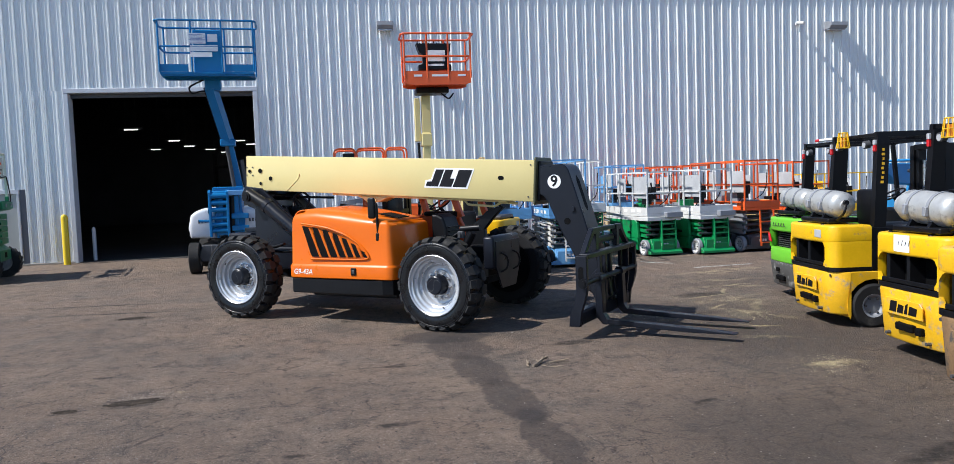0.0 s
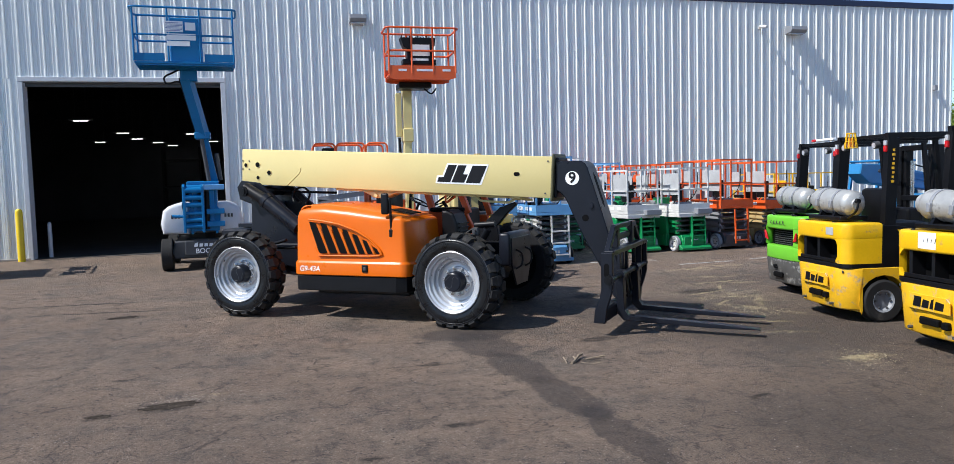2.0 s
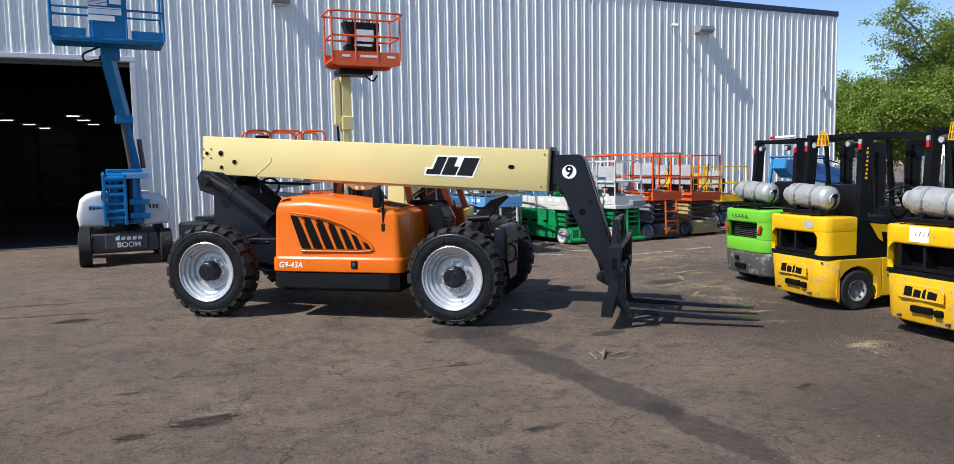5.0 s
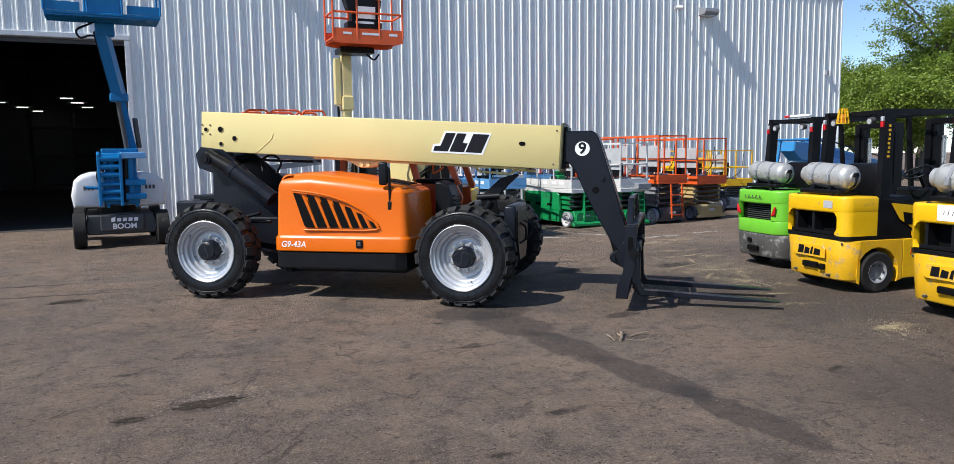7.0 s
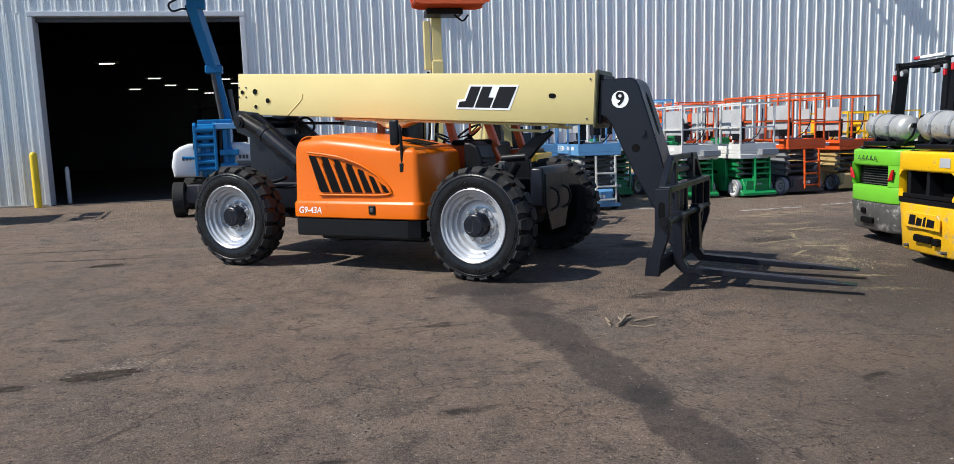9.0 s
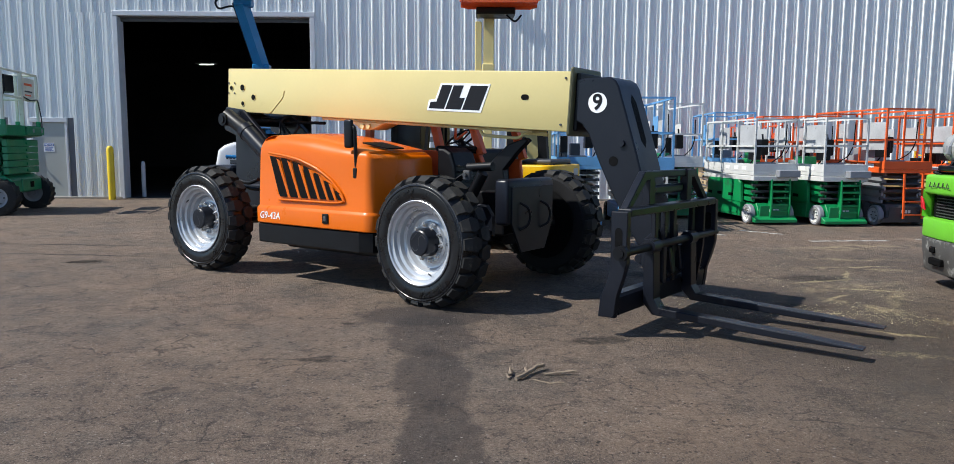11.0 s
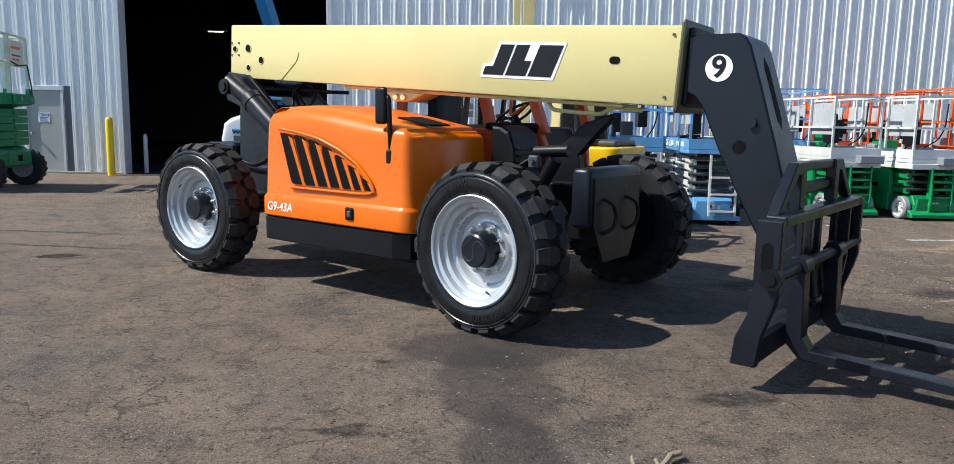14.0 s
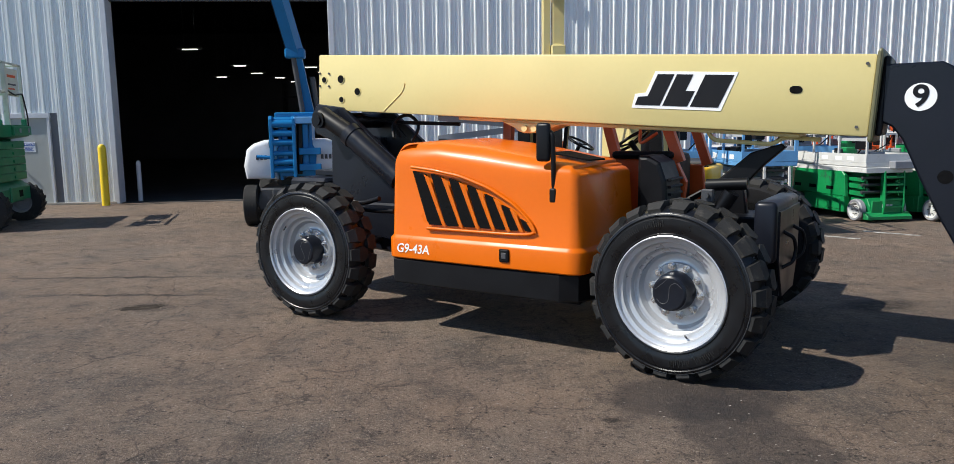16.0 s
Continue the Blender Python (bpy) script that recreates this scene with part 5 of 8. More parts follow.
def scissor_lift(m, label, base, arms, deck_m, rail, L=2.35, W=0.81, deck=1.0, rail_h=1.02, ladder=None, wheel_rim=None, tyre=None, layers=4, text="", extra=0, panel=True, group="row of scissor lifts"):
    """Slab scissor lift, folded. Front end at y = 0, body towards +y."""
    t = thing("scissor_lift", label, "scissor lift", m, group)
    rng = random.Random(len(bpy.data.objects))
    wheel_rim = wheel_rim or M_WHITE
    tyre = tyre or M_GREY
    wr = 0.19
    bm = B()
    prism(bm, [(0.02, 0.16), (0.02, 0.26), (0.10, 0.40), (L - 0.06, 0.40), (L, 0.30), (L, 0.14)], 'x', -W / 2 + 0.13, W / 2 - 0.13, 0.01)
    part("chassis", bm, base, t)
    for s in (-1, 1):
        bm = B()
        box(bm, s * (W / 2 - 0.065) - 0.06, s * (W / 2 - 0.065) + 0.06, 0.52, L - 0.55, 0.12, 0.42, 0.012)
        part("side_tray", bm, base, t)
        bm = B()
        box(bm, s * (W / 2 - 0.002) - 0.006, s * (W / 2 - 0.002) + 0.006, 0.62, 1.02, 0.17, 0.37, 0.004)
        part("tray_door", bm, base, t)
    bm = B()
    prism(bm, [(-W / 2 + 0.02, 0.07), (W / 2 - 0.02, 0.07), (W / 2 - 0.02, 0.13), (W / 2 - 0.14, 0.17), (W / 2 - 0.16, 0.36), (-W / 2 + 0.16, 0.36), (-W / 2 + 0.14, 0.17), (-W / 2 + 0.02, 0.13)], 'y', -0.015, 0.02, 0.006)
    part("front_plate", bm, base, t)
    if base is M_GREEN:
        bm = B()
        prism(bm, [(-0.10, 0.05), (-0.10, 0.10), (0.0, 0.17), (0.03, 0.17), (0.03, 0.05)], 'x', -W / 2 + 0.02, W / 2 - 0.02, 0.006)
        part("bumper", bm, base, t, "green front bumper plate")
        for k in range(5):
            bm = B()
            z = 0.24 + 0.125 * k
            prism(bm, [(-0.05, z), (-0.05, z + 0.03), (0.10, z + 0.045), (0.10, z + 0.015)], 'x', -0.06, 0.26, 0.004)
            part("tread", bm, base, t)
        for x in (-0.08, 0.28):
            bm = B()
            prism(bm, [(-0.04, 0.14), (-0.07, 0.30), (-0.03, 0.86), (0.06, 0.86), (0.05, 0.14)], 'x', x - 0.015, x + 0.015, 0.005)
            part("step_cheek", bm, base, t)
        bm = B()
        box(bm, 0.0, W / 2 - 0.02, -0.14, 0.22, deck - 0.10, deck + 0.03, 0.01)
        part("entry_tray", bm, M_GREY, t, "grey entry tray")
        bm = B()
        box(bm, -W / 2 - 0.006, W / 2 + 0.006, -0.02, L, deck - 0.17, deck - 0.075, 0.01)
        part("deck_skirt", bm, deck_m, t)
    bm = B()
    for i in range(3):
        box(bm, -0.10 + 0.07 * i, -0.05 + 0.07 * i, -0.022, -0.016, 0.24, 0.30)
    part("warning_labels", bm, M_WHITE, t)
    w0 = None
    for s in (-1, 1):
        for y in (0.24, L - 0.28):
            if w0 is None:
                w0 = small_wheel(t, wr, 0.11, tyre, wheel_rim, 0.72)
                w0.matrix_basis = pose(s * (W / 2 - 0.055), y, wr, 0, 0, 0)
            else:
                again(w0, t, pose(s * (W / 2 - 0.055), y, wr, 0, 0, 0 if s < 0 else 180))
    if base is M_GREEN or base is M_DKGREEN:
        for s in (-1, 1):
            xx = s * (W / 2 - 0.03)
            bm = B()
            prism(bm, [(0.48, 0.40), (0.52, 0.78), (0.62, 0.86), (L - 0.30, 0.86), (L - 0.22, 0.78), (L - 0.18, 0.40)], 'x', xx - 0.035, xx + 0.035, 0.012)
            cov = part("side_cover", bm, base, t, "solid green battery cover")
            for y in (0.80, 1.30, 1.75):
                # slots not cut: dark strips paint the shade in them
                bm = B()
                box(bm, xx + s * 0.034 - 0.003, xx + s * 0.034 + 0.003, y, y + 0.20, 0.50, 0.56, 0.0)
                part("cover_slot", bm, M_DARK, cov)
    # folded scissor stack
    z0, z1 = 0.43, deck - 0.08
    dz = (z1 - z0) / layers
    for k in range(layers):
        za, zb = z0 + dz * k + 0.035, z0 + dz * (k + 1) - 0.02
        for s in (-1, 1):
            for q, (a, b) in enumerate(((za, zb), (zb, za))):
                bm = B()
                xx = s * (W / 2 - 0.10 - 0.05 * q)
                bar(bm, (xx, 0.14, a), (xx, L - 0.16, b), 0.035, min(0.10, dz * 0.62))
                part("scissor_arm", bm, arms, t)
        bm = B()
        cyl(bm, (-W / 2 + 0.06, 0.16, (za + zb) / 2), (W / 2 - 0.06, 0.16, (za + zb) / 2), 0.028, seg=10)
        pin = part("cross_pin", bm, M_DKGREY, t, "", 40)
        again(pin, t, pose(0, L / 2 - 0.16, 0))
    bm = B()
    cyl(bm, (0, 0.5, z0 + 0.05), (0, L - 0.5, z1 - 0.05), 0.06, seg=12)
    part("lift_ram", bm, M_CHROME, t, "", 40)
    # platform
    bm = B()
    box(bm, -W / 2, W / 2, 0.0, L, deck - 0.07, deck, 0.008)
    part("platform_deck", bm, deck_m, t)
    for x in (-W / 2, W / 2 - 0.012):
        bm = B()
        box(bm, x, x + 0.012, 0.0, L, deck + 0.001, deck + 0.15)
        part("toe_board", bm, deck_m, t)
    for y in (0.0, L - 0.012):
        bm = B()
        box(bm, -W / 2 + 0.013, W / 2 - 0.013, y, y + 0.012, deck + 0.001, deck + 0.15)
        part("toe_board", bm, deck_m, t)
    guard_rails(t, -W / 2 + 0.025, W / 2 - 0.025, 0.03, L - 0.03, deck + 0.001, rail_h, rail, 0.016, 4)
    # inner sliding deck rails a little lower
    if extra:
        bm = B()
        box(bm, -W / 2 + 0.06, W / 2 - 0.06, 0.25, L + extra, deck + 0.003, deck + 0.045, 0.006)
        part("extension_deck", bm, deck_m, t)
        for s in (-1, 1):
            for z in (0.45, 0.92):
                bm = B()
                bar(bm, (s * (W / 2 - 0.09), 0.9, deck + z), (s * (W / 2 - 0.09), L + extra, deck + z), 0.032, 0.032)
                part("extension_rail", bm, rail, t)
            bm = B()
            bar(bm, (s * (W / 2 - 0.09), L + extra, deck + 0.05), (s * (W / 2 - 0.09), L + extra, deck + 0.94), 0.034, 0.034)
            part("extension_post", bm, rail, t)
    if panel:
        bm = B()
        box(bm, -W / 2 + 0.055, -W / 2 + 0.067, 0.10, 0.85, deck + 0.36, deck + 0.88, 0.003)
        part("notice_panel", bm, M_NOTICE, t, "pale scratched notice panel")
    bm = B()
    box(bm, -W / 2 + 0.07, -W / 2 + 0.20, 0.12, 0.40, deck + 0.22, deck + 0.52, 0.02, 2)
    part("control_box", bm, M_BLACK, t, "black control box")
    bm = B()
    box(bm, W / 2 - 0.22, W / 2 - 0.07, 1.0, 1.3, deck + 0.30, deck + 0.62, 0.02, 2)
    cyl(bm, (W / 2 - 0.14, 1.12, deck + 0.62), (W / 2 - 0.14, 1.15, deck + 0.72), 0.02, seg=8)
    part("joystick_box", bm, M_BLACK, t)
    bm = B()
    box(bm, -0.15, 0.16, 0.30, 0.62, deck + 0.002, deck + 0.17, 0.015)
    part("battery_box", bm, M_GREY, t)
    bm = B()
    tube(bm, [(-W / 2 + 0.12, 0.3, deck + 0.22), (-W / 2 + 0.10, 0.45, deck + 0.06), (-W / 2 + 0.2, 0.8, deck + 0.05), (0, 1.0, deck + 0.02)], 0.012, 6, turn=0.08)
    part("cable", bm, M_BLACK, t, "", 60)
    # gear left on the platform
    for i in range(3):
        bx, by = rng.uniform(-W / 2 + 0.10, W / 2 - 0.32), rng.uniform(0.5, L - 0.6)
        bw, bd, bh = rng.uniform(0.14, 0.24), rng.uniform(0.2, 0.4), rng.uniform(0.15, 0.42)
        bm = B()
        box(bm, bx, bx + bw, by, by + bd, deck + 0.003, deck + 0.003 + bh, 0.012)
        part("gear_box", bm, rng.choice((M_BLACK, M_DKGREY, M_GREY, arms)), t)
    for s in (-1, 1):
        bm = B()
        y = rng.uniform(0.9, 1.4)
        box(bm, s * (W / 2 - 0.055) - 0.006, s * (W / 2 - 0.055) + 0.006, y, y + rng.uniform(0.35, 0.6), deck + 0.40, deck + rng.uniform(0.75, 0.9), 0.002)
        part("rail_sheet", bm, M_NOTICE if rng.random() < 0.5 else rail, t)
    bm = B()
    tube(bm, [(W / 2 - 0.04, 0.4, deck + 0.9), (W / 2 - 0.02, 0.45, deck + 0.5), (W / 2 - 0.05, 0.55, deck + 0.3), (W / 2 - 0.1, 0.9, deck + 0.12)], 0.011, 6, turn=0.08)
    part("cord", bm, M_BLACK, t, "", 60)
    if ladder:
        lx = 0.10
        for x in (lx - 0.19, lx + 0.19):
            bm = B()
            bar(bm, (x, -0.07, 0.14), (x, -0.03, deck - 0.08), 0.035, 0.03)
            part("ladder_stile", bm, ladder, t)
        for z in (0.2, 0.45, 0.70):
            if z < deck - 0.15:
                bm = B()
                box(bm, lx - 0.18, lx + 0.18, -0.10, -0.03, z, z + 0.025)
                part("ladder_step", bm, ladder, t)
        for x in (lx - 0.15, lx + 0.15):
            part("ladder_bracket", box(B(), x - 0.015, x + 0.015, -0.04, 0.03, 0.26, 0.30), M_DKGREY, t)
    for i, y in enumerate((0.30, 0.62, 1.0)):
        part("label_bar", box(B(), -W / 2 - 0.003, -W / 2 - 0.0005, y, y + 0.18, deck + 0.03, deck + 0.10), M_DECALW, t)
    if text:
        lettering(text, 0.14, M_DECALW, pose(-W / 2 - 0.005, L * 0.55, deck + 0.055, 90, 0, -90), t, "", 0.002)
    return t


scissor_lift(pose(4.44, 14.87, 0, 0, 0, -2), "blue slab scissor lift with white arms and a leaning front ladder", M_BLUELIGHT, M_WHITE, M_BLUELIGHT, M_BLUELIGHT, 2.4, 0.84, 1.12, 1.14, M_WHITE, M_DKGREY, M_BLACK, 5, "GS-2632")
scissor_lift(pose(3.34, 15.37, 0, 0, 0, -2), "blue slab scissor lift with white arms beside its twin", M_BLUELIGHT, M_WHITE, M_BLUELIGHT, M_BLUELIGHT, 2.4, 0.84, 1.12, 1.14, None, M_DKGREY, M_BLACK, 5, "GS-2632")
scissor_lift(pose(5.72, 17.30, 0, 0, 0, 3), "dark green scissor lift with a dirty white cage by the wall", M_DKGREEN, M_DKGREEN, M_COWLW, M_WHITE, 2.2, 0.82, 1.12, 1.18, M_DKGREEN, M_DKGREY, M_BLACK, 5)
scissor_lift(pose(7.12, 18.35, 0, 0, 0, -5), "blue scissor lift with tan arms standing behind the green ones", M_BLUELIGHT, M_TAN, M_BLUELIGHT, M_BLUELIGHT, 2.2, 0.9, 1.08, 1.10, None, M_DKGREY, M_BLACK, 4)
scissor_lift(pose(7.16, 16.20, 0, 0, 0, 6), "bright green scissor lift with a white platform and rails", M_GREEN, M_GREEN, M_WHITE, M_WHITE, 2.2, 0.88, 1.00, 0.96, None, M_WHITE, M_GREY, 4)
scissor_lift(pose(8.36, 15.95, 0, 0, 0, 6), "bright green scissor lift with white rails beside a grey lift", M_GREEN, M_GREEN, M_WHITE, M_WHITE, 2.2, 0.88, 1.00, 0.98, None, M_WHITE, M_GREY, 4)
scissor_lift(pose(8.28, 18.75, 0, 0, 0, -5), "red-orange scissor lift parked behind the green lifts", M_LIFTORANGE, M_GREY, M_LIFTORANGE, M_LIFTORANGE, 2.3, 0.80, 1.05, 1.07, None, M_GREY, M_GREY, 4, extra=0.6)
scissor_lift(pose(9.18, 18.65, 0, 0, 0, -5), "red-orange scissor lift with rails against the wall", M_LIFTORANGE, M_GREY, M_LIFTORANGE, M_LIFTORANGE, 2.3, 0.80, 1.05, 1.08, None, M_GREY, M_GREY, 4)
scissor_lift(pose(9.58, 16.05, 0, 0, 0, 7), "red-orange scissor lift with grey base and orange ladder", M_DKGREY, M_GREY, M_LIFTORANGE, M_LIFTORANGE, 2.3, 0.98, 1.06, 1.10, M_LIFTORANGE, M_WHITE, M_GREY, 4, "3226")
scissor_lift(pose(11.08, 16.35, 0, 0, 0, 7), "orange platform scissor lift with tan base and arms", M_TANARM, M_TANARM, M_LIFTORANGE, M_LIFTORANGE, 2.3, 1.10, 1.00, 1.10, None, M_GREY, M_DKGREY, 4)
scissor_lift(pose(12.75, 18.3, 0, 0, 0, -3), "scissor lift with yellow rails close to the wall", M_GREY, M_GREY, M_YELLOW, M_YELLOW, 2.2, 1.0, 0.80, 0.98, None, M_GREY, M_GREY, 4)
scissor_lift(pose(14.0, 18.5, 0, 0, 0, -3), "yellow railed scissor lift beside the blue machine", M_GREY, M_GREY, M_YELLOW, M_YELLOW, 2.2, 1.0, 0.80, 0.98, None, M_GREY, M_GREY, 4)


# orange platform with rounded rails standing behind the telehandler
def tall_platform(m):
    t = thing("platform_lift", "red-orange work platform with rounded hoop rails", "platform lift", m)
    bm = B()
    box(bm, -0.85, 0.85, 0.0, 1.0, 0.18, 0.55, 0.03)
    part("chassis", bm, M_LIFTORANGE, t)
    for s in (-1, 1):
        for y in (0.15, 0.85):
            w = small_wheel(t, 0.22, 0.14, M_BLACK, M_GREY, 0.6)
            w.matrix_basis = pose(s * 0.82, y, 0.22)
    for k in range(6):
        for s in (-1, 1):
            bm = B()
            a, b = (0.60 + 0.21 * k, 0.76 + 0.21 * k)
            if k % 2:
                a, b = b, a
            bar(bm, (-0.78, 0.5 + 0.25 * s, a), (0.78, 0.5 + 0.25 * s, b), 0.05, 0.10)
            part("scissor_arm", bm, M_GREY, t)
    bm = B()
    box(bm, -0.88, 0.88, 0.05, 0.95, 1.86, 1.96, 0.01)
    part("platform_deck", bm, M_LIFTORANGE, t)
    bm = B()
    box(bm, -0.86, 0.86, 0.05, 0.07, 1.965, 2.40, 0.004)
    part("back_sheet", bm, M_LIFTORANGE, t)
    for a, b in ((-0.86, -0.36), (-0.33, 0.33), (0.36, 0.86)):
        for y in (0.06, 0.94):
            bm = B()
            tube(bm, [(a, y, 1.965), (a, y, 2.70), (b, y, 2.70), (b, y, 1.965)], 0.022, 8, turn=0.12)
            part("hoop_rail", bm, M_LIFTORANGE, t, "", 60)
    bm = B()
    box(bm, -0.66, -0.36, 0.10, 0.30, 2.35, 2.60, 0.02)
    part("control_box", bm, M_BLACK, t)
    return t


tall_platform(pose(0.42, 17.60, 0) @ Matrix.Diagonal((1, 1, 1.03, 1)))


# boom lift with blue basket
def basket(t, cx, cy, z, w, d, h, mt, label, round_r=0.022, panel_mt=None):
    bk = part("basket_floor", box(B(), cx - w / 2, cx + w / 2, cy - d / 2, cy + d / 2, z, z + 0.05, 0.01), mt, t, label)
    bm = B()
    for i in range(14):
        y = cy - d / 2 + d * (i + 0.5) / 14
        box(bm, cx - w / 2 + 0.02, cx + w / 2 - 0.02, y - 0.008, y + 0.008, z - 0.03, z - 0.002)
    part("floor_grating", bm, mt, bk)
    for xa, xb in ((cx - w / 2, cx - w / 2 + w * 0.30), (cx + w / 2 - w * 0.30, cx + w / 2)):
        bm = B()
        box(bm, xa, xb, cy - d / 2, cy - d / 2 + 0.01, z + 0.052, z + 0.21)
        part("toe_board", bm, mt, bk)
    for lv in (h, h * 0.52):
        bm = B()
        q = 0.06 if lv == h else 0.0
        tube(bm, [(cx - w / 2 - q, cy - d / 2 - q, z + lv), (cx + w / 2 + q, cy - d / 2 - q, z + lv), (cx + w / 2 + q, cy + d / 2, z + lv), (cx - w / 2 - q, cy + d / 2, z + lv)], round_r, 9, close=True, turn=0.12)
        part("guard_rail", bm, mt, bk, "", 60)
    for x in (cx - w / 2, cx - w * 0.16, cx + w * 0.16, cx + w / 2):
        for y in (cy - d / 2, cy + d / 2):
            bm = B()
            cyl(bm, (x, y, z + 0.05), (x, y, z + h), round_r * 0.9, seg=9)
            part("rail_post", bm, mt, bk, "", 60)
    return bk


def articulated_boom():
    t = thing("boom_lift", "blue articulated boom lift with raised basket and pale engine cowls", "boom lift", pose(-2.93, 17.62, 0, 0, 0, 4))
    bm = B()
    prism(bm, [(-0.62, 0.26), (-0.68, 0.40), (-0.60, 0.66), (0.60, 0.66), (0.68, 0.40), (0.62, 0.26)], 'y', 0.0, 2.2, 0.03)
    part("chassis", bm, M_DKGREY, t, "dark grey chassis")
    bm = B()
    box(bm, -0.40, 0.42, -0.05, 0.0, 0.32, 0.66, 0.03, 2)
    part("front_panel", bm, M_DKGREY, t)
    lettering("BOOM", 0.15, M_DECALW, pose(0.05, -0.053, 0.42, 90, 0, 0), t, "", 0.003)
    bm = B()
    for i in range(5):
        x = -0.20 + 0.105 * i
        prism(bm, [(x, 0.52), (x + 0.075, 0.52), (x + 0.085, 0.59 + (0.03 if i == 0 else 0)), (x + 0.012, 0.59)], 'y', -0.0535, -0.0505)
    part("logo_bars", bm, M_DECALW, t, "white logo shapes")
    w = None
    for s in (-1, 1):
        for y in (0.12, 2.05):
            if w is None:
                w = small_wheel(t, 0.36, 0.24, M_RUBBER, M_GREY, 0.5)
                w.matrix_basis = pose(s * 0.76, y, 0.36)
            else:
                again(w, t, pose(s * 0.76, y, 0.36, 0, 0, 0 if s < 0 else 180))
    bm = B()
    cyl(bm, (0, 1.0, 0.66), (0, 1.0, 0.80), 0.42, seg=28)
    part("turntable", bm, M_BLACK, t, "", 40)
    for s in (-1, 1):
        bm = B()
        prism(bm, [(s * 0.28, 0.80), (s * 0.84, 0.82), (s * 0.88, 1.05), (s * 0.82, 1.34), (s * 0.70, 1.44), (s * 0.52, 1.50), (s * 0.28, 1.50)], 'y', 0.05, 1.9, 0.09, 3)
        part("engine_cowl", bm, M_COWLW, t, "pale grey moulded cowl", 45)
        bm = B()
        for i in range(3):
            x = s * 0.56 + 0.07 * (i - 1)
            box(bm, x - 0.022, x + 0.022, 0.035, 0.048, 1.16, 1.24)
        part("cowl_mark", bm, M_DKGREY, t)
    for x in (-0.22, 0.30):
        bm = B()
        prism(bm, [(0.0, 0.80), (0.0, 1.80), (0.12, 1.92), (0.75, 1.92), (0.85, 0.80)], 'x', x - 0.03, x + 0.03, 0.01)
        part("riser_plate", bm, M_BLUE, t)
    for z in (1.02, 1.84):
        bm = B()
        cyl(bm, (-0.34, -0.02, z), (0.44, -0.02, z), 0.055 if z > 1.5 else 0.04, seg=14)
        part("riser_pin", bm, M_BLUE, t, "", 40)
    bm = B()
    prism(bm, [(-0.26, 0.86), (-0.30, 1.30), (-0.20, 1.46), (0.30, 1.46), (0.40, 1.30), (0.36, 0.86)], 'y', -0.015, 0.30, 0.03, 2)
    part("riser_shroud", bm, M_BLUE, t, "blue riser shroud", 40)
    for x in (-0.13, 0.22):
        bm = B()
        box(bm, x - 0.05, x + 0.05, -0.05, -0.018, 0.95, 1.78, 0.012)
        part("riser_link", bm, M_BLUE, t)
    bm = B()
    tube(bm, [(-0.34, 0.02, 1.2), (-0.42, -0.05, 1.45), (-0.30, -0.06, 1.72), (-0.1, -0.05, 1.80)], 0.016, 7, turn=0.1)
    part("hose", bm, M_BLACK, t, "", 60)
    for z, r_ in ((0.98, 0.045), (1.12, 0.05), (1.27, 0.042), (1.46, 0.055), (1.62, 0.06), (1.78, 0.065)):
        bm = B()
        cyl(bm, (-0.34, -0.09, z), (0.02, -0.09, z), r_, seg=14)
        part("riser_cross_tube", bm, M_BLUE, t, "", 40)
    for x in (-0.36, 0.03):
        bm = B()
        prism(bm, [(-0.15, 0.84), (-0.15, 1.86), (-0.10, 1.92), (0.0, 1.92), (0.0, 0.84)], 'x', x - 0.03, x + 0.03, 0.01)
        part("riser_arm", bm, M_BLUE, t)
    bm = B()
    box(bm, 0.03, 0.50, -0.14, -0.04, 1.78, 1.90, 0.012)
    part("riser_top_link", bm, M_BLUELIGHT, t)
    for z in (1.30, 1.02):
        bm = B()
        box(bm, 0.10, 0.48, -0.12, -0.04, z - 0.06, z + 0.06, 0.012)
        part("riser_link", bm, M_BLUE, t)
    bm = B()
    cyl(bm, (-0.62, -0.10, 1.22), (-0.34, -0.10, 1.20), 0.03, seg=10)
    part("grab_bar", bm, M_BLUE, t, "", 40)
    for x in (0.02, 0.10):
        bm = B()
        cyl(bm, (x, -0.04, 0.90), (x + 0.03, -0.02, 1.75), 0.045, seg=12)
        part("riser_cylinder", bm, M_BLACK, t, "", 40)
    bm = B()
    box(bm, -0.30, 0.38, 0.0, 0.5, 1.88, 1.98, 0.015)
    part("riser_head", bm, M_BLUE, t)
    # boom climbing to the basket
    bm = B()
    bar(bm, (0.30, 0.30, 1.90), (0.10, 0.15, 3.05), 0.13, 0.16)
    part("lower_boom", bm, M_BLUE, t)
    bm = B()
    cyl(bm, (0.18, 0.15, 1.95), (0.06, 0.10, 2.95), 0.045, seg=12)
    cyl(bm, (0.42, 0.30, 2.0), (0.36, 0.25, 2.6), 0.05, seg=12)
    part("boom_cylinder", bm, M_DKGREY, t, "", 40)
    bm = B()
    box(bm, -0.08, 0.26, 0.02, 0.30, 2.92, 3.08, 0.02)
    part("boom_knuckle", bm, M_BLUE, t)
    bm = B()
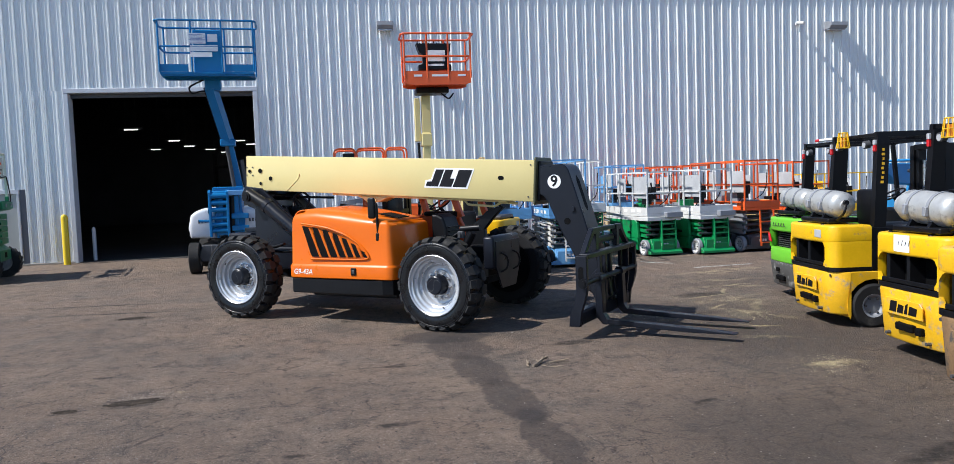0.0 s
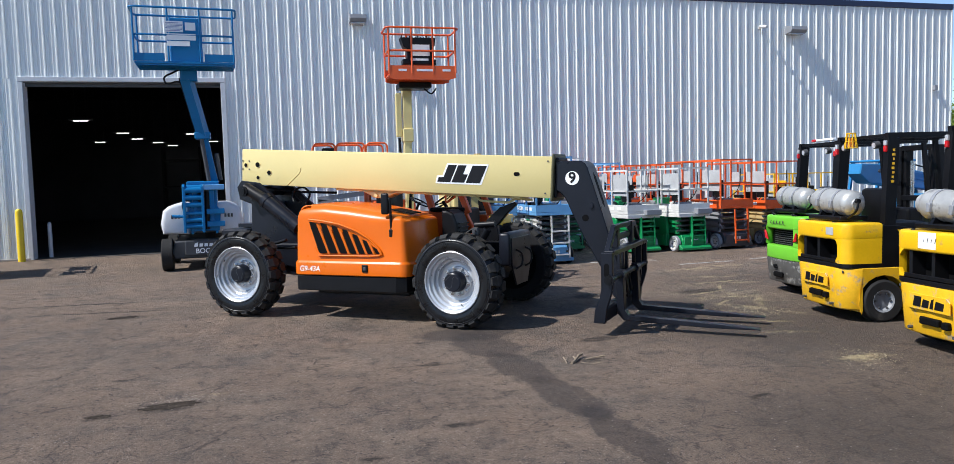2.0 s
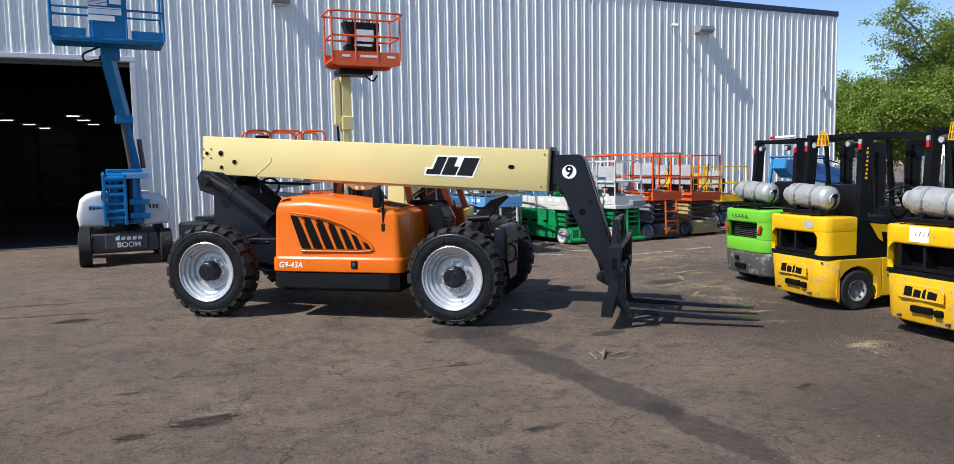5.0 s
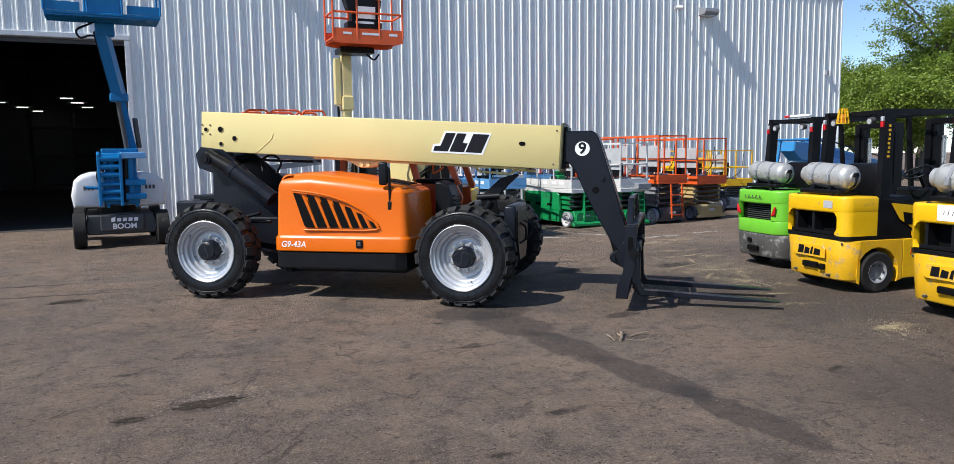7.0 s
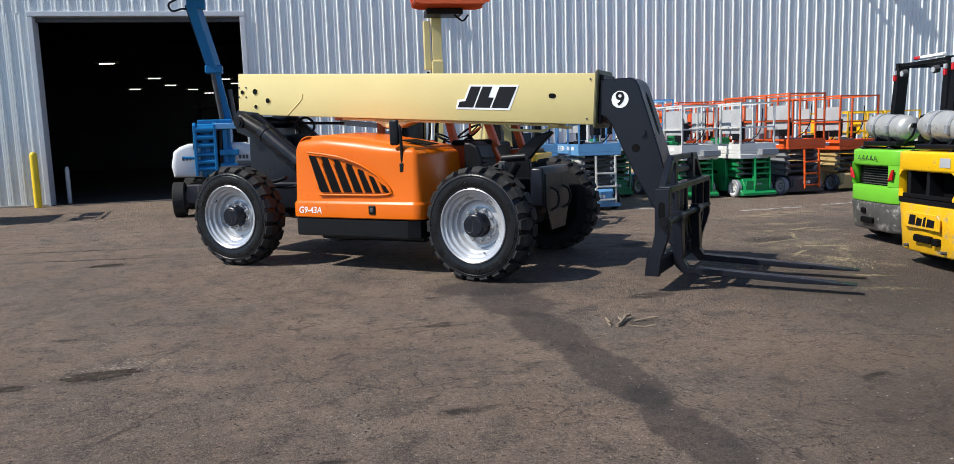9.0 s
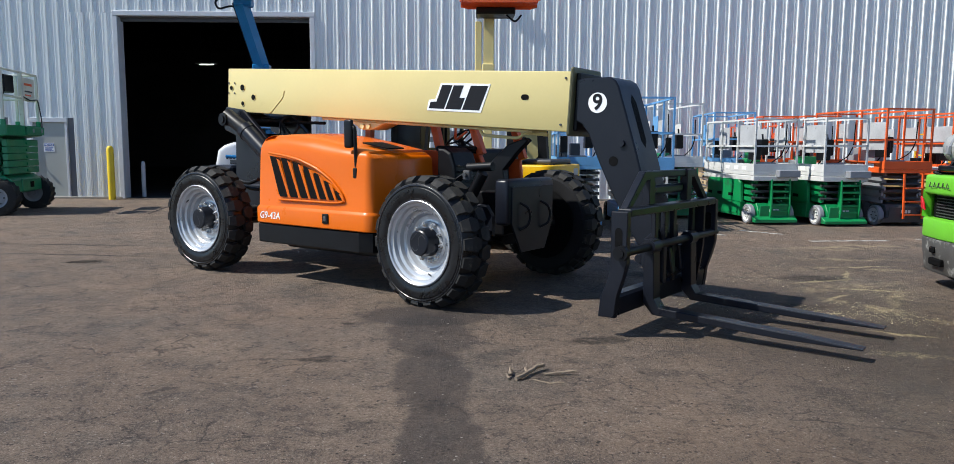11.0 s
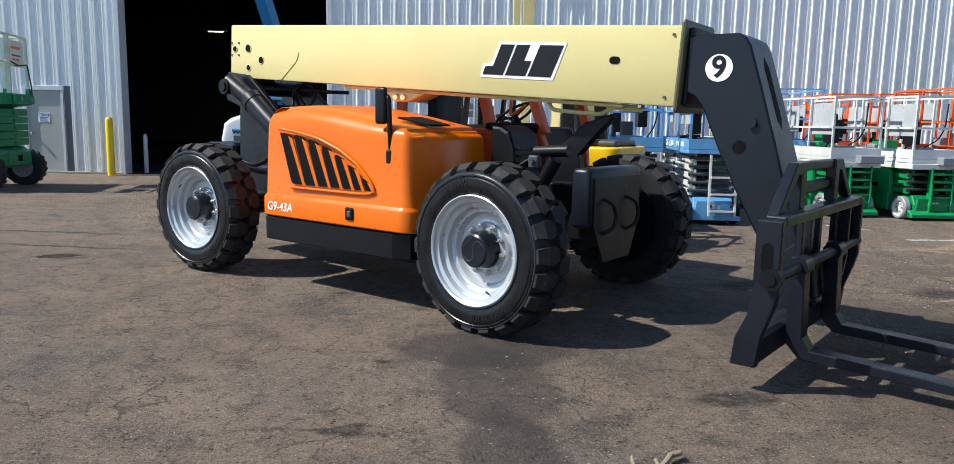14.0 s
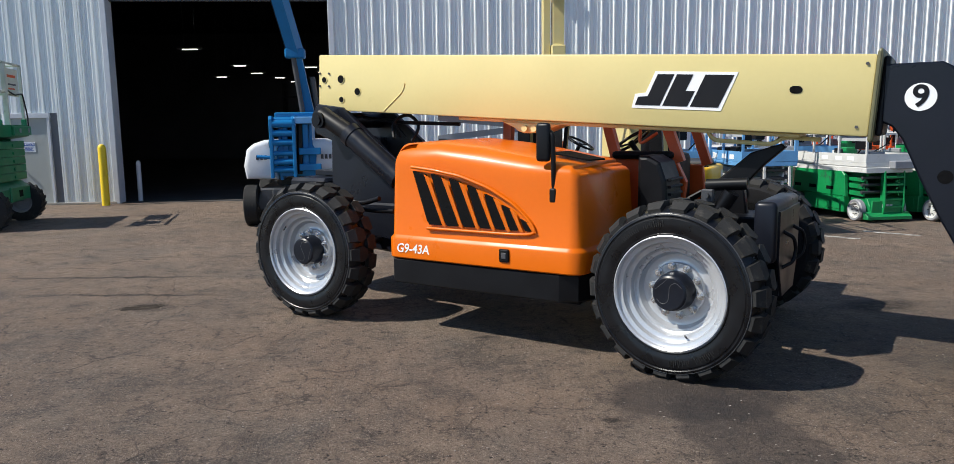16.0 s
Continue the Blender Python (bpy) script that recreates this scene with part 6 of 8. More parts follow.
    bar(bm, (0.10, 0.15, 3.02), (-0.16, -0.45, 4.20), 0.20, 0.22)
    part("upper_boom", bm, M_BLUE, t, "blue upper boom section")
    bm = B()
    bar(bm, (-0.02, 0.12, 3.10), (-0.27, -0.45, 4.20), 0.06, 0.12)
    tube(bm, [(-0.30, -0.55, 4.35), (-0.62, -0.62, 4.18), (-0.55, -0.6, 4.02), (-0.36, -0.5, 4.12), (-0.2, -0.4, 4.1)], 0.02, 7, turn=0.1)
    part("cable_carrier", bm, M_BLACK, t)
    bm = B()
    box(bm, -0.28, 0.06, -0.55, -0.30, 4.12, 4.36, 0.02)
    part("basket_mount", bm, M_BLUE, t)
    bk = basket(t, -0.13, -0.80, 4.38, 1.92, 0.76, 1.12, M_BLUE, "blue tubular work basket")
    bm = B()
    box(bm, -0.42, 0.16, -1.02, -0.86, 4.44, 5.35, 0.02)
    part("control_console", bm, M_BLUE, bk)
    for xa, za, w_, h_ in ((-0.50, 5.02, 0.36, 0.22), (-0.46, 4.86, 0.56, 0.13), (-0.10, 5.06, 0.20, 0.16), (-0.46, 4.74, 0.44, 0.10)):
        part("placard", box(B(), xa, xa + w_, -1.20, -1.195, za, za + h_), M_DECALW, bk, "white instruction placard")
    bm = B()
    for i in range(7):
        box(bm, -0.47 + 0.02 * (i % 2), -0.2 + 0.05 * (i % 3), -1.2035, -1.2005, 5.045 + 0.026 * i, 5.053 + 0.026 * i)
    part("text_bars", bm, M_SIGNBLUE, bk)
    return t


articulated_boom()


# boom lift with red-orange basket and cream mast
def mast_boom():
    t = thing("boom_lift", "cream mast boom lift with a red-orange raised basket", "boom lift", pose(1.65, 17.3, 0) @ Matrix.Diagonal((1, 1, 0.945, 1)))
    bm = B()
    prism(bm, [(-1.0, 0.30), (-1.05, 0.60), (-0.9, 0.75), (0.9, 0.75), (1.05, 0.60), (1.0, 0.30)], 'y', 0.2, 1.9, 0.03)
    part("chassis", bm, M_CREAM, t)
    for s in (-1, 1):
        for y in (0.35, 1.75):
            w = small_wheel(t, 0.36, 0.24, M_RUBBER, M_CREAM, 0.5)
            w.matrix_basis = pose(s * 1.08, y, 0.36, 0, 0, 0 if s < 0 else 180)
    bm = B()
    prism(bm, [(0.36, 0.62), (0.38, 2.02), (0.46, 2.10), (0.94, 2.10), (1.0, 2.0), (1.0, 0.80), (0.92, 0.62)], 'y', -3.45, -2.0, 0.04, 2)
    part("counterweight", bm, M_CREAM, t, "tall cream counterweight block")
    # lifting hole as a disc with the shade in its colour
    bm = B()
    cyl(bm, (0.82, -3.462, 1.30), (0.82, -3.44, 1.30), 0.07, seg=20)
    part("lifting_hole", bm, M_DARK, t)
    bm = B()
    prism(bm, [(-3.40, 0.40), (-3.40, 0.62), (-2.0, 0.70), (0.30, 0.76), (1.5, 0.76), (1.5, 0.40)], 'x', 0.34, 0.96, 0.02)
    part("turntable_frame", bm, M_CREAM, t)
    for s in (-1, 1):
        w = small_wheel(t, 0.36, 0.24, M_RUBBER, M_CREAM, 0.5)
        w.matrix_basis = pose(0.65 + s * 0.42, -2.6, 0.36, 0, 0, 0 if s < 0 else 180)
    bm = B()
    box(bm, -0.75, 0.28, 0.4, 1.5, 0.76, 1.50, 0.05, 2)
    part("engine_cover", bm, M_LIFTORANGE, t)
    bm = B()
    box(bm, 0.02, 0.20, 0.2, 0.45, 0.76, 3.30, 0.012)
    part("mast_lower", bm, M_CREAM, t)
    bm = B()
    box(bm, -0.01, 0.24, 0.14, 0.50, 2.95, 3.28, 0.02)
    part("mast_collar", bm, M_CREAM, t)
    bm = B()
    box(bm, 0.02, 0.23, 0.22, 0.44, 3.285, 4.25, 0.012)
    part("mast_upper", bm, M_CREAM, t)
    bm = B()
    box(bm, -0.15, -0.02, 0.22, 0.40, 3.08, 4.16, 0.012)
    part("side_tube", bm, M_CREAM, t)
    bm = B()
    tube(bm, [(-0.08, 0.3, 3.05), (-0.06, 0.3, 2.5), (-0.10, 0.35, 1.5), (-0.2, 0.6, 1.2)], 0.03, 8, turn=0.2)
    part("cable_carrier", bm, M_BLACK, t, "", 60)
    bm = B()
    box(bm, -0.14, 0.62, -0.30, 0.25, 4.22, 4.36, 0.02)
    tube(bm, [(0.45, -0.2, 4.22), (0.62, -0.25, 4.06), (0.74, -0.2, 4.22)], 0.02, 7, turn=0.08)
    part("basket_mount", bm, M_BLACK, t)
    bk = basket(t, 0.30, -0.62, 4.42, 1.48, 0.74, 1.08, M_LIFTORANGE, "red-orange tubular work basket", 0.024)
    for y in (-0.995, -0.245):
        bm = B()
        prism(bm, [(-0.44, 4.36), (-0.44, 4.64), (1.04, 4.64), (1.04, 4.36), (0.9, 4.32), (-0.3, 4.32)], 'y', y - 0.006, y + 0.006)
        part("kick_panel", bm, M_LIFTORANGE, bk)
    bm = B()
    prism(bm, [(-0.16, 5.30), (-0.10, 5.10), (-0.02, 5.04), (-0.02, 4.82), (-0.12, 4.80), (-0.12, 4.68), (0.62, 4.68), (0.62, 4.80), (0.54, 4.82), (0.54, 5.04), (0.60, 5.12), (0.62, 5.30)], 'y', -0.90, -0.62, 0.01)
    for i in range(12):
        cyl(bm, (-0.12 + 0.062 * i, -0.76, 5.30), (-0.12 + 0.062 * i, -0.76, 5.34 + 0.03 * (i % 3 == 0)), 0.014, seg=6)
    part("control_console", bm, M_BLACK, bk, "black control console with switches")
    for xa, xb, y, za, zb in ((0.08, 0.48, -0.905, 4.88, 5.14), (0.05, 0.45, -0.905, 4.77, 4.82), (-0.24, -0.06, -1.005, 4.51, 4.56), (0.16, 0.54, -1.005, 4.51, 4.56), (0.74, 0.92, -1.005, 4.51, 4.56)):
        part("placard", box(B(), xa, xb, y, y + 0.0035, za, zb), M_DECALW, bk, "white instruction placard")
    return t


mast_boom()


# big green scissor lift by the side door
def rough_terrain_lift():
    t = thing("rough_terrain_scissor_lift", "large dark green scissor lift with cream rails near the side door", "scissor lift", pose(-7.77, 17.49, 0, 0, 0, 10))
    L, W = 3.6, 1.9
    XE, DZ0, DZ1, RT = -0.14, 1.56, 1.83, 2.95
    bm = B()
    prism(bm, [(-L, 0.42), (-L, 0.70), (-L + 0.2, 0.80), (-0.3, 0.80), (-0.16, 0.68), (-0.16, 0.45), (-0.5, 0.36), (-L + 0.4, 0.36)], 'y', 0.15, W - 0.15, 0.03)
    part("chassis", bm, M_DKGREEN, t)
    bm = B()
    box(bm, -2.5, -1.1, -0.05, 0.16, 0.40, 0.78, 0.03)
    part("engine_tray", bm, M_DKGREEN, t)
    bm = B()
    box(bm, -1.05, -0.78, 0.02, 0.14, 0.50, 0.76, 0.02)
    part("battery_door", bm, M_DKGREEN, t)
    bm = B()
    box(bm, -0.17, -0.13, 0.62, 1.30, 0.44, 0.72, 0.02)
    part("end_cover", bm, M_DKGREEN, t)
    # dark plate on the cover paints the shaded opening
    bm = B()
    box(bm, -0.132, -0.122, 1.02, 1.20, 0.52, 0.64)
    part("end_cover_opening", bm, M_DARK, t)
    w = None
    for x in (-0.35, -L + 0.45):
        for y in (0.02, W - 0.02):
            if w is None:
                w = small_wheel(t, 0.36, 0.30, M_RUBBER, M_GREY, 0.55)
                w.matrix_basis = pose(x, y, 0.36, 0, 0, 90)
            else:
                again(w, t, pose(x, y, 0.36, 0, 0, 90 if y < 0.5 else -90))
    lug = None
    for y in (0.02, W - 0.02):
        for k in range(18):
            turn_ = pose(-0.35, y, 0.36, 0, 20 * k, 0)
            if lug is None:
                bm = B()
                prism(bm, [(-0.13, -0.03), (0.0, 0.0), (0.13, 0.06), (0.13, 0.11), (0.0, 0.05), (-0.13, 0.02)], 'x', 0.350, 0.372)
                lug = part("tread_bar", bm, M_RUBBER, t)
                lug.matrix_basis = turn_
            else:
                again(lug, t, turn_)
    for k in range(5):
        za, zb = 0.83 + 0.145 * k, 0.93 + 0.145 * k
        for y in (0.22, 0.34, W - 0.34, W - 0.22):
            bm = B()
            a, b = (za, zb) if (k + int(y * 10)) % 2 else (zb, za)
            bar(bm, (-L + 0.2, y, a), (-0.36, y, b), 0.06, 0.125)
            part("scissor_arm", bm, M_DKGREEN, t)
        bm = B()
        box(bm, -0.30, -0.20, 0.14, W - 0.14, za - 0.01, zb + 0.025, 0.008)
        beam = part("end_beam", bm, M_DKGREEN, t)
        bm = B()
        cyl(bm, (-0.201, W * 0.58, (za + zb) / 2), (-0.175, W * 0.58, (za + zb) / 2), 0.03, seg=12)
        part("beam_pin", bm, M_DKGREEN, beam, "", 40)
        bm = B()
        cyl(bm, (-0.42, 0.12, (za + zb) / 2), (-0.42, W - 0.12, (za + zb) / 2), 0.04, seg=10)
        pin = part("cross_pin", bm, M_BLACK, t, "", 40)
        again(pin, t, pose(-L / 2 + 0.25, 0, 0))
        again(pin, t, pose(-L + 0.7, 0, 0))
    bm = B()
    prism(bm, [(-L - 0.1, DZ0), (-L - 0.1, DZ1), (XE, DZ1), (XE, DZ0 + 0.06), (-0.5, DZ0), (-L + 0.1, DZ0)], 'y', 0.0, W, 0.02)
    part("platform_deck", bm, M_DKGREEN, t, "green platform with a folded edge")
    bm = B()
    box(bm, XE, XE + 0.05, 0.95, W - 0.02, DZ0 + 0.08, DZ1 - 0.02, 0.01)
    part("extension_end", bm, M_DKGREEN, t)
    for y in (1.25, 1.72):
        bm = B()
        cyl(bm, (XE + 0.045, y, DZ0 + 0.17), (XE + 0.062, y, DZ0 + 0.17), 0.045, seg=16)
        part("end_bolt", bm, M_GREY, t, "", 40)
    for x, mt in ((-2.15, M_YELLOW), (-1.62, M_DECALW), (-1.02, M_YELLOW)):
        bm = B()
        box(bm, x, x + 0.24, -0.005, -0.001, DZ0 + 0.07, DZ0 + 0.19)
        part("label_plate", bm, mt, t)
    for x in (-1.62, -1.08):
        bm = B()
        bar(bm, (x, -0.12, 0.36), (x + 0.01, -0.06, 1.40), 0.07, 0.045)
        part("ladder_stile", bm, M_WHITE, t)
    for z in (0.42, 0.74, 1.07, 1.37):
        bm = B()
        box(bm, -1.59, -1.10, -0.13, -0.06, z, z + 0.045)
        part("ladder_step", bm, M_WHITE, t)
    for x in (-L, -2.7, -1.95, -1.35, -0.62, XE - 0.06):
        for y in (0.03, W - 0.03):
            bm = B()
            bar(bm, (x, y, DZ1), (x, y, RT - 0.02), 0.055, 0.045)
            part("rail_post", bm, M_RAILCREAM, t)
            bm = B()
            box(bm, x - 0.04, x + 0.04, y - 0.035, y + 0.035, DZ1 - 0.02, DZ1 + 0.11, 0.004)
            part("post_socket", bm, M_DKGREEN, t)
    for z in (RT, 2.42):
        for y in (0.03, W - 0.03):
            bm = B()
            tube(bm, [(-L, y, z), (-1.9, y, z), (-1.0, y, z), (XE - 0.06, y, z)], 0.024, 8)
            part("guard_rail", bm, M_RAILCREAM, t, "", 60)
        for x in (-L, XE - 0.06):
            bm = B()
            cyl(bm, (x, 0.03, z), (x, W - 0.03, z), 0.024, seg=8)
            part("guard_rail", bm, M_RAILCREAM, t, "", 60)
    bm = B()
    bar(bm, (XE - 0.06, 1.0, DZ1), (XE - 0.06, 1.0, RT + 0.02), 0.07, 0.07)
    part("rail_post", bm, M_RAILCREAM, t)
    for x, y in ((-1.05, 0.30), (-0.62, 0.45), (-1.9, 0.35)):
        bm = B()
        tube(bm, [(x - 0.42, y, DZ1), (x - 0.42, y, RT + 0.14), (x, y, RT + 0.14), (x, y, DZ1)], 0.024, 8, turn=0.14)
        tube(bm, [(x - 0.42, y, 2.36), (x, y, 2.36)], 0.018, 8)
        part("hoop_rail", bm, M_RAILCREAM, t, "", 60)
    bm = B()
    box(bm, XE - 0.09, XE - 0.08, 1.06, W - 0.10, 2.36, 2.86)
    part("notice_panel", bm, M_RAILCREAM, t, "cream notice panel")
    for y, z, w_, h_, mt in ((1.10, 2.45, 0.07, 0.28, M_DECALB), (1.24, 2.70, 0.42, 0.05, M_LIFTORANGE), (1.26, 2.56, 0.40, 0.03, M_DKGREY), (1.26, 2.48, 0.34, 0.03, M_LIFTORANGE)):
        bm = B()
        box(bm, XE - 0.08, XE - 0.076, y, y + w_, z, z + h_)
        part("text_bar", bm, mt, t)
    bm = B()
    box(bm, XE - 0.30, XE - 0.10, 0.30, 0.78, 2.50, 2.86, 0.02)
    part("control_box", bm, M_BLACK, t, "black platform control box")
    bm = B()
    box(bm, XE - 0.26, XE - 0.12, 0.10, 0.34, 2.42, 2.66, 0.02)
    part("control_box", bm, M_BLACK, t)
    bm = B()
    tube(bm, [(XE - 0.04, 1.0, 2.46), (XE - 0.03, 1.4, 2.38), (XE - 0.03, 1.82, 2.42), (XE + 0.02, 1.84, 2.0), (XE + 0.02, 1.84, DZ1 - 0.1)], 0.014, 6, turn=0.06)
    part("cable", bm, M_BLACK, t, "", 60)
    bm = B()
    bar(bm, (-1.72, -0.02, 2.86), (-1.52, 0.02, 2.35), 0.03, 0.03)
    part("gate_strap", bm, M_BLACK, t)
    return t


rough_terrain_lift()

# forklifts: rear end at x = 0 facing -x, near side towards -y, ground at z = 0
def gas_tank(t, z, y):
    bm = B()
    prof = [(0.0, -0.42), (0.06, -0.42), (0.065, -0.395), (0.12, -0.375), (0.152, -0.33), (0.156, -0.28), (0.156, 0.26), (0.15, 0.31), (0.12, 0.35), (0.10, 0.365), (0.10, 0.42), (0.094, 0.42), (0.09, 0.37), (0.0, 0.365)]
    lathe(bm, prof, 32)
    tk = part("gas_tank", bm, M_GAS, t, "worn aluminium gas tank", 35)
    tk.matrix_basis = pose(0.27, y, z, 3)
    for yy in (-0.15, 0.14):
        bm = B()
        lathe(bm, [(0.158, yy - 0.02), (0.163, yy - 0.02), (0.163, yy + 0.02), (0.158, yy + 0.02)], 32, closed=True)
        box(bm, -0.19, -0.155, yy - 0.025, yy + 0.025, -0.06, 0.03, 0.005)
        part("tank_strap", bm, M_GREY, tk, "", 40)
    bm = B()
    cyl(bm, (-0.02, -0.43, 0.04), (-0.02, -0.47, 0.04), 0.03, seg=10)
    tube(bm, [(-0.02, -0.46, 0.03), (-0.06, -0.5, -0.08), (-0.08, -0.3, -0.2), (0.0, 0.0, -0.22), (0.1, 0.2, -0.2)], 0.014, 6, turn=0.08)
    part("valve_hose", bm, M_BLACK, tk, "", 60)
    bm = B()
    box(bm, 0.10, 0.46, y - 0.34, y + 0.34, z - 0.22, z - 0.165, 0.01)
    for yy in (-0.15, 0.14):
        prism(bm, [(0.12, z - 0.17), (0.16, z - 0.10), (0.40, z - 0.10), (0.44, z - 0.17)], 'y', y + yy - 0.02, y + yy + 0.02)
    part("tank_cradle", bm, M_BLACK, t)
    return tk


def rounded(x0, x1, w, r, k=6, bulge=0.0):
    """Top view of a body with a rounded rear end at x0."""
    pts = [(x1, -w / 2)]
    for i in range(k + 1):
        a = radians(270 - 90 * i / k)
        pts.append((x0 + r + r * math.cos(a), -w / 2 + r + r * math.sin(a)))
    if bulge:
        pts.append((x0 - bulge, 0.0))
    for i in range(k + 1):
        a = radians(180 - 90 * i / k)
        pts.append((x0 + r + r * math.cos(a), w / 2 - r + r * math.sin(a)))
    pts.append((x1, w / 2))
    return pts


def forklift(m, label, upper, lower, style="yellow", paper=False, W=1.12, tank=True):
    t = thing("forklift", label, "forklift", m, "row of parked forklifts")
    # counterweight: rounded rear block and side cheeks arched over the wheels
    zt = 0.64 if style == "yellow" else 0.50
    bm = B()
    prism(bm, rounded(0.0, 0.24, W, 0.23, 9, 0.02), 'z', 0.15, zt, 0.02, 2)
    for v in bm.verts:
        f = max(0.0, (0.30 - v.co.z) / 0.15)
        if v.co.x < 0.2:
            v.co.x += 0.045 * f
        v.co.y *= 1 - 0.03 * f
    cwt = part("counterweight", bm, lower, t, "", 40)
    k = 12
    arch_pts = [(0.50 + 0.30 * math.cos(radians(205 - 230 * i / k)), 0.25 + 0.30 * math.sin(radians(205 - 230 * i / k))) for i in range(k + 1)]
    for s in (-1, 1):
        bm = B()
        ya, yb = sorted((s * (W / 2 - 0.003), s * (W / 2 - 0.22)))
        prism(bm, [(0.235, zt), (0.235, 0.15)] + arch_pts + [(0.86, 0.15), (0.86, 0.64), (0.55, 0.64 if style == "yellow" else 0.60)], 'y', ya, yb, 0.006)
        part("wheel_cheek", bm, lower if style == "yellow" else M_CWT, cwt)
    bm = B()
    box(bm, 0.252, 0.98, -W / 2 + 0.225, W / 2 - 0.225, 0.20, 0.63)
    part("core", bm, M_BLACK, cwt)

    def shell(x0, x1, w, r, z0, z1, gaps, th, name, mt):
        """Two curved side walls that leave a window of the given half width in the rear."""
        for s, gap in ((-1, gaps[0]), (1, gaps[1])):
            P = [(x1, w / 2)]
            for i in range(9):
                a = radians(90 + 90 * i / 8)
                P.append((x0 + r + r * math.cos(a), w / 2 - r + r * math.sin(a)))
            P = [q for q in P if q[1] > gap + 0.01]
            P.append((x0, gap))
            I = [(x + (th if i > 4 else th * i / 5), max(y - th * (1 if i < 7 else 0), gap + 0.0005 * (len(P) - 1 - i))) for i, (x, y) in enumerate(P)]
            poly = [(x, s * y) for x, y in P + I[::-1]]
            bm = B()
            prism(bm, poly, 'z', z0, z1)
            part(name, bm, mt, t, "", 40)

    def grime(y0, y1, z0, z1, x, mt, name):
        bm = B()
        box(bm, x - 0.003, x, y0, y1, z0, z1)
        part(name, bm, mt, t)

    if style == "yellow":
        # pockets not hollowed: dark blocks carry their shade as colour
        bm = B()
        box(bm, -0.030, 0.04, -0.13, 0.12, 0.27, 0.34, 0.01)
        box(bm, -0.028, 0.04, -0.24, -0.16, 0.26, 0.33, 0.01)
        part("tow_pocket", bm, M_DARK, cwt)
        bm = B()
        prism(bm, [(-0.27, 0.405), (0.25, 0.405), (0.29, 0.44), (0.27, 0.56), (-0.23, 0.56), (-0.27, 0.52)], 'x', -0.026, -0.010, 0.004)
        pl = part("logo_panel", bm, lower, cwt)
        bm = B()
        for i, (ya, yb) in enumerate(((0.20, 0.10), (0.085, 0.0), (-0.02, -0.06), (-0.08, -0.19))):
            prism(bm, [(ya, 0.435), (yb, 0.435), (yb - 0.012, 0.505 + (0.03 if i in (0, 2) else 0)), (ya - 0.02, 0.515 + (0.02 if i == 0 else 0))], 'x', -0.0305, -0.0265)
        part("logo", bm, M_DECALB, pl, "black logo shapes")
        bm = B()
        prism(bm, rounded(0.012, 0.84, W - 0.03, 0.14, 6, 0.01), 'z', 0.642, 0.69, 0.004)
        part("belt", bm, M_BLACK, t)
        bm = B()
        prism(bm, rounded(0.20, 0.95, W - 0.20, 0.12), 'z', 0.692, 1.02)
        part("radiator_opening", bm, M_DARK, t, "dark radiator opening")
        shell(0.012, 0.48, W - 0.03, 0.14, 0.692, 1.0, (0.41, 0.45), 0.05, "hood_side", upper)
        bm = B()
        prism(bm, rounded(0.010, 0.48, W - 0.025, 0.14, 7, 0.015), 'z', 0.965, 1.165, 0.028, 3)
        part("hood_top", bm, upper, t, "", 40)
        for y in (0.06, 0.36):
            bm = B()
            prism(bm, [(0.05, y - 0.05), (0.03, y - 0.03), (0.20, y + 0.05), (0.20, y - 0.05)], 'z', 0.692, 0.984, 0.006)
            part("inner_rib", bm, M_BLACK, t)
        for ya, sy in ((-0.41, 1), (0.45, -1)):
            for za, sz in ((0.70, 1), (0.986, -1)):
                bm = B()
                prism(bm, [(ya, za), (ya + sy * 0.09, za), (ya + sy * 0.035, za + sz * 0.03), (ya, za + sz * 0.08)], 'x', 0.014, 0.05)
                part("window_corner", bm, upper, t)
        bm = B()
        prism(bm, [(-0.375, 0.70), (-0.375, 0.74), (0.375, 0.74), (0.375, 0.70)], 'x', 0.006, 0.03, 0.004)
        part("window_sill_bar", bm, M_BLACK, t)
        for i, (y, z) in enumerate(((-0.47, 0.60), (0.47, 0.60), (-0.30, 0.205), (0.28, 0.205))):
            bm = B()
            cyl(bm, (-0.012 + (0.06 if abs(y) > 0.4 else 0), y, z), (0.04, y, z), 0.016, seg=8)
            part("bolt", bm, M_DKGREY, cwt)
        if not paper:
            grime(-0.34, -0.14, 1.02, 1.11, 0.005, M_NOTICE, "faded_label")
        else:
            grime(-0.06, 0.17, 1.0, 1.16, -0.004, M_DECALW, "paper_note")
            bm = B()
            for i in range(4):
                bar(bm, (-0.0085, 0.10 - 0.05 * i, 1.06), (-0.0085, 0.085 - 0.05 * i, 1.10 + 0.01 * (i % 2)), 0.006, 0.002)
            part("written_strokes", bm, M_DECALB, t)
    else:
        bm = B()
        prism(bm, rounded(0.005, 0.99, W - 0.01, 0.22, 7, 0.02), 'z', 0.502, 0.70, 0.02, 2)
        part("lower_band", bm, upper, t, "", 40)
        bm = B()
        prism(bm, rounded(0.10, 0.95, W - 0.16, 0.14), 'z', 0.702, 1.0)
        part("radiator_opening", bm, M_DARK, t, "dark mesh radiator grille")
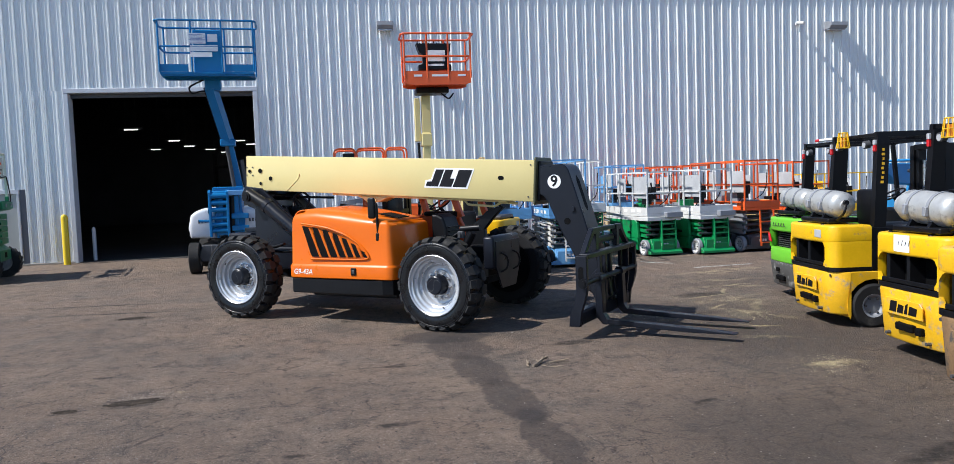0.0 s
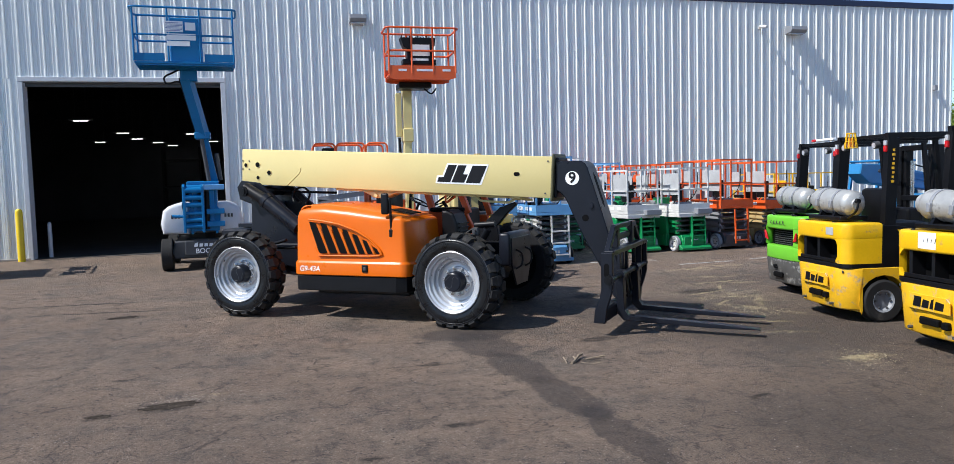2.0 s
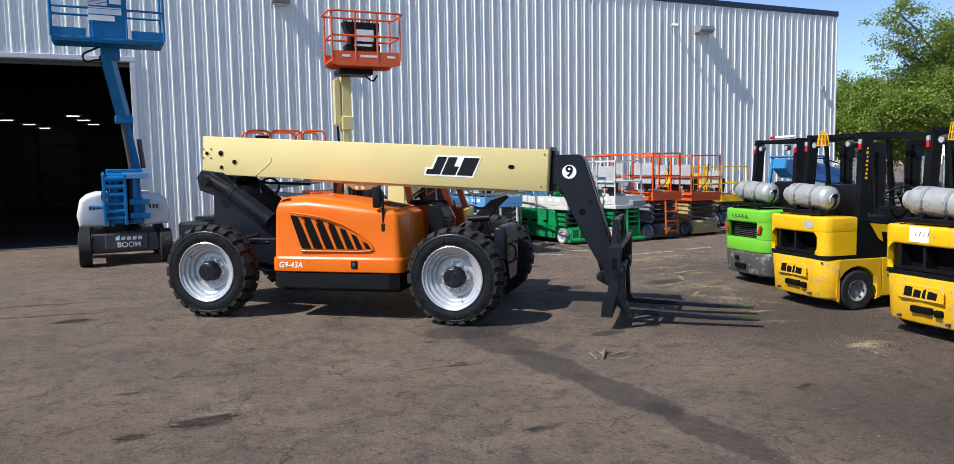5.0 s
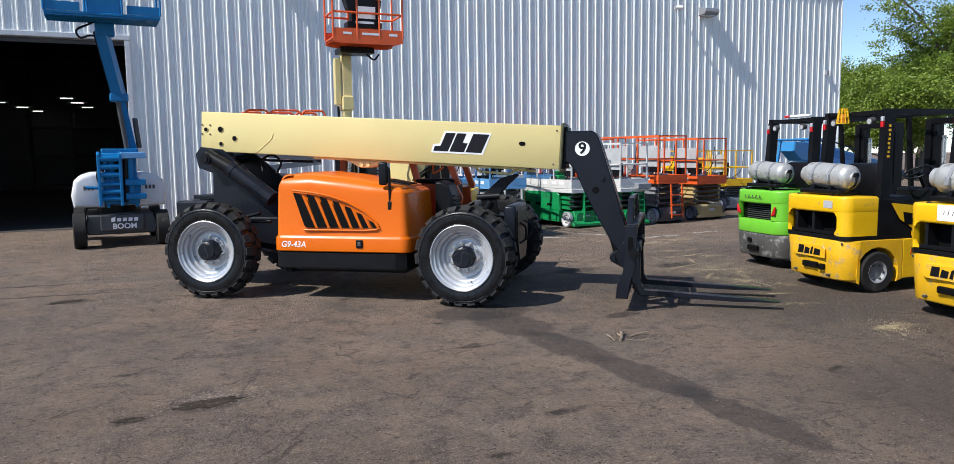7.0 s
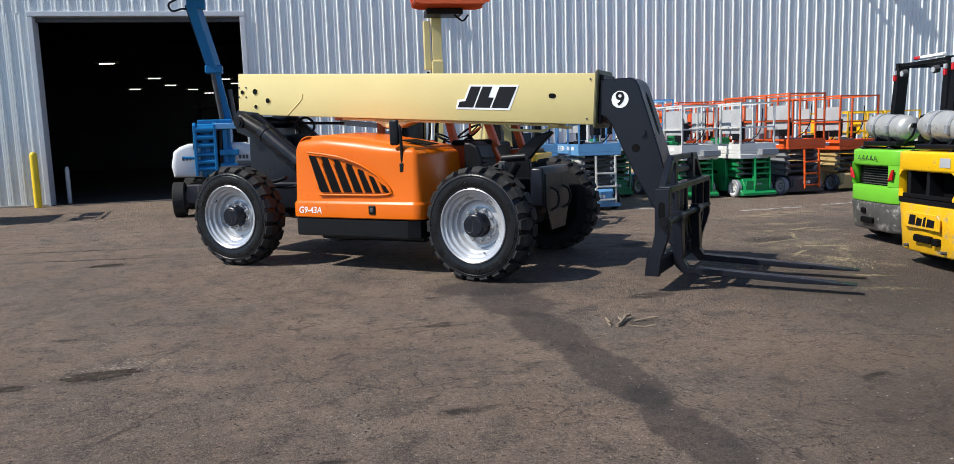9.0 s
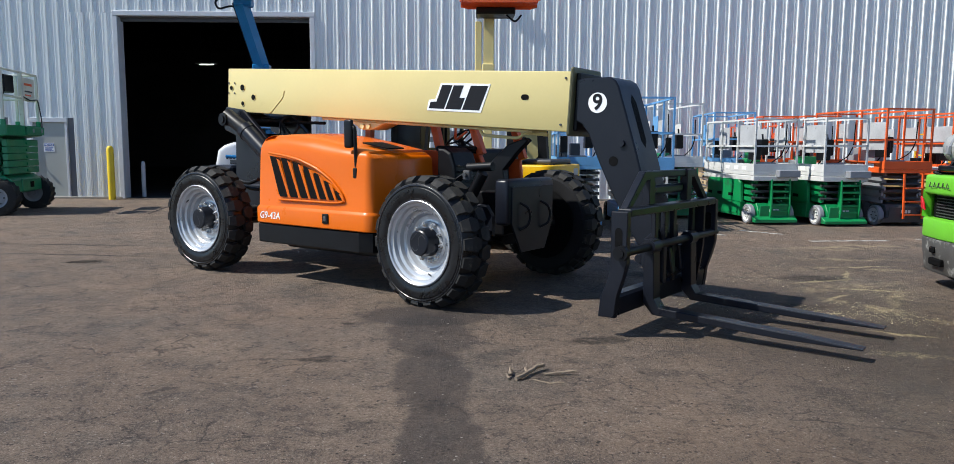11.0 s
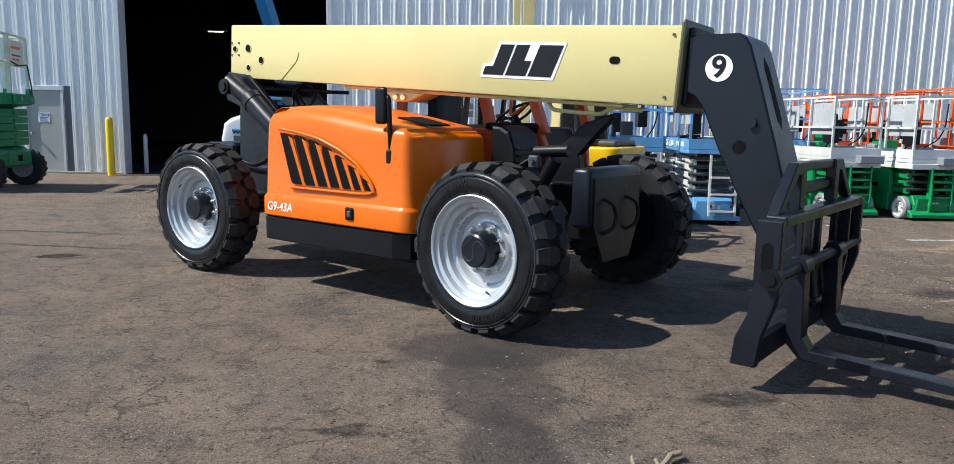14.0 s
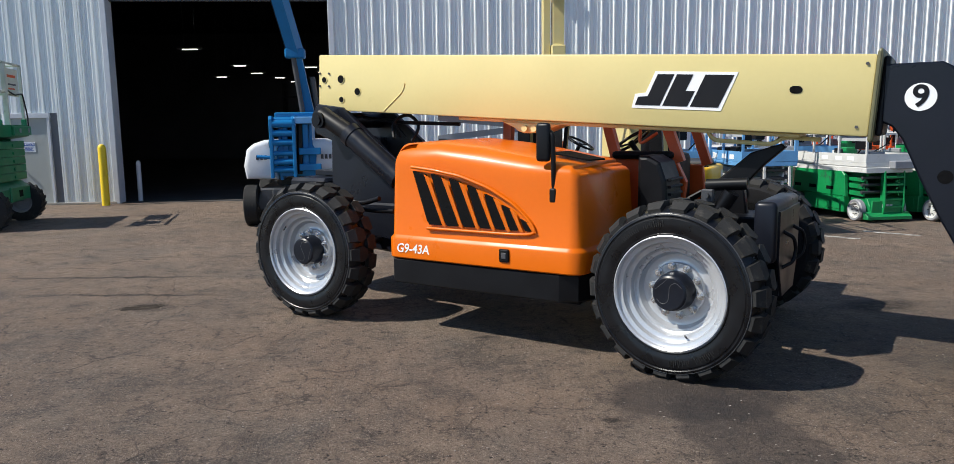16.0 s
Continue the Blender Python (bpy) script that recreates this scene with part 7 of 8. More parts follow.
        for i in range(9):
            bm = B()
            z = 0.72 + 0.03 * i
            bar(bm, (0.092, -0.30, z), (0.092, 0.30, z), 0.006, 0.010)
            part("grille_bar", bm, M_DKGREY, t)
        shell(0.005, 0.99, W - 0.03, 0.22, 0.702, 0.98, (0.36, 0.42), 0.05, "hood_side", upper)
        bm = B()
        prism(bm, rounded(0.0, 0.99, W - 0.03, 0.22, 7, 0.03), 'z', 0.945, 1.14, 0.028, 3)
        part("hood_top", bm, upper, t, "", 40)
        for s in (-1, 1):
            bm = B()
            prism(bm, [(s * 0.36, 0.77), (s * 0.44, 0.79), (s * 0.46, 0.91), (s * 0.43, 0.91), (s * 0.385, 0.83)], 'x', -0.004, 0.02, 0.006)
            part("tail_lamp", bm, M_RED, t, "red tail lamp")
        bm = B()
        for i in range(5):
            y = 0.22 - 0.085 * i
            prism(bm, [(y, 1.02), (y - 0.012, 1.02), (y - 0.035, 1.07), (y - 0.023, 1.07)], 'x', -0.036, -0.031)
            prism(bm, [(y - 0.03, 1.02), (y - 0.065, 1.02), (y - 0.065, 1.03), (y - 0.03, 1.03)], 'x', -0.036, -0.031)
        part("logo", bm, M_DKGREY, t, "dark logo strokes")
        # tow pockets again as dark blocks, shade put into colour
        bm = B()
        box(bm, -0.03, 0.05, -0.10, 0.14, 0.24, 0.31, 0.01)
        box(bm, -0.03, 0.05, 0.05, 0.14, 0.36, 0.42, 0.01)
        part("tow_pocket", bm, M_DARK, cwt)
    # side body
    for s in (-1, 1):
        bm = B()
        y0, y1 = s * (W / 2 - 0.09), s * (W / 2 - 0.005)
        pts = [(0.865, 0.16), (0.865, 0.64), (1.80, 0.64), (1.85, 0.50), (1.58, 0.42), (1.36, 0.16)]
        prism(bm, pts, 'y', min(y0, y1), max(y0, y1), 0.01)
        part("side_panel", bm, upper, t)
        bm = B()
        prism(bm, [(0.47, 0.645), (0.47, 1.14), (0.66, 1.13), (1.50, 0.98), (1.80, 0.80), (1.80, 0.645)], 'y', min(y0, y1) + 0.012, max(y0, y1) - 0.004, 0.01)
        part("step_panel", bm, M_BLACK, t)
        if style == "yellow":
            bm = B()
            yy = s * (W / 2 - 0.006)
            prism(bm, [(0.66, 1.08), (1.05, 1.04), (1.42, 0.93), (1.46, 0.76), (1.00, 0.76), (0.80, 0.88)], 'y', min(yy, yy + s * 0.004), max(yy, yy + s * 0.004))
            ins = part("side_insert", bm, upper, t)
            for xa, xb in ((0.84, 0.99), (1.05, 1.18), (1.24, 1.36)):
                # dark shapes laid on the insert paint the shade of its slots
                bm = B()
                prism(bm, [(xa, 0.97), (xb, 0.945), (xb, 0.81), (xa + 0.03, 0.82)], 'y', min(yy, yy + s * 0.008), max(yy, yy + s * 0.008))
                part("insert_slot", bm, M_DARK, ins)
            bm = B()
            for i in range(4):
                xa = 0.98 + 0.085 * i
                box(bm, xa, xa + 0.06, min(yy, yy + s * 0.007), max(yy, yy + s * 0.007), 0.675, 0.735)
            part("logo", bm, upper, t)
            if s < 0:
                lettering("F 1504", 0.11, M_LIFTORANGE, pose(1.12, -W / 2 + 0.0035, 0.47, 90, 0, 0), t)
    bm = B()
    box(bm, 0.86, 2.05, -W / 2 + 0.1, W / 2 - 0.1, 0.22, 0.60, 0.02)
    part("chassis", bm, M_BLACK, t)
    # wheels and arches
    for x, r in ((0.50, 0.25), (1.70, 0.31)):
        for s in (-1, 1):
            w = small_wheel(t, r, 0.20, M_RUBBER, M_GREY if style == "yellow" else M_WHITE, 0.52)
            w.matrix_basis = pose(x, s * (W / 2 - 0.095), r, 0, 0, 90 if s < 0 else -90)
    # operator's place
    bm = B()
    box(bm, 0.80, 1.29, -0.26, 0.26, 1.02, 1.14, 0.04, 2)
    seat = part("seat", bm, M_BLACK, t, "black seat", 40)
    bm = B()
    box(bm, 0.72, 0.84, -0.25, 0.25, 1.12, 1.55, 0.05, 2)
    part("seat_back", bm, M_BLACK, seat, "", 40)
    bm = B()
    box(bm, 1.70, 1.92, -0.44, 0.44, 0.62, 1.22, 0.04, 2)
    part("dashboard", bm, M_BLACK, t)
    bm = B()
    tube(bm, [(0.17 * math.cos(2 * math.pi * i / 22), 0.17 * math.sin(2 * math.pi * i / 22), 0) for i in range(22)], 0.014, 7, close=True)
    for k in range(3):
        a = 2 * math.pi * k / 3 + 0.3
        bar(bm, (0, 0, -0.02), (0.165 * math.cos(a), 0.165 * math.sin(a), 0), 0.02, 0.012)
    cyl(bm, (0, 0, 0), (0, 0, -0.35), 0.022, seg=9)
    st = part("steering_wheel", bm, M_BLACK, t, "black steering wheel", 60)
    st.matrix_basis = pose(1.62, 0.0, 1.42, 0, -28, 0)
    # overhead guard
    H = 2.17
    for s in (-1, 1):
        bm = B()
        bar(bm, (0.555, s * (W / 2 - 0.055), 0.66), (0.64, s * (W / 2 - 0.09), H - 0.03), 0.085, 0.135)
        part("guard_rear_leg", bm, M_BLACK, t, "black overhead guard leg")
        bm = B()
        bar(bm, (2.02, s * (W / 2 - 0.09), 0.95), (1.90, s * (W / 2 - 0.09), H - 0.03), 0.05, 0.05)
        part("guard_front_leg", bm, M_BLACK, t)
        bm = B()
        bar(bm, (0.57, s * (W / 2 - 0.09), H), (1.94, s * (W / 2 - 0.09), H), 0.055, 0.06)
        part("guard_side_bar", bm, M_BLACK, t)
        bm = B()
        box(bm, 0.535, 0.57, s * (W / 2 - 0.08) - 0.018, s * (W / 2 - 0.08) + 0.018, H - 0.19, H - 0.12, 0.006)
        part("tail_lamp", bm, M_RED, t, "red and white tail lamp")
        bm = B()
        box(bm, 0.535, 0.57, s * (W / 2 - 0.08) - 0.018, s * (W / 2 - 0.08) + 0.018, H - 0.118, H - 0.06, 0.006)
        part("reversing_lamp", bm, M_LENS, t)
        bm = B()
        cyl(bm, (0.53, s * 0.30, H - 0.11), (0.59, s * 0.30, H - 0.10), 0.045, seg=16)
        wl = part("work_lamp", bm, M_DKGREY, t, "", 35)
        bm = B()
        cyl(bm, (0.525, s * 0.30, H - 0.11), (0.5295, s * 0.30, H - 0.11), 0.034, seg=14)
        part("lens", bm, M_LENS, wl)
    for i in range(5):
        bm = B()
        x = 0.60 + (1.92 - 0.60) * i / 4
        bar(bm, (x, -W / 2 + 0.13, H + 0.002), (x, W / 2 - 0.13, H + 0.002), 0.03, 0.035)
        part("guard_cross_bar", bm, M_BLACK, t)
    if style == "yellow":
        bm = B()
        for k in range(10):
            a = 2 * math.pi * k / 10
            ca, sa = math.cos(a), math.sin(a)
            cyl(bm, (0.50 + 0.075 * ca, 0.10 + 0.075 * sa, H - 0.12), (0.50 + 0.05 * ca, 0.10 + 0.05 * sa, H + 0.06), 0.005, seg=5)
        for r_, z_ in ((0.077, H - 0.12), (0.066, H - 0.04), (0.052, H + 0.06)):
            tube(bm, [(0.50 + r_ * math.cos(2 * math.pi * k / 16), 0.10 + r_ * math.sin(2 * math.pi * k / 16), z_) for k in range(16)], 0.005, 5, close=True)
        part("beacon_cage", bm, M_YELLOW, t, "yellow wire beacon cage")
        bm = B()
        cyl(bm, (0.50, 0.10, H - 0.11), (0.50, 0.10, H), 0.042, 0.035, seg=14)
        part("beacon", bm, M_AMBER, t, "", 35)
    else:
        bm = B()
        box(bm, 0.55, 0.61, -0.42, 0.0, H + 0.036, H + 0.075, 0.01)
        part("light_bar", bm, M_DECALW, t)
        bm = B()
        box(bm, 0.55, 0.61, 0.02, 0.12, H + 0.036, H + 0.075, 0.01)
        part("light_bar_end", bm, M_RED, t)
    # mast
    for s in (-1, 1):
        bm = B()
        box(bm, 2.12, 2.28, s * 0.36 - 0.045, s * 0.36 + 0.045, 0.10, 2.12, 0.006)
        box(bm, 2.14, 2.26, s * 0.26 - 0.03, s * 0.26 + 0.03, 0.15, 2.08, 0.006)
        part("mast_channel", bm, M_BLACK, t, "black mast channel")
        bm = B()
        cyl(bm, (2.20, s * 0.17, 0.2), (2.20, s * 0.17, 1.9), 0.03, seg=10)
        part("mast_cylinder", bm, M_CHROME, t, "", 40)
        bm = B()
        cyl(bm, (1.95, s * 0.40, 0.75), (2.16, s * 0.38, 1.15), 0.03, seg=9)
        part("tilt_cylinder", bm, M_BLACK, t, "", 40)
    for z in (0.45, 1.3, 2.05):
        bm = B()
        box(bm, 2.13, 2.22, -0.33, 0.33, z, z + 0.08, 0.006)
        part("mast_cross_member", bm, M_BLACK, t)
    bm = B()
    box(bm, 2.30, 2.36, -0.50, 0.50, 0.18, 0.26, 0.006)
    box(bm, 2.30, 2.36, -0.50, 0.50, 0.52, 0.60, 0.006)
    for i in range(7):
        box(bm, 2.31, 2.35, -0.48 + 0.155 * i, -0.45 + 0.155 * i, 0.60, 1.15)
    part("load_backrest", bm, M_BLACK, t)
    for s in (-1, 1):
        bm = B()
        prism(bm, [(2.36, 0.60), (2.40, 0.60), (2.41, 0.12), (3.40, 0.07), (3.40, 0.05), (2.36, 0.06)], 'y', s * 0.28 - 0.06, s * 0.28 + 0.06, 0.004)
        part("fork", bm, M_BLACK, t)
    if tank:
        gas_tank(t, 1.40, 0.02)
    else:
        bm = B()
        box(bm, 0.10, 0.62, -0.34, 0.34, 1.166, 1.235, 0.03, 3)
        part("hood_pad", bm, M_DKGREY, t, "worn grey pad on the hood", 40)
    if style == "yellow" and tank:
        for s in (-1, 1):
            for k in range(8):
                f = 0.66 + 0.035 * k
                bm = B()
                box(bm, -0.018 + 0.006 * (k % 3), 0.020 - 0.005 * (k % 2), s * 0.0445 - 0.001, s * 0.0445 + 0.001, -0.014, 0.014)
                mk = part("lettering_bar", bm, M_YELLOW, t)
                mk.matrix_basis = pose(0.555 + 0.085 * f, s * (W / 2 - 0.055 - 0.035 * f), 0.66 + (H - 0.69) * f)
    for s in (-0.28, 0.30):
        bm = B()
        tube(bm, [(0.12, s, 1.13), (0.05, s + 0.05, 1.17), (0.2, s + 0.1, 1.15), (0.45, s, 1.14)], 0.016, 6, turn=0.05)
        part("hose", bm, M_BLACK, t, "", 60)
    return t


FS = Matrix.Scale(1.03, 4)
forklift(pose(6.18, 9.75, 0, 0, 0, -8) @ FS, "lime green gas forklift with scraped grey counterweight", M_LIME, M_CWT, "green")
forklift(pose(5.42, 7.98, 0, 0, 0, -8) @ FS, "yellow gas forklift with scuffed counterweight and black guard", M_YELLOW, M_SCUFF)
forklift(pose(5.10, 5.93, 0, 0, 0, -6) @ FS, "yellow gas forklift with a paper note on its hood", M_YELLOW, M_SCUFF, paper=True)
forklift(pose(4.42, 4.35, 0, 0, 0, -5) @ FS, "dirty worn yellow forklift with rusty counterweight", M_SCUFF, mat("rusty_scraped_steel", (0.22, 0.13, 0.06), 0.75, 0, 0.3, 6, 60, 0.2, (0.07, 0.06, 0.05), 0.6, 6))
forklift(pose(2.75, 12.62, 0, 0, 0, 150) @ FS, "yellow forklift without a gas tank parked behind the telehandler", M_YELLOW, M_SCUFF, tank=False)


# blue telehandlers parked beyond the forklifts
def parked_telehandler(m, label):
    t = thing("parked_telehandler", label, "telehandler", m, "parked blue telehandlers")
    bm = B()
    prism(bm, [(-0.6, 0.6), (-0.7, 1.1), (2.9, 1.1), (3.0, 0.7), (2.6, 0.55)], 'y', 0.5, 1.5, 0.03)
    part("chassis", bm, M_DKGREY, t)
    for x in (0, 2.4):
        for y, a in ((0.15, 90), (1.95, -90)):
            w = small_wheel(t, 0.55, 0.36, M_RUBBER, M_GREY, 0.5)
            w.matrix_basis = pose(x, y, 0.55, 0, 0, a)
    bm = B()
    prism(bm, [(-0.6, 2.05), (-0.55, 2.3), (0.2, 2.28), (3.1, 1.75), (3.1, 1.42), (-0.3, 1.80)], 'y', 0.75, 1.1, 0.02)
    bo = part("boom", bm, M_MIDBLUE, t, "blue boom")
    bm = B()
    bar(bm, (0.3, 0.735, 2.10), (2.8, 0.735, 1.66), 0.02, 0.16)
    part("boom_stripe", bm, M_BLUE, bo)
    for x, z in ((0.0, 2.10), (0.7, 2.02), (2.7, 1.62)):
        bm = B()
        cyl(bm, (x, 0.72, z), (x, 0.76, z), 0.045, seg=14)
        part("pin", bm, M_DKGREY, bo, "", 35)
    bm = B()
    tube(bm, [(0.0, 0.70, 2.32), (0.8, 0.70, 2.30), (1.7, 0.70, 2.10), (2.9, 0.70, 1.88)], 0.02, 7)
    part("hose", bm, M_BLACK, bo, "", 60)
    bm = B()
    bar(bm, (3.1, 0.92, 1.6), (3.45, 0.92, 0.6), 0.25, 0.25)
    part("boom_head", bm, M_DKGREY, t)
    bm = B()
    box(bm, 0.2, 1.7, 0.1, 0.7, 0.85, 1.5, 0.06, 2)
    part("engine_cover", bm, M_MIDBLUE, t)
    bm = B()
    box(bm, 0.5, 1.9, 1.2, 2.0, 0.85, 1.4, 0.03)
    part("cab_body", bm, M_MIDBLUE, t)
    for x, y in ((0.52, 1.24), (1.88, 1.24), (0.52, 1.96), (1.75, 1.96)):
        bm = B()
        bar(bm, (x, y, 1.40), (x + (0.15 if x < 1 else -0.15), y, 2.35), 0.06, 0.06)
        part("cab_post", bm, M_MIDBLUE, t)
    bm = B()
    box(bm, 0.6, 1.8, 1.18, 2.02, 2.34, 2.40, 0.02)
    part("cab_roof", bm, M_MIDBLUE, t)
    bm = B()
    box(bm, 0.60, 1.82, 1.235, 1.245, 1.42, 2.33)
    gl = part("cab_window", bm, M_GLASS, t, "dusty cab window")
    gl.visible_shadow = False
    return t


M_MIDBLUE = mat("mid_blue_paint", (0.025, 0.20, 0.44), 0.4, 0, 0.08, 4, 40, 0.03, (0.06, 0.18, 0.32), 0.3, 4)
M_GLASS = bpy.data.materials.new("dusty_glass")
M_GLASS.use_nodes = True
gb = M_GLASS.node_tree.nodes["Principled BSDF"]
gb.inputs["Base Color"].default_value = (0.85, 0.9, 0.92, 1)
gb.inputs["Roughness"].default_value = 0.08
gb.inputs["Transmission Weight"].default_value = 1.0
parked_telehandler(pose(11.6, 12.85, 0, 0, 0, 10) @ Matrix.Diagonal((1, 1, 0.86, 1)), "blue telehandler parked beyond the forklifts with boom down")
parked_telehandler(pose(13.0, 8.6, 0, 0, 0, 2) @ Matrix.Diagonal((1, 1, 0.88, 1)), "blue telehandler with a dusty cab window beside the forklifts")

# trees beyond the end of the warehouse
def tree(m, h, spread, seed, label, leaves=48000):
    rng = random.Random(seed)
    t = thing("tree", label, "tree", m, "trees beyond the yard")
    bm = B()
    tips = []

    def limb(p, d, length, r, depth):
        n = 4
        pts = [Vector(p)]
        for i in range(n):
            d = (d + Vector((rng.uniform(-.22, .22), rng.uniform(-.22, .22), rng.uniform(-.05, .18)))).normalized()
            pts.append(pts[-1] + d * length / n)
        for i in range(n):
            cyl(bm, pts[i], pts[i + 1], r * (1 - i / n * 0.45), r * (1 - (i + 1) / n * 0.45), seg=7)
        tips.extend(pts[2:])
        if depth > 0:
            for k in range(4 if depth > 1 else 3):
                a = rng.uniform(0, 2 * math.pi)
                q = pts[rng.randint(2, n)]
                limb(q, (d * 0.55 + Vector((math.cos(a), math.sin(a), rng.uniform(0.0, 0.6))) * 0.9).normalized(), length * rng.uniform(0.5, 0.72), r * 0.5, depth - 1)

    limb((0, 0, 0), Vector((0, 0, 1)), h * 0.42, h * 0.028, 3)
    part("trunk", bm, M_BARK, t, "grey trunk and limbs", 50)
    V, Fc = [], []
    clumps = []
    for p in tips:
        if p.z > h * 0.22:
            for k in range(3):
                q = p + Vector((rng.gauss(0, 1), rng.gauss(0, 1), rng.gauss(0, 0.7))) * spread * 0.07
                clumps.append((q, rng.uniform(0.16, 0.42)))
    for i in range(leaves):
        c, s = clumps[rng.randrange(len(clumps))]
        g = Vector((rng.gauss(0, s), rng.gauss(0, s), rng.gauss(0, s * 0.6)))
        p = c + g
        a = Vector((rng.uniform(-1, 1), rng.uniform(-1, 1), rng.uniform(-0.6, 0.9))).normalized()
        b = a.cross(Vector((rng.uniform(-1, 1), rng.uniform(-1, 1), rng.uniform(-1, 1)))).normalized()
        l = rng.uniform(0.10, 0.20)
        w = l * 0.62
        k = len(V)
        V += [p - a * l * 0.5, p + b * w * 0.5, p + a * l * 0.5, p - b * w * 0.5]
        Fc.append((k, k + 1, k + 2, k + 3))
    me = bpy.data.meshes.new("crown")
    me.from_pydata([tuple(v) for v in V], [], Fc)
    me.materials.append(M_LEAVES)
    cr = new("crown", me)
    cr.parent = t
    cr["label"] = "uneven crown of light green leaves"
    return t


def leaf_material():
    m = bpy.data.materials.new("leaves")
    m.use_nodes = True
    n, l = m.node_tree.nodes, m.node_tree.links
    b = n["Principled BSDF"]
    g = n.new("ShaderNodeNewGeometry")
    r = n.new("ShaderNodeValToRGB")
    r.color_ramp.elements[0].color = (0.09, 0.15, 0.012, 1)
    r.color_ramp.elements[1].color = (0.27, 0.36, 0.05, 1)
    l.new(g.outputs["Random Per Island"], r.inputs["Fac"])
    l.new(r.outputs["Color"], b.inputs["Base Color"])
    b.inputs["Roughness"].default_value = 0.5
    tr = n.new("ShaderNodeBsdfTranslucent")
    l.new(r.outputs["Color"], tr.inputs["Color"])
    mx = n.new("ShaderNodeMixShader")
    mx.inputs[0].default_value = 0.35
    l.new(b.outputs[0], mx.inputs[1])
    l.new(tr.outputs[0], mx.inputs[2])
    l.new(mx.outputs[0], n["Material Output"].inputs["Surface"])
    return m


M_LEAVES = leaf_material()
for i, (x, y, h, s) in enumerate(((31.5, 36, 8.2, 7), (44.3, 40, 8.0, 8), (41.2, 36, 9.0, 8), (51.3, 42, 10.8, 9), (46.3, 36, 10.9, 9), (55.8, 40, 16.0, 10), (50.3, 34, 15.5, 10), (37, 30, 7.2, 7), (47.5, 42, 10.4, 9), (43.5, 31, 9.0, 8))):
    tree(pose(x, y, 0, 0, 0, 40 * i), h, s, i + 3, "tall leafy tree with a bright green crown beyond the warehouse corner" if i % 2 else "broad leafy tree behind the end of the warehouse")

# sticks on the asphalt
def twig(m, length, r, seed, label):
    rng = random.Random(seed)
    bm = B()
    pts = [Vector((0, 0, r))]
    for i in range(5):
        pts.append(pts[-1] + Vector((length / 5, rng.uniform(-.02, .02), rng.uniform(-.004, .012))))
    tube(bm, pts, r, 7)
    tube(bm, [pts[2], pts[2] + Vector((length * .12, length * .13, r))], r * 0.6, 6)
    tube(bm, [pts[4], pts[4] + Vector((length * .10, -length * .10, r))], r * 0.5, 6)
    return solo("stick", bm, M_STICK, label, "stick", m, "broken sticks", smooth=50)


SX, SY = 1.72, 6.88
twig(pose(SX - 0.09, SY - 0.16, 0, 0, 0, 52), 0.30, 0.014, 1, "broken grey wooden stick lying on the asphalt")
twig(pose(SX - 0.13, SY - 0.14, 0, 0, 0, 75), 0.16, 0.008, 2, "short splintered wooden stick on the asphalt")
twig(pose(SX + 0.10, SY - 0.05, 0, 0, 0, 14), 0.20, 0.008, 3, "thin crooked twig lying on the asphalt")
twig(pose(SX + 0.02, SY - 0.14, 0, 0, 0, -24), 0.20, 0.004, 4, "dry pale twig lying beside the sticks")

# loose grit and chips, uncountable
def scatter(name, mt, label, n, place, size, seed):
    rng = random.Random(seed)
    V, Fc = [], []
    for i in range(n):
        x, y = place(rng)
        s = rng.uniform(*size)
        a = rng.uniform(0, math.pi)
        h = s * rng.uniform(0.15, 0.4)
        k = len(V)
        for j in range(4):
            q = a + j * math.pi / 2 + rng.uniform(-.3, .3)
            V.append((x + s * math.cos(q), y + s * 0.7 * math.sin(q), 0.0))
        V.append((x + rng.uniform(-.2, .2) * s, y, h))
        Fc += [(k, k + 1, k + 4), (k + 1, k + 2, k + 4), (k + 2, k + 3, k + 4), (k + 3, k, k + 4)]
    me = bpy.data.meshes.new(name)
    me.from_pydata(V, [], Fc)
    me.materials.append(mt)
    return tagged(new(name, me), label, "debris", kind="stuff")


scatter("loose_grit", mat("pale_grit", (0.34, 0.30, 0.26), 0.9, 0, 0.4, 30, 90), "scattered pale grit on the asphalt", 5200, lambda r: (r.uniform(-5, 8), 2.0 + 11 * r.random() ** 1.3), (0.003, 0.009), 5)
def along(r):
    """A place in one of the streaks of sawdust by the forklifts."""
    x0, y0, x1, y1, w = r.choice(((4.3, 10.7, 5.6, 9.4, 0.12), (5.0, 11.6, 5.9, 9.2, 0.16), (4.15, 5.85, 4.6, 6.2, 0.12), (5.6, 12.6, 6.3, 10.8, 0.25), (4.4, 8.8, 5.1, 8.3, 0.08), (4.8, 9.0, 5.3, 8.5, 0.10), (3.4, 9.3, 4.1, 9.0, 0.2)))
    f = r.random()
    return (x0 + (x1 - x0) * f + r.gauss(0, w), y0 + (y1 - y0) * f + r.gauss(0, w * 1.6))


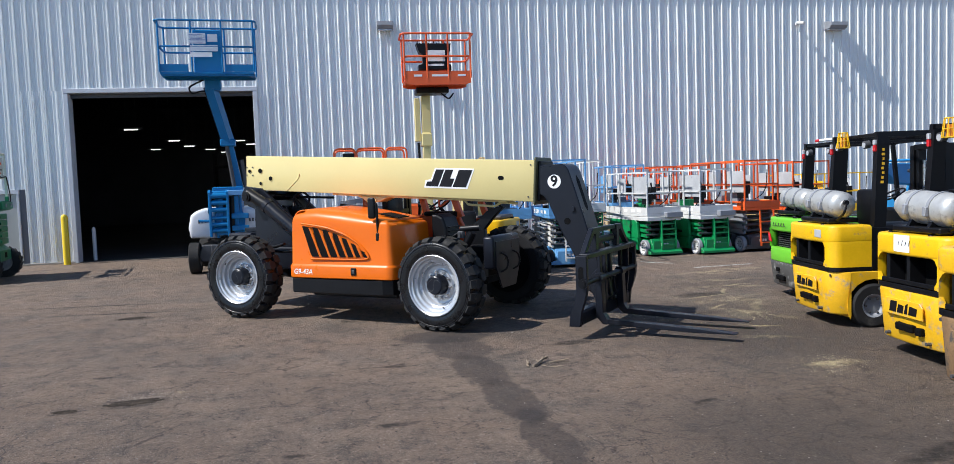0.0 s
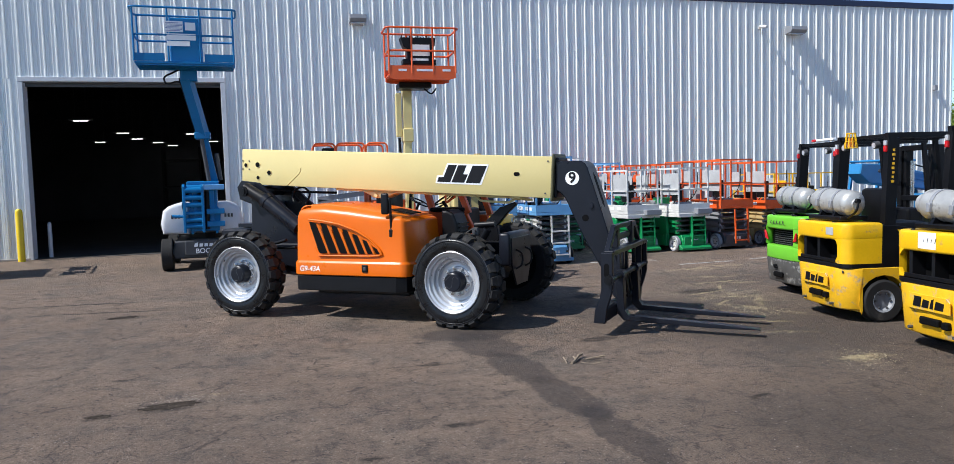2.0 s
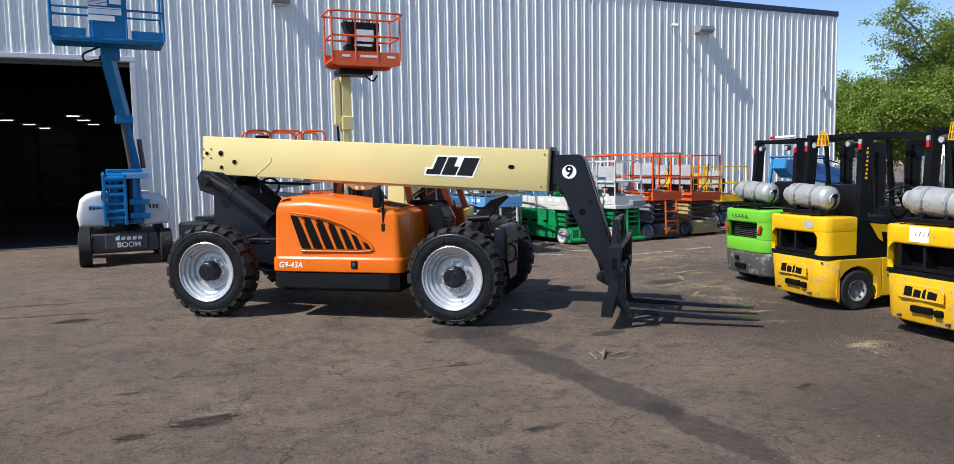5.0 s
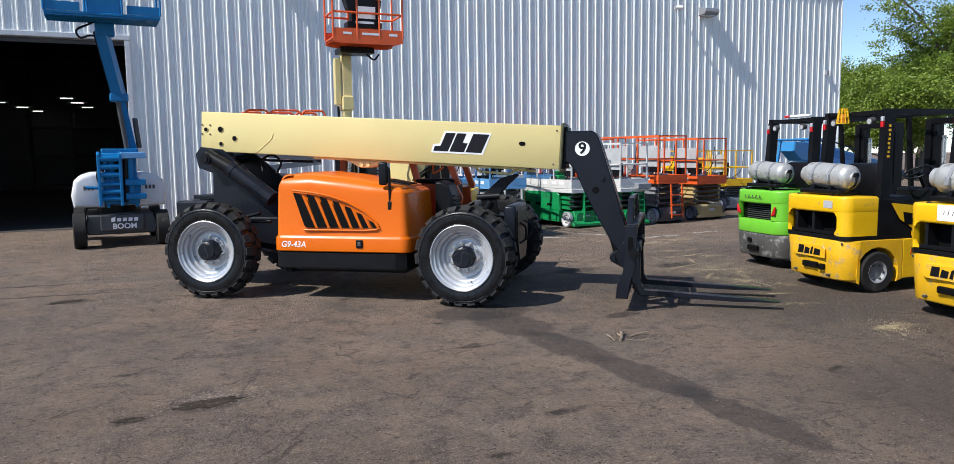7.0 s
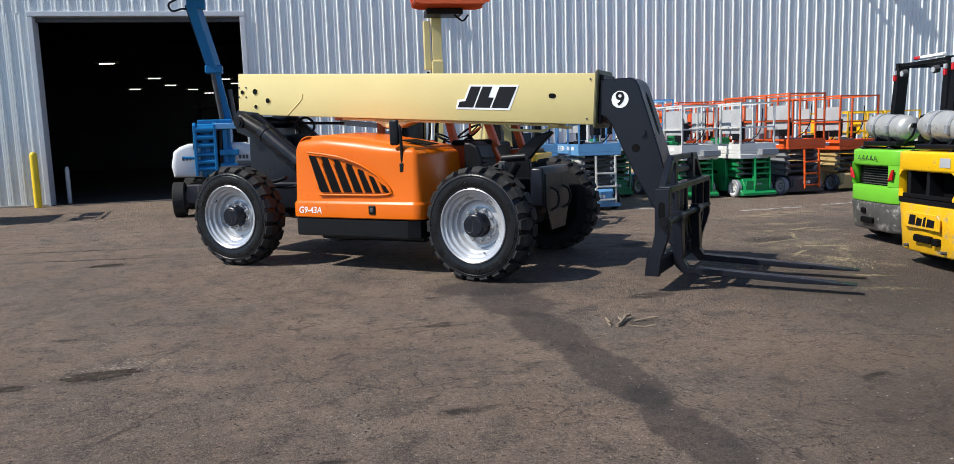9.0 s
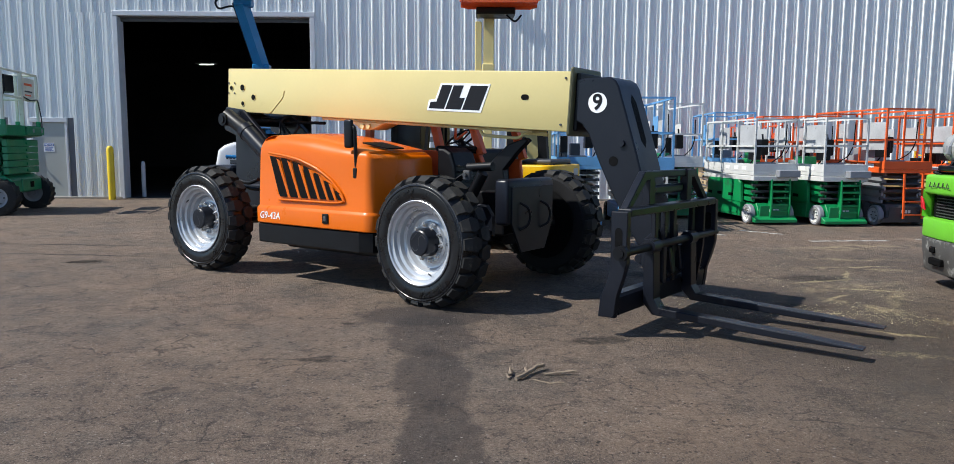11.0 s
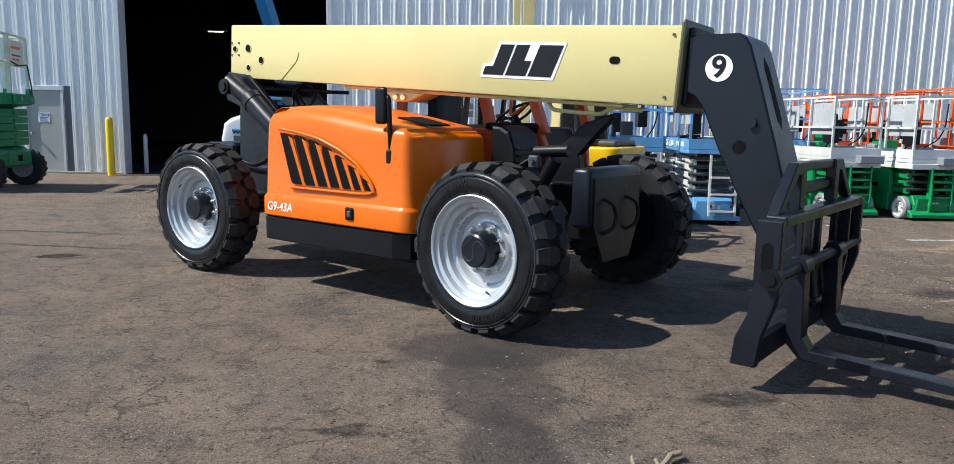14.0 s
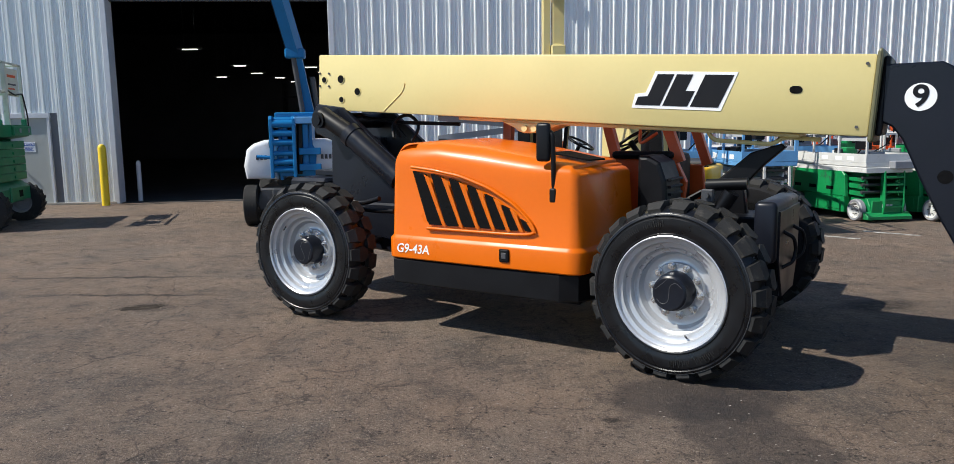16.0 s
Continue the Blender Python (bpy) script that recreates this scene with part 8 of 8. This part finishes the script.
def crumbs_place(r):
    x, y, w = r.choice(((-2.0, 6.62, 0.30), (-1.95, 6.66, 0.20), (-3.4, 11.4, 0.25)))
    return (x + r.gauss(0, w), y + r.gauss(0, w * 0.45))


scatter("asphalt_crumbs", mat("pale_crumbs", (0.30, 0.25, 0.20), 0.9, 0, 0.5, 30, 90), "loose broken asphalt crumbs round the potholes", 420, crumbs_place, (0.004, 0.013), 9)
scatter("sawdust_chips", M_SAND, "pale sawdust crumbs near the forklifts", 2600, along, (0.002, 0.0085), 6)
# ragged potholes
M_PIT = mat("broken_asphalt", (0.038, 0.029, 0.022), 0.95, 0, 0.6, 14, 60, 1.0, (0.085, 0.066, 0.050), 0.55, 22, spec=0.2)


def pothole(x, y, rx, ry, seed, label):
    rng = random.Random(seed)
    bm = B()
    k = 44
    ring = []
    for i in range(k):
        a = 2 * math.pi * i / k
        f = 0.78 + 0.22 * math.sin(3 * a + seed) * math.sin(5 * a) + rng.uniform(-0.13, 0.13)
        ring.append((math.cos(a) * rx * f, math.sin(a) * ry * f))
    for scale, z in ((1.0, 0.0015), (0.7, 0.004)):
        vs = [bm.verts.new((px * scale, py * scale, z + rng.uniform(0, 0.002))) for px, py in ring]
        if scale == 1.0:
            outer = vs
    inner = vs
    for i in range(k):
        bm.faces.new((outer[i], outer[(i + 1) % k], inner[(i + 1) % k], inner[i]))
    c = bm.verts.new((0, 0, 0.003))
    for i in range(k):
        bm.faces.new((inner[i], inner[(i + 1) % k], c))
    return solo("pothole", bm, M_PIT, label, "pothole", pose(x, y, 0, 0, 0, 4), kind="structure")


pothole(-2.05, 6.54, 0.30, 0.11, 2, "ragged dark pothole worn into the asphalt")
pothole(-2.56, 6.40, 0.12, 0.06, 5, "small dark hole in the asphalt beside the pothole")
pothole(-3.4, 11.4, 0.26, 0.13, 8, "dark broken patch in the asphalt")
# worn white lines
for i, (x, y, l_, a) in enumerate(((7.35, 13.75, 1.3, 4), (8.9, 14.0, 0.7, 2), (6.4, 14.9, 0.8, -50), (5.4, 14.7, 0.7, -50))):
    bm = B()
    box(bm, -l_ / 2, l_ / 2, -0.05, 0.05, 0.001, 0.004)
    solo("painted_line", bm, M_LINE, "worn white parking line on the asphalt", "road marking", pose(x, y, 0, 0, 0, a), kind="structure")
# steel frame of a floor drain by the lift
bm = B()
for x0, x1, y0, y1 in ((-0.45, 0.45, -0.03, 0.03), (-0.45, 0.45, 0.47, 0.53), (-0.48, -0.42, 0.0, 0.5), (0.42, 0.48, 0.0, 0.5)):
    box(bm, x0, x1, y0, y1, 0.0, 0.01)
solo("drain_frame", bm, M_BLACK, "dark flat drain frame set in the asphalt", "drain", pose(-7.5, 15.1, 0, 0, 0, 2))
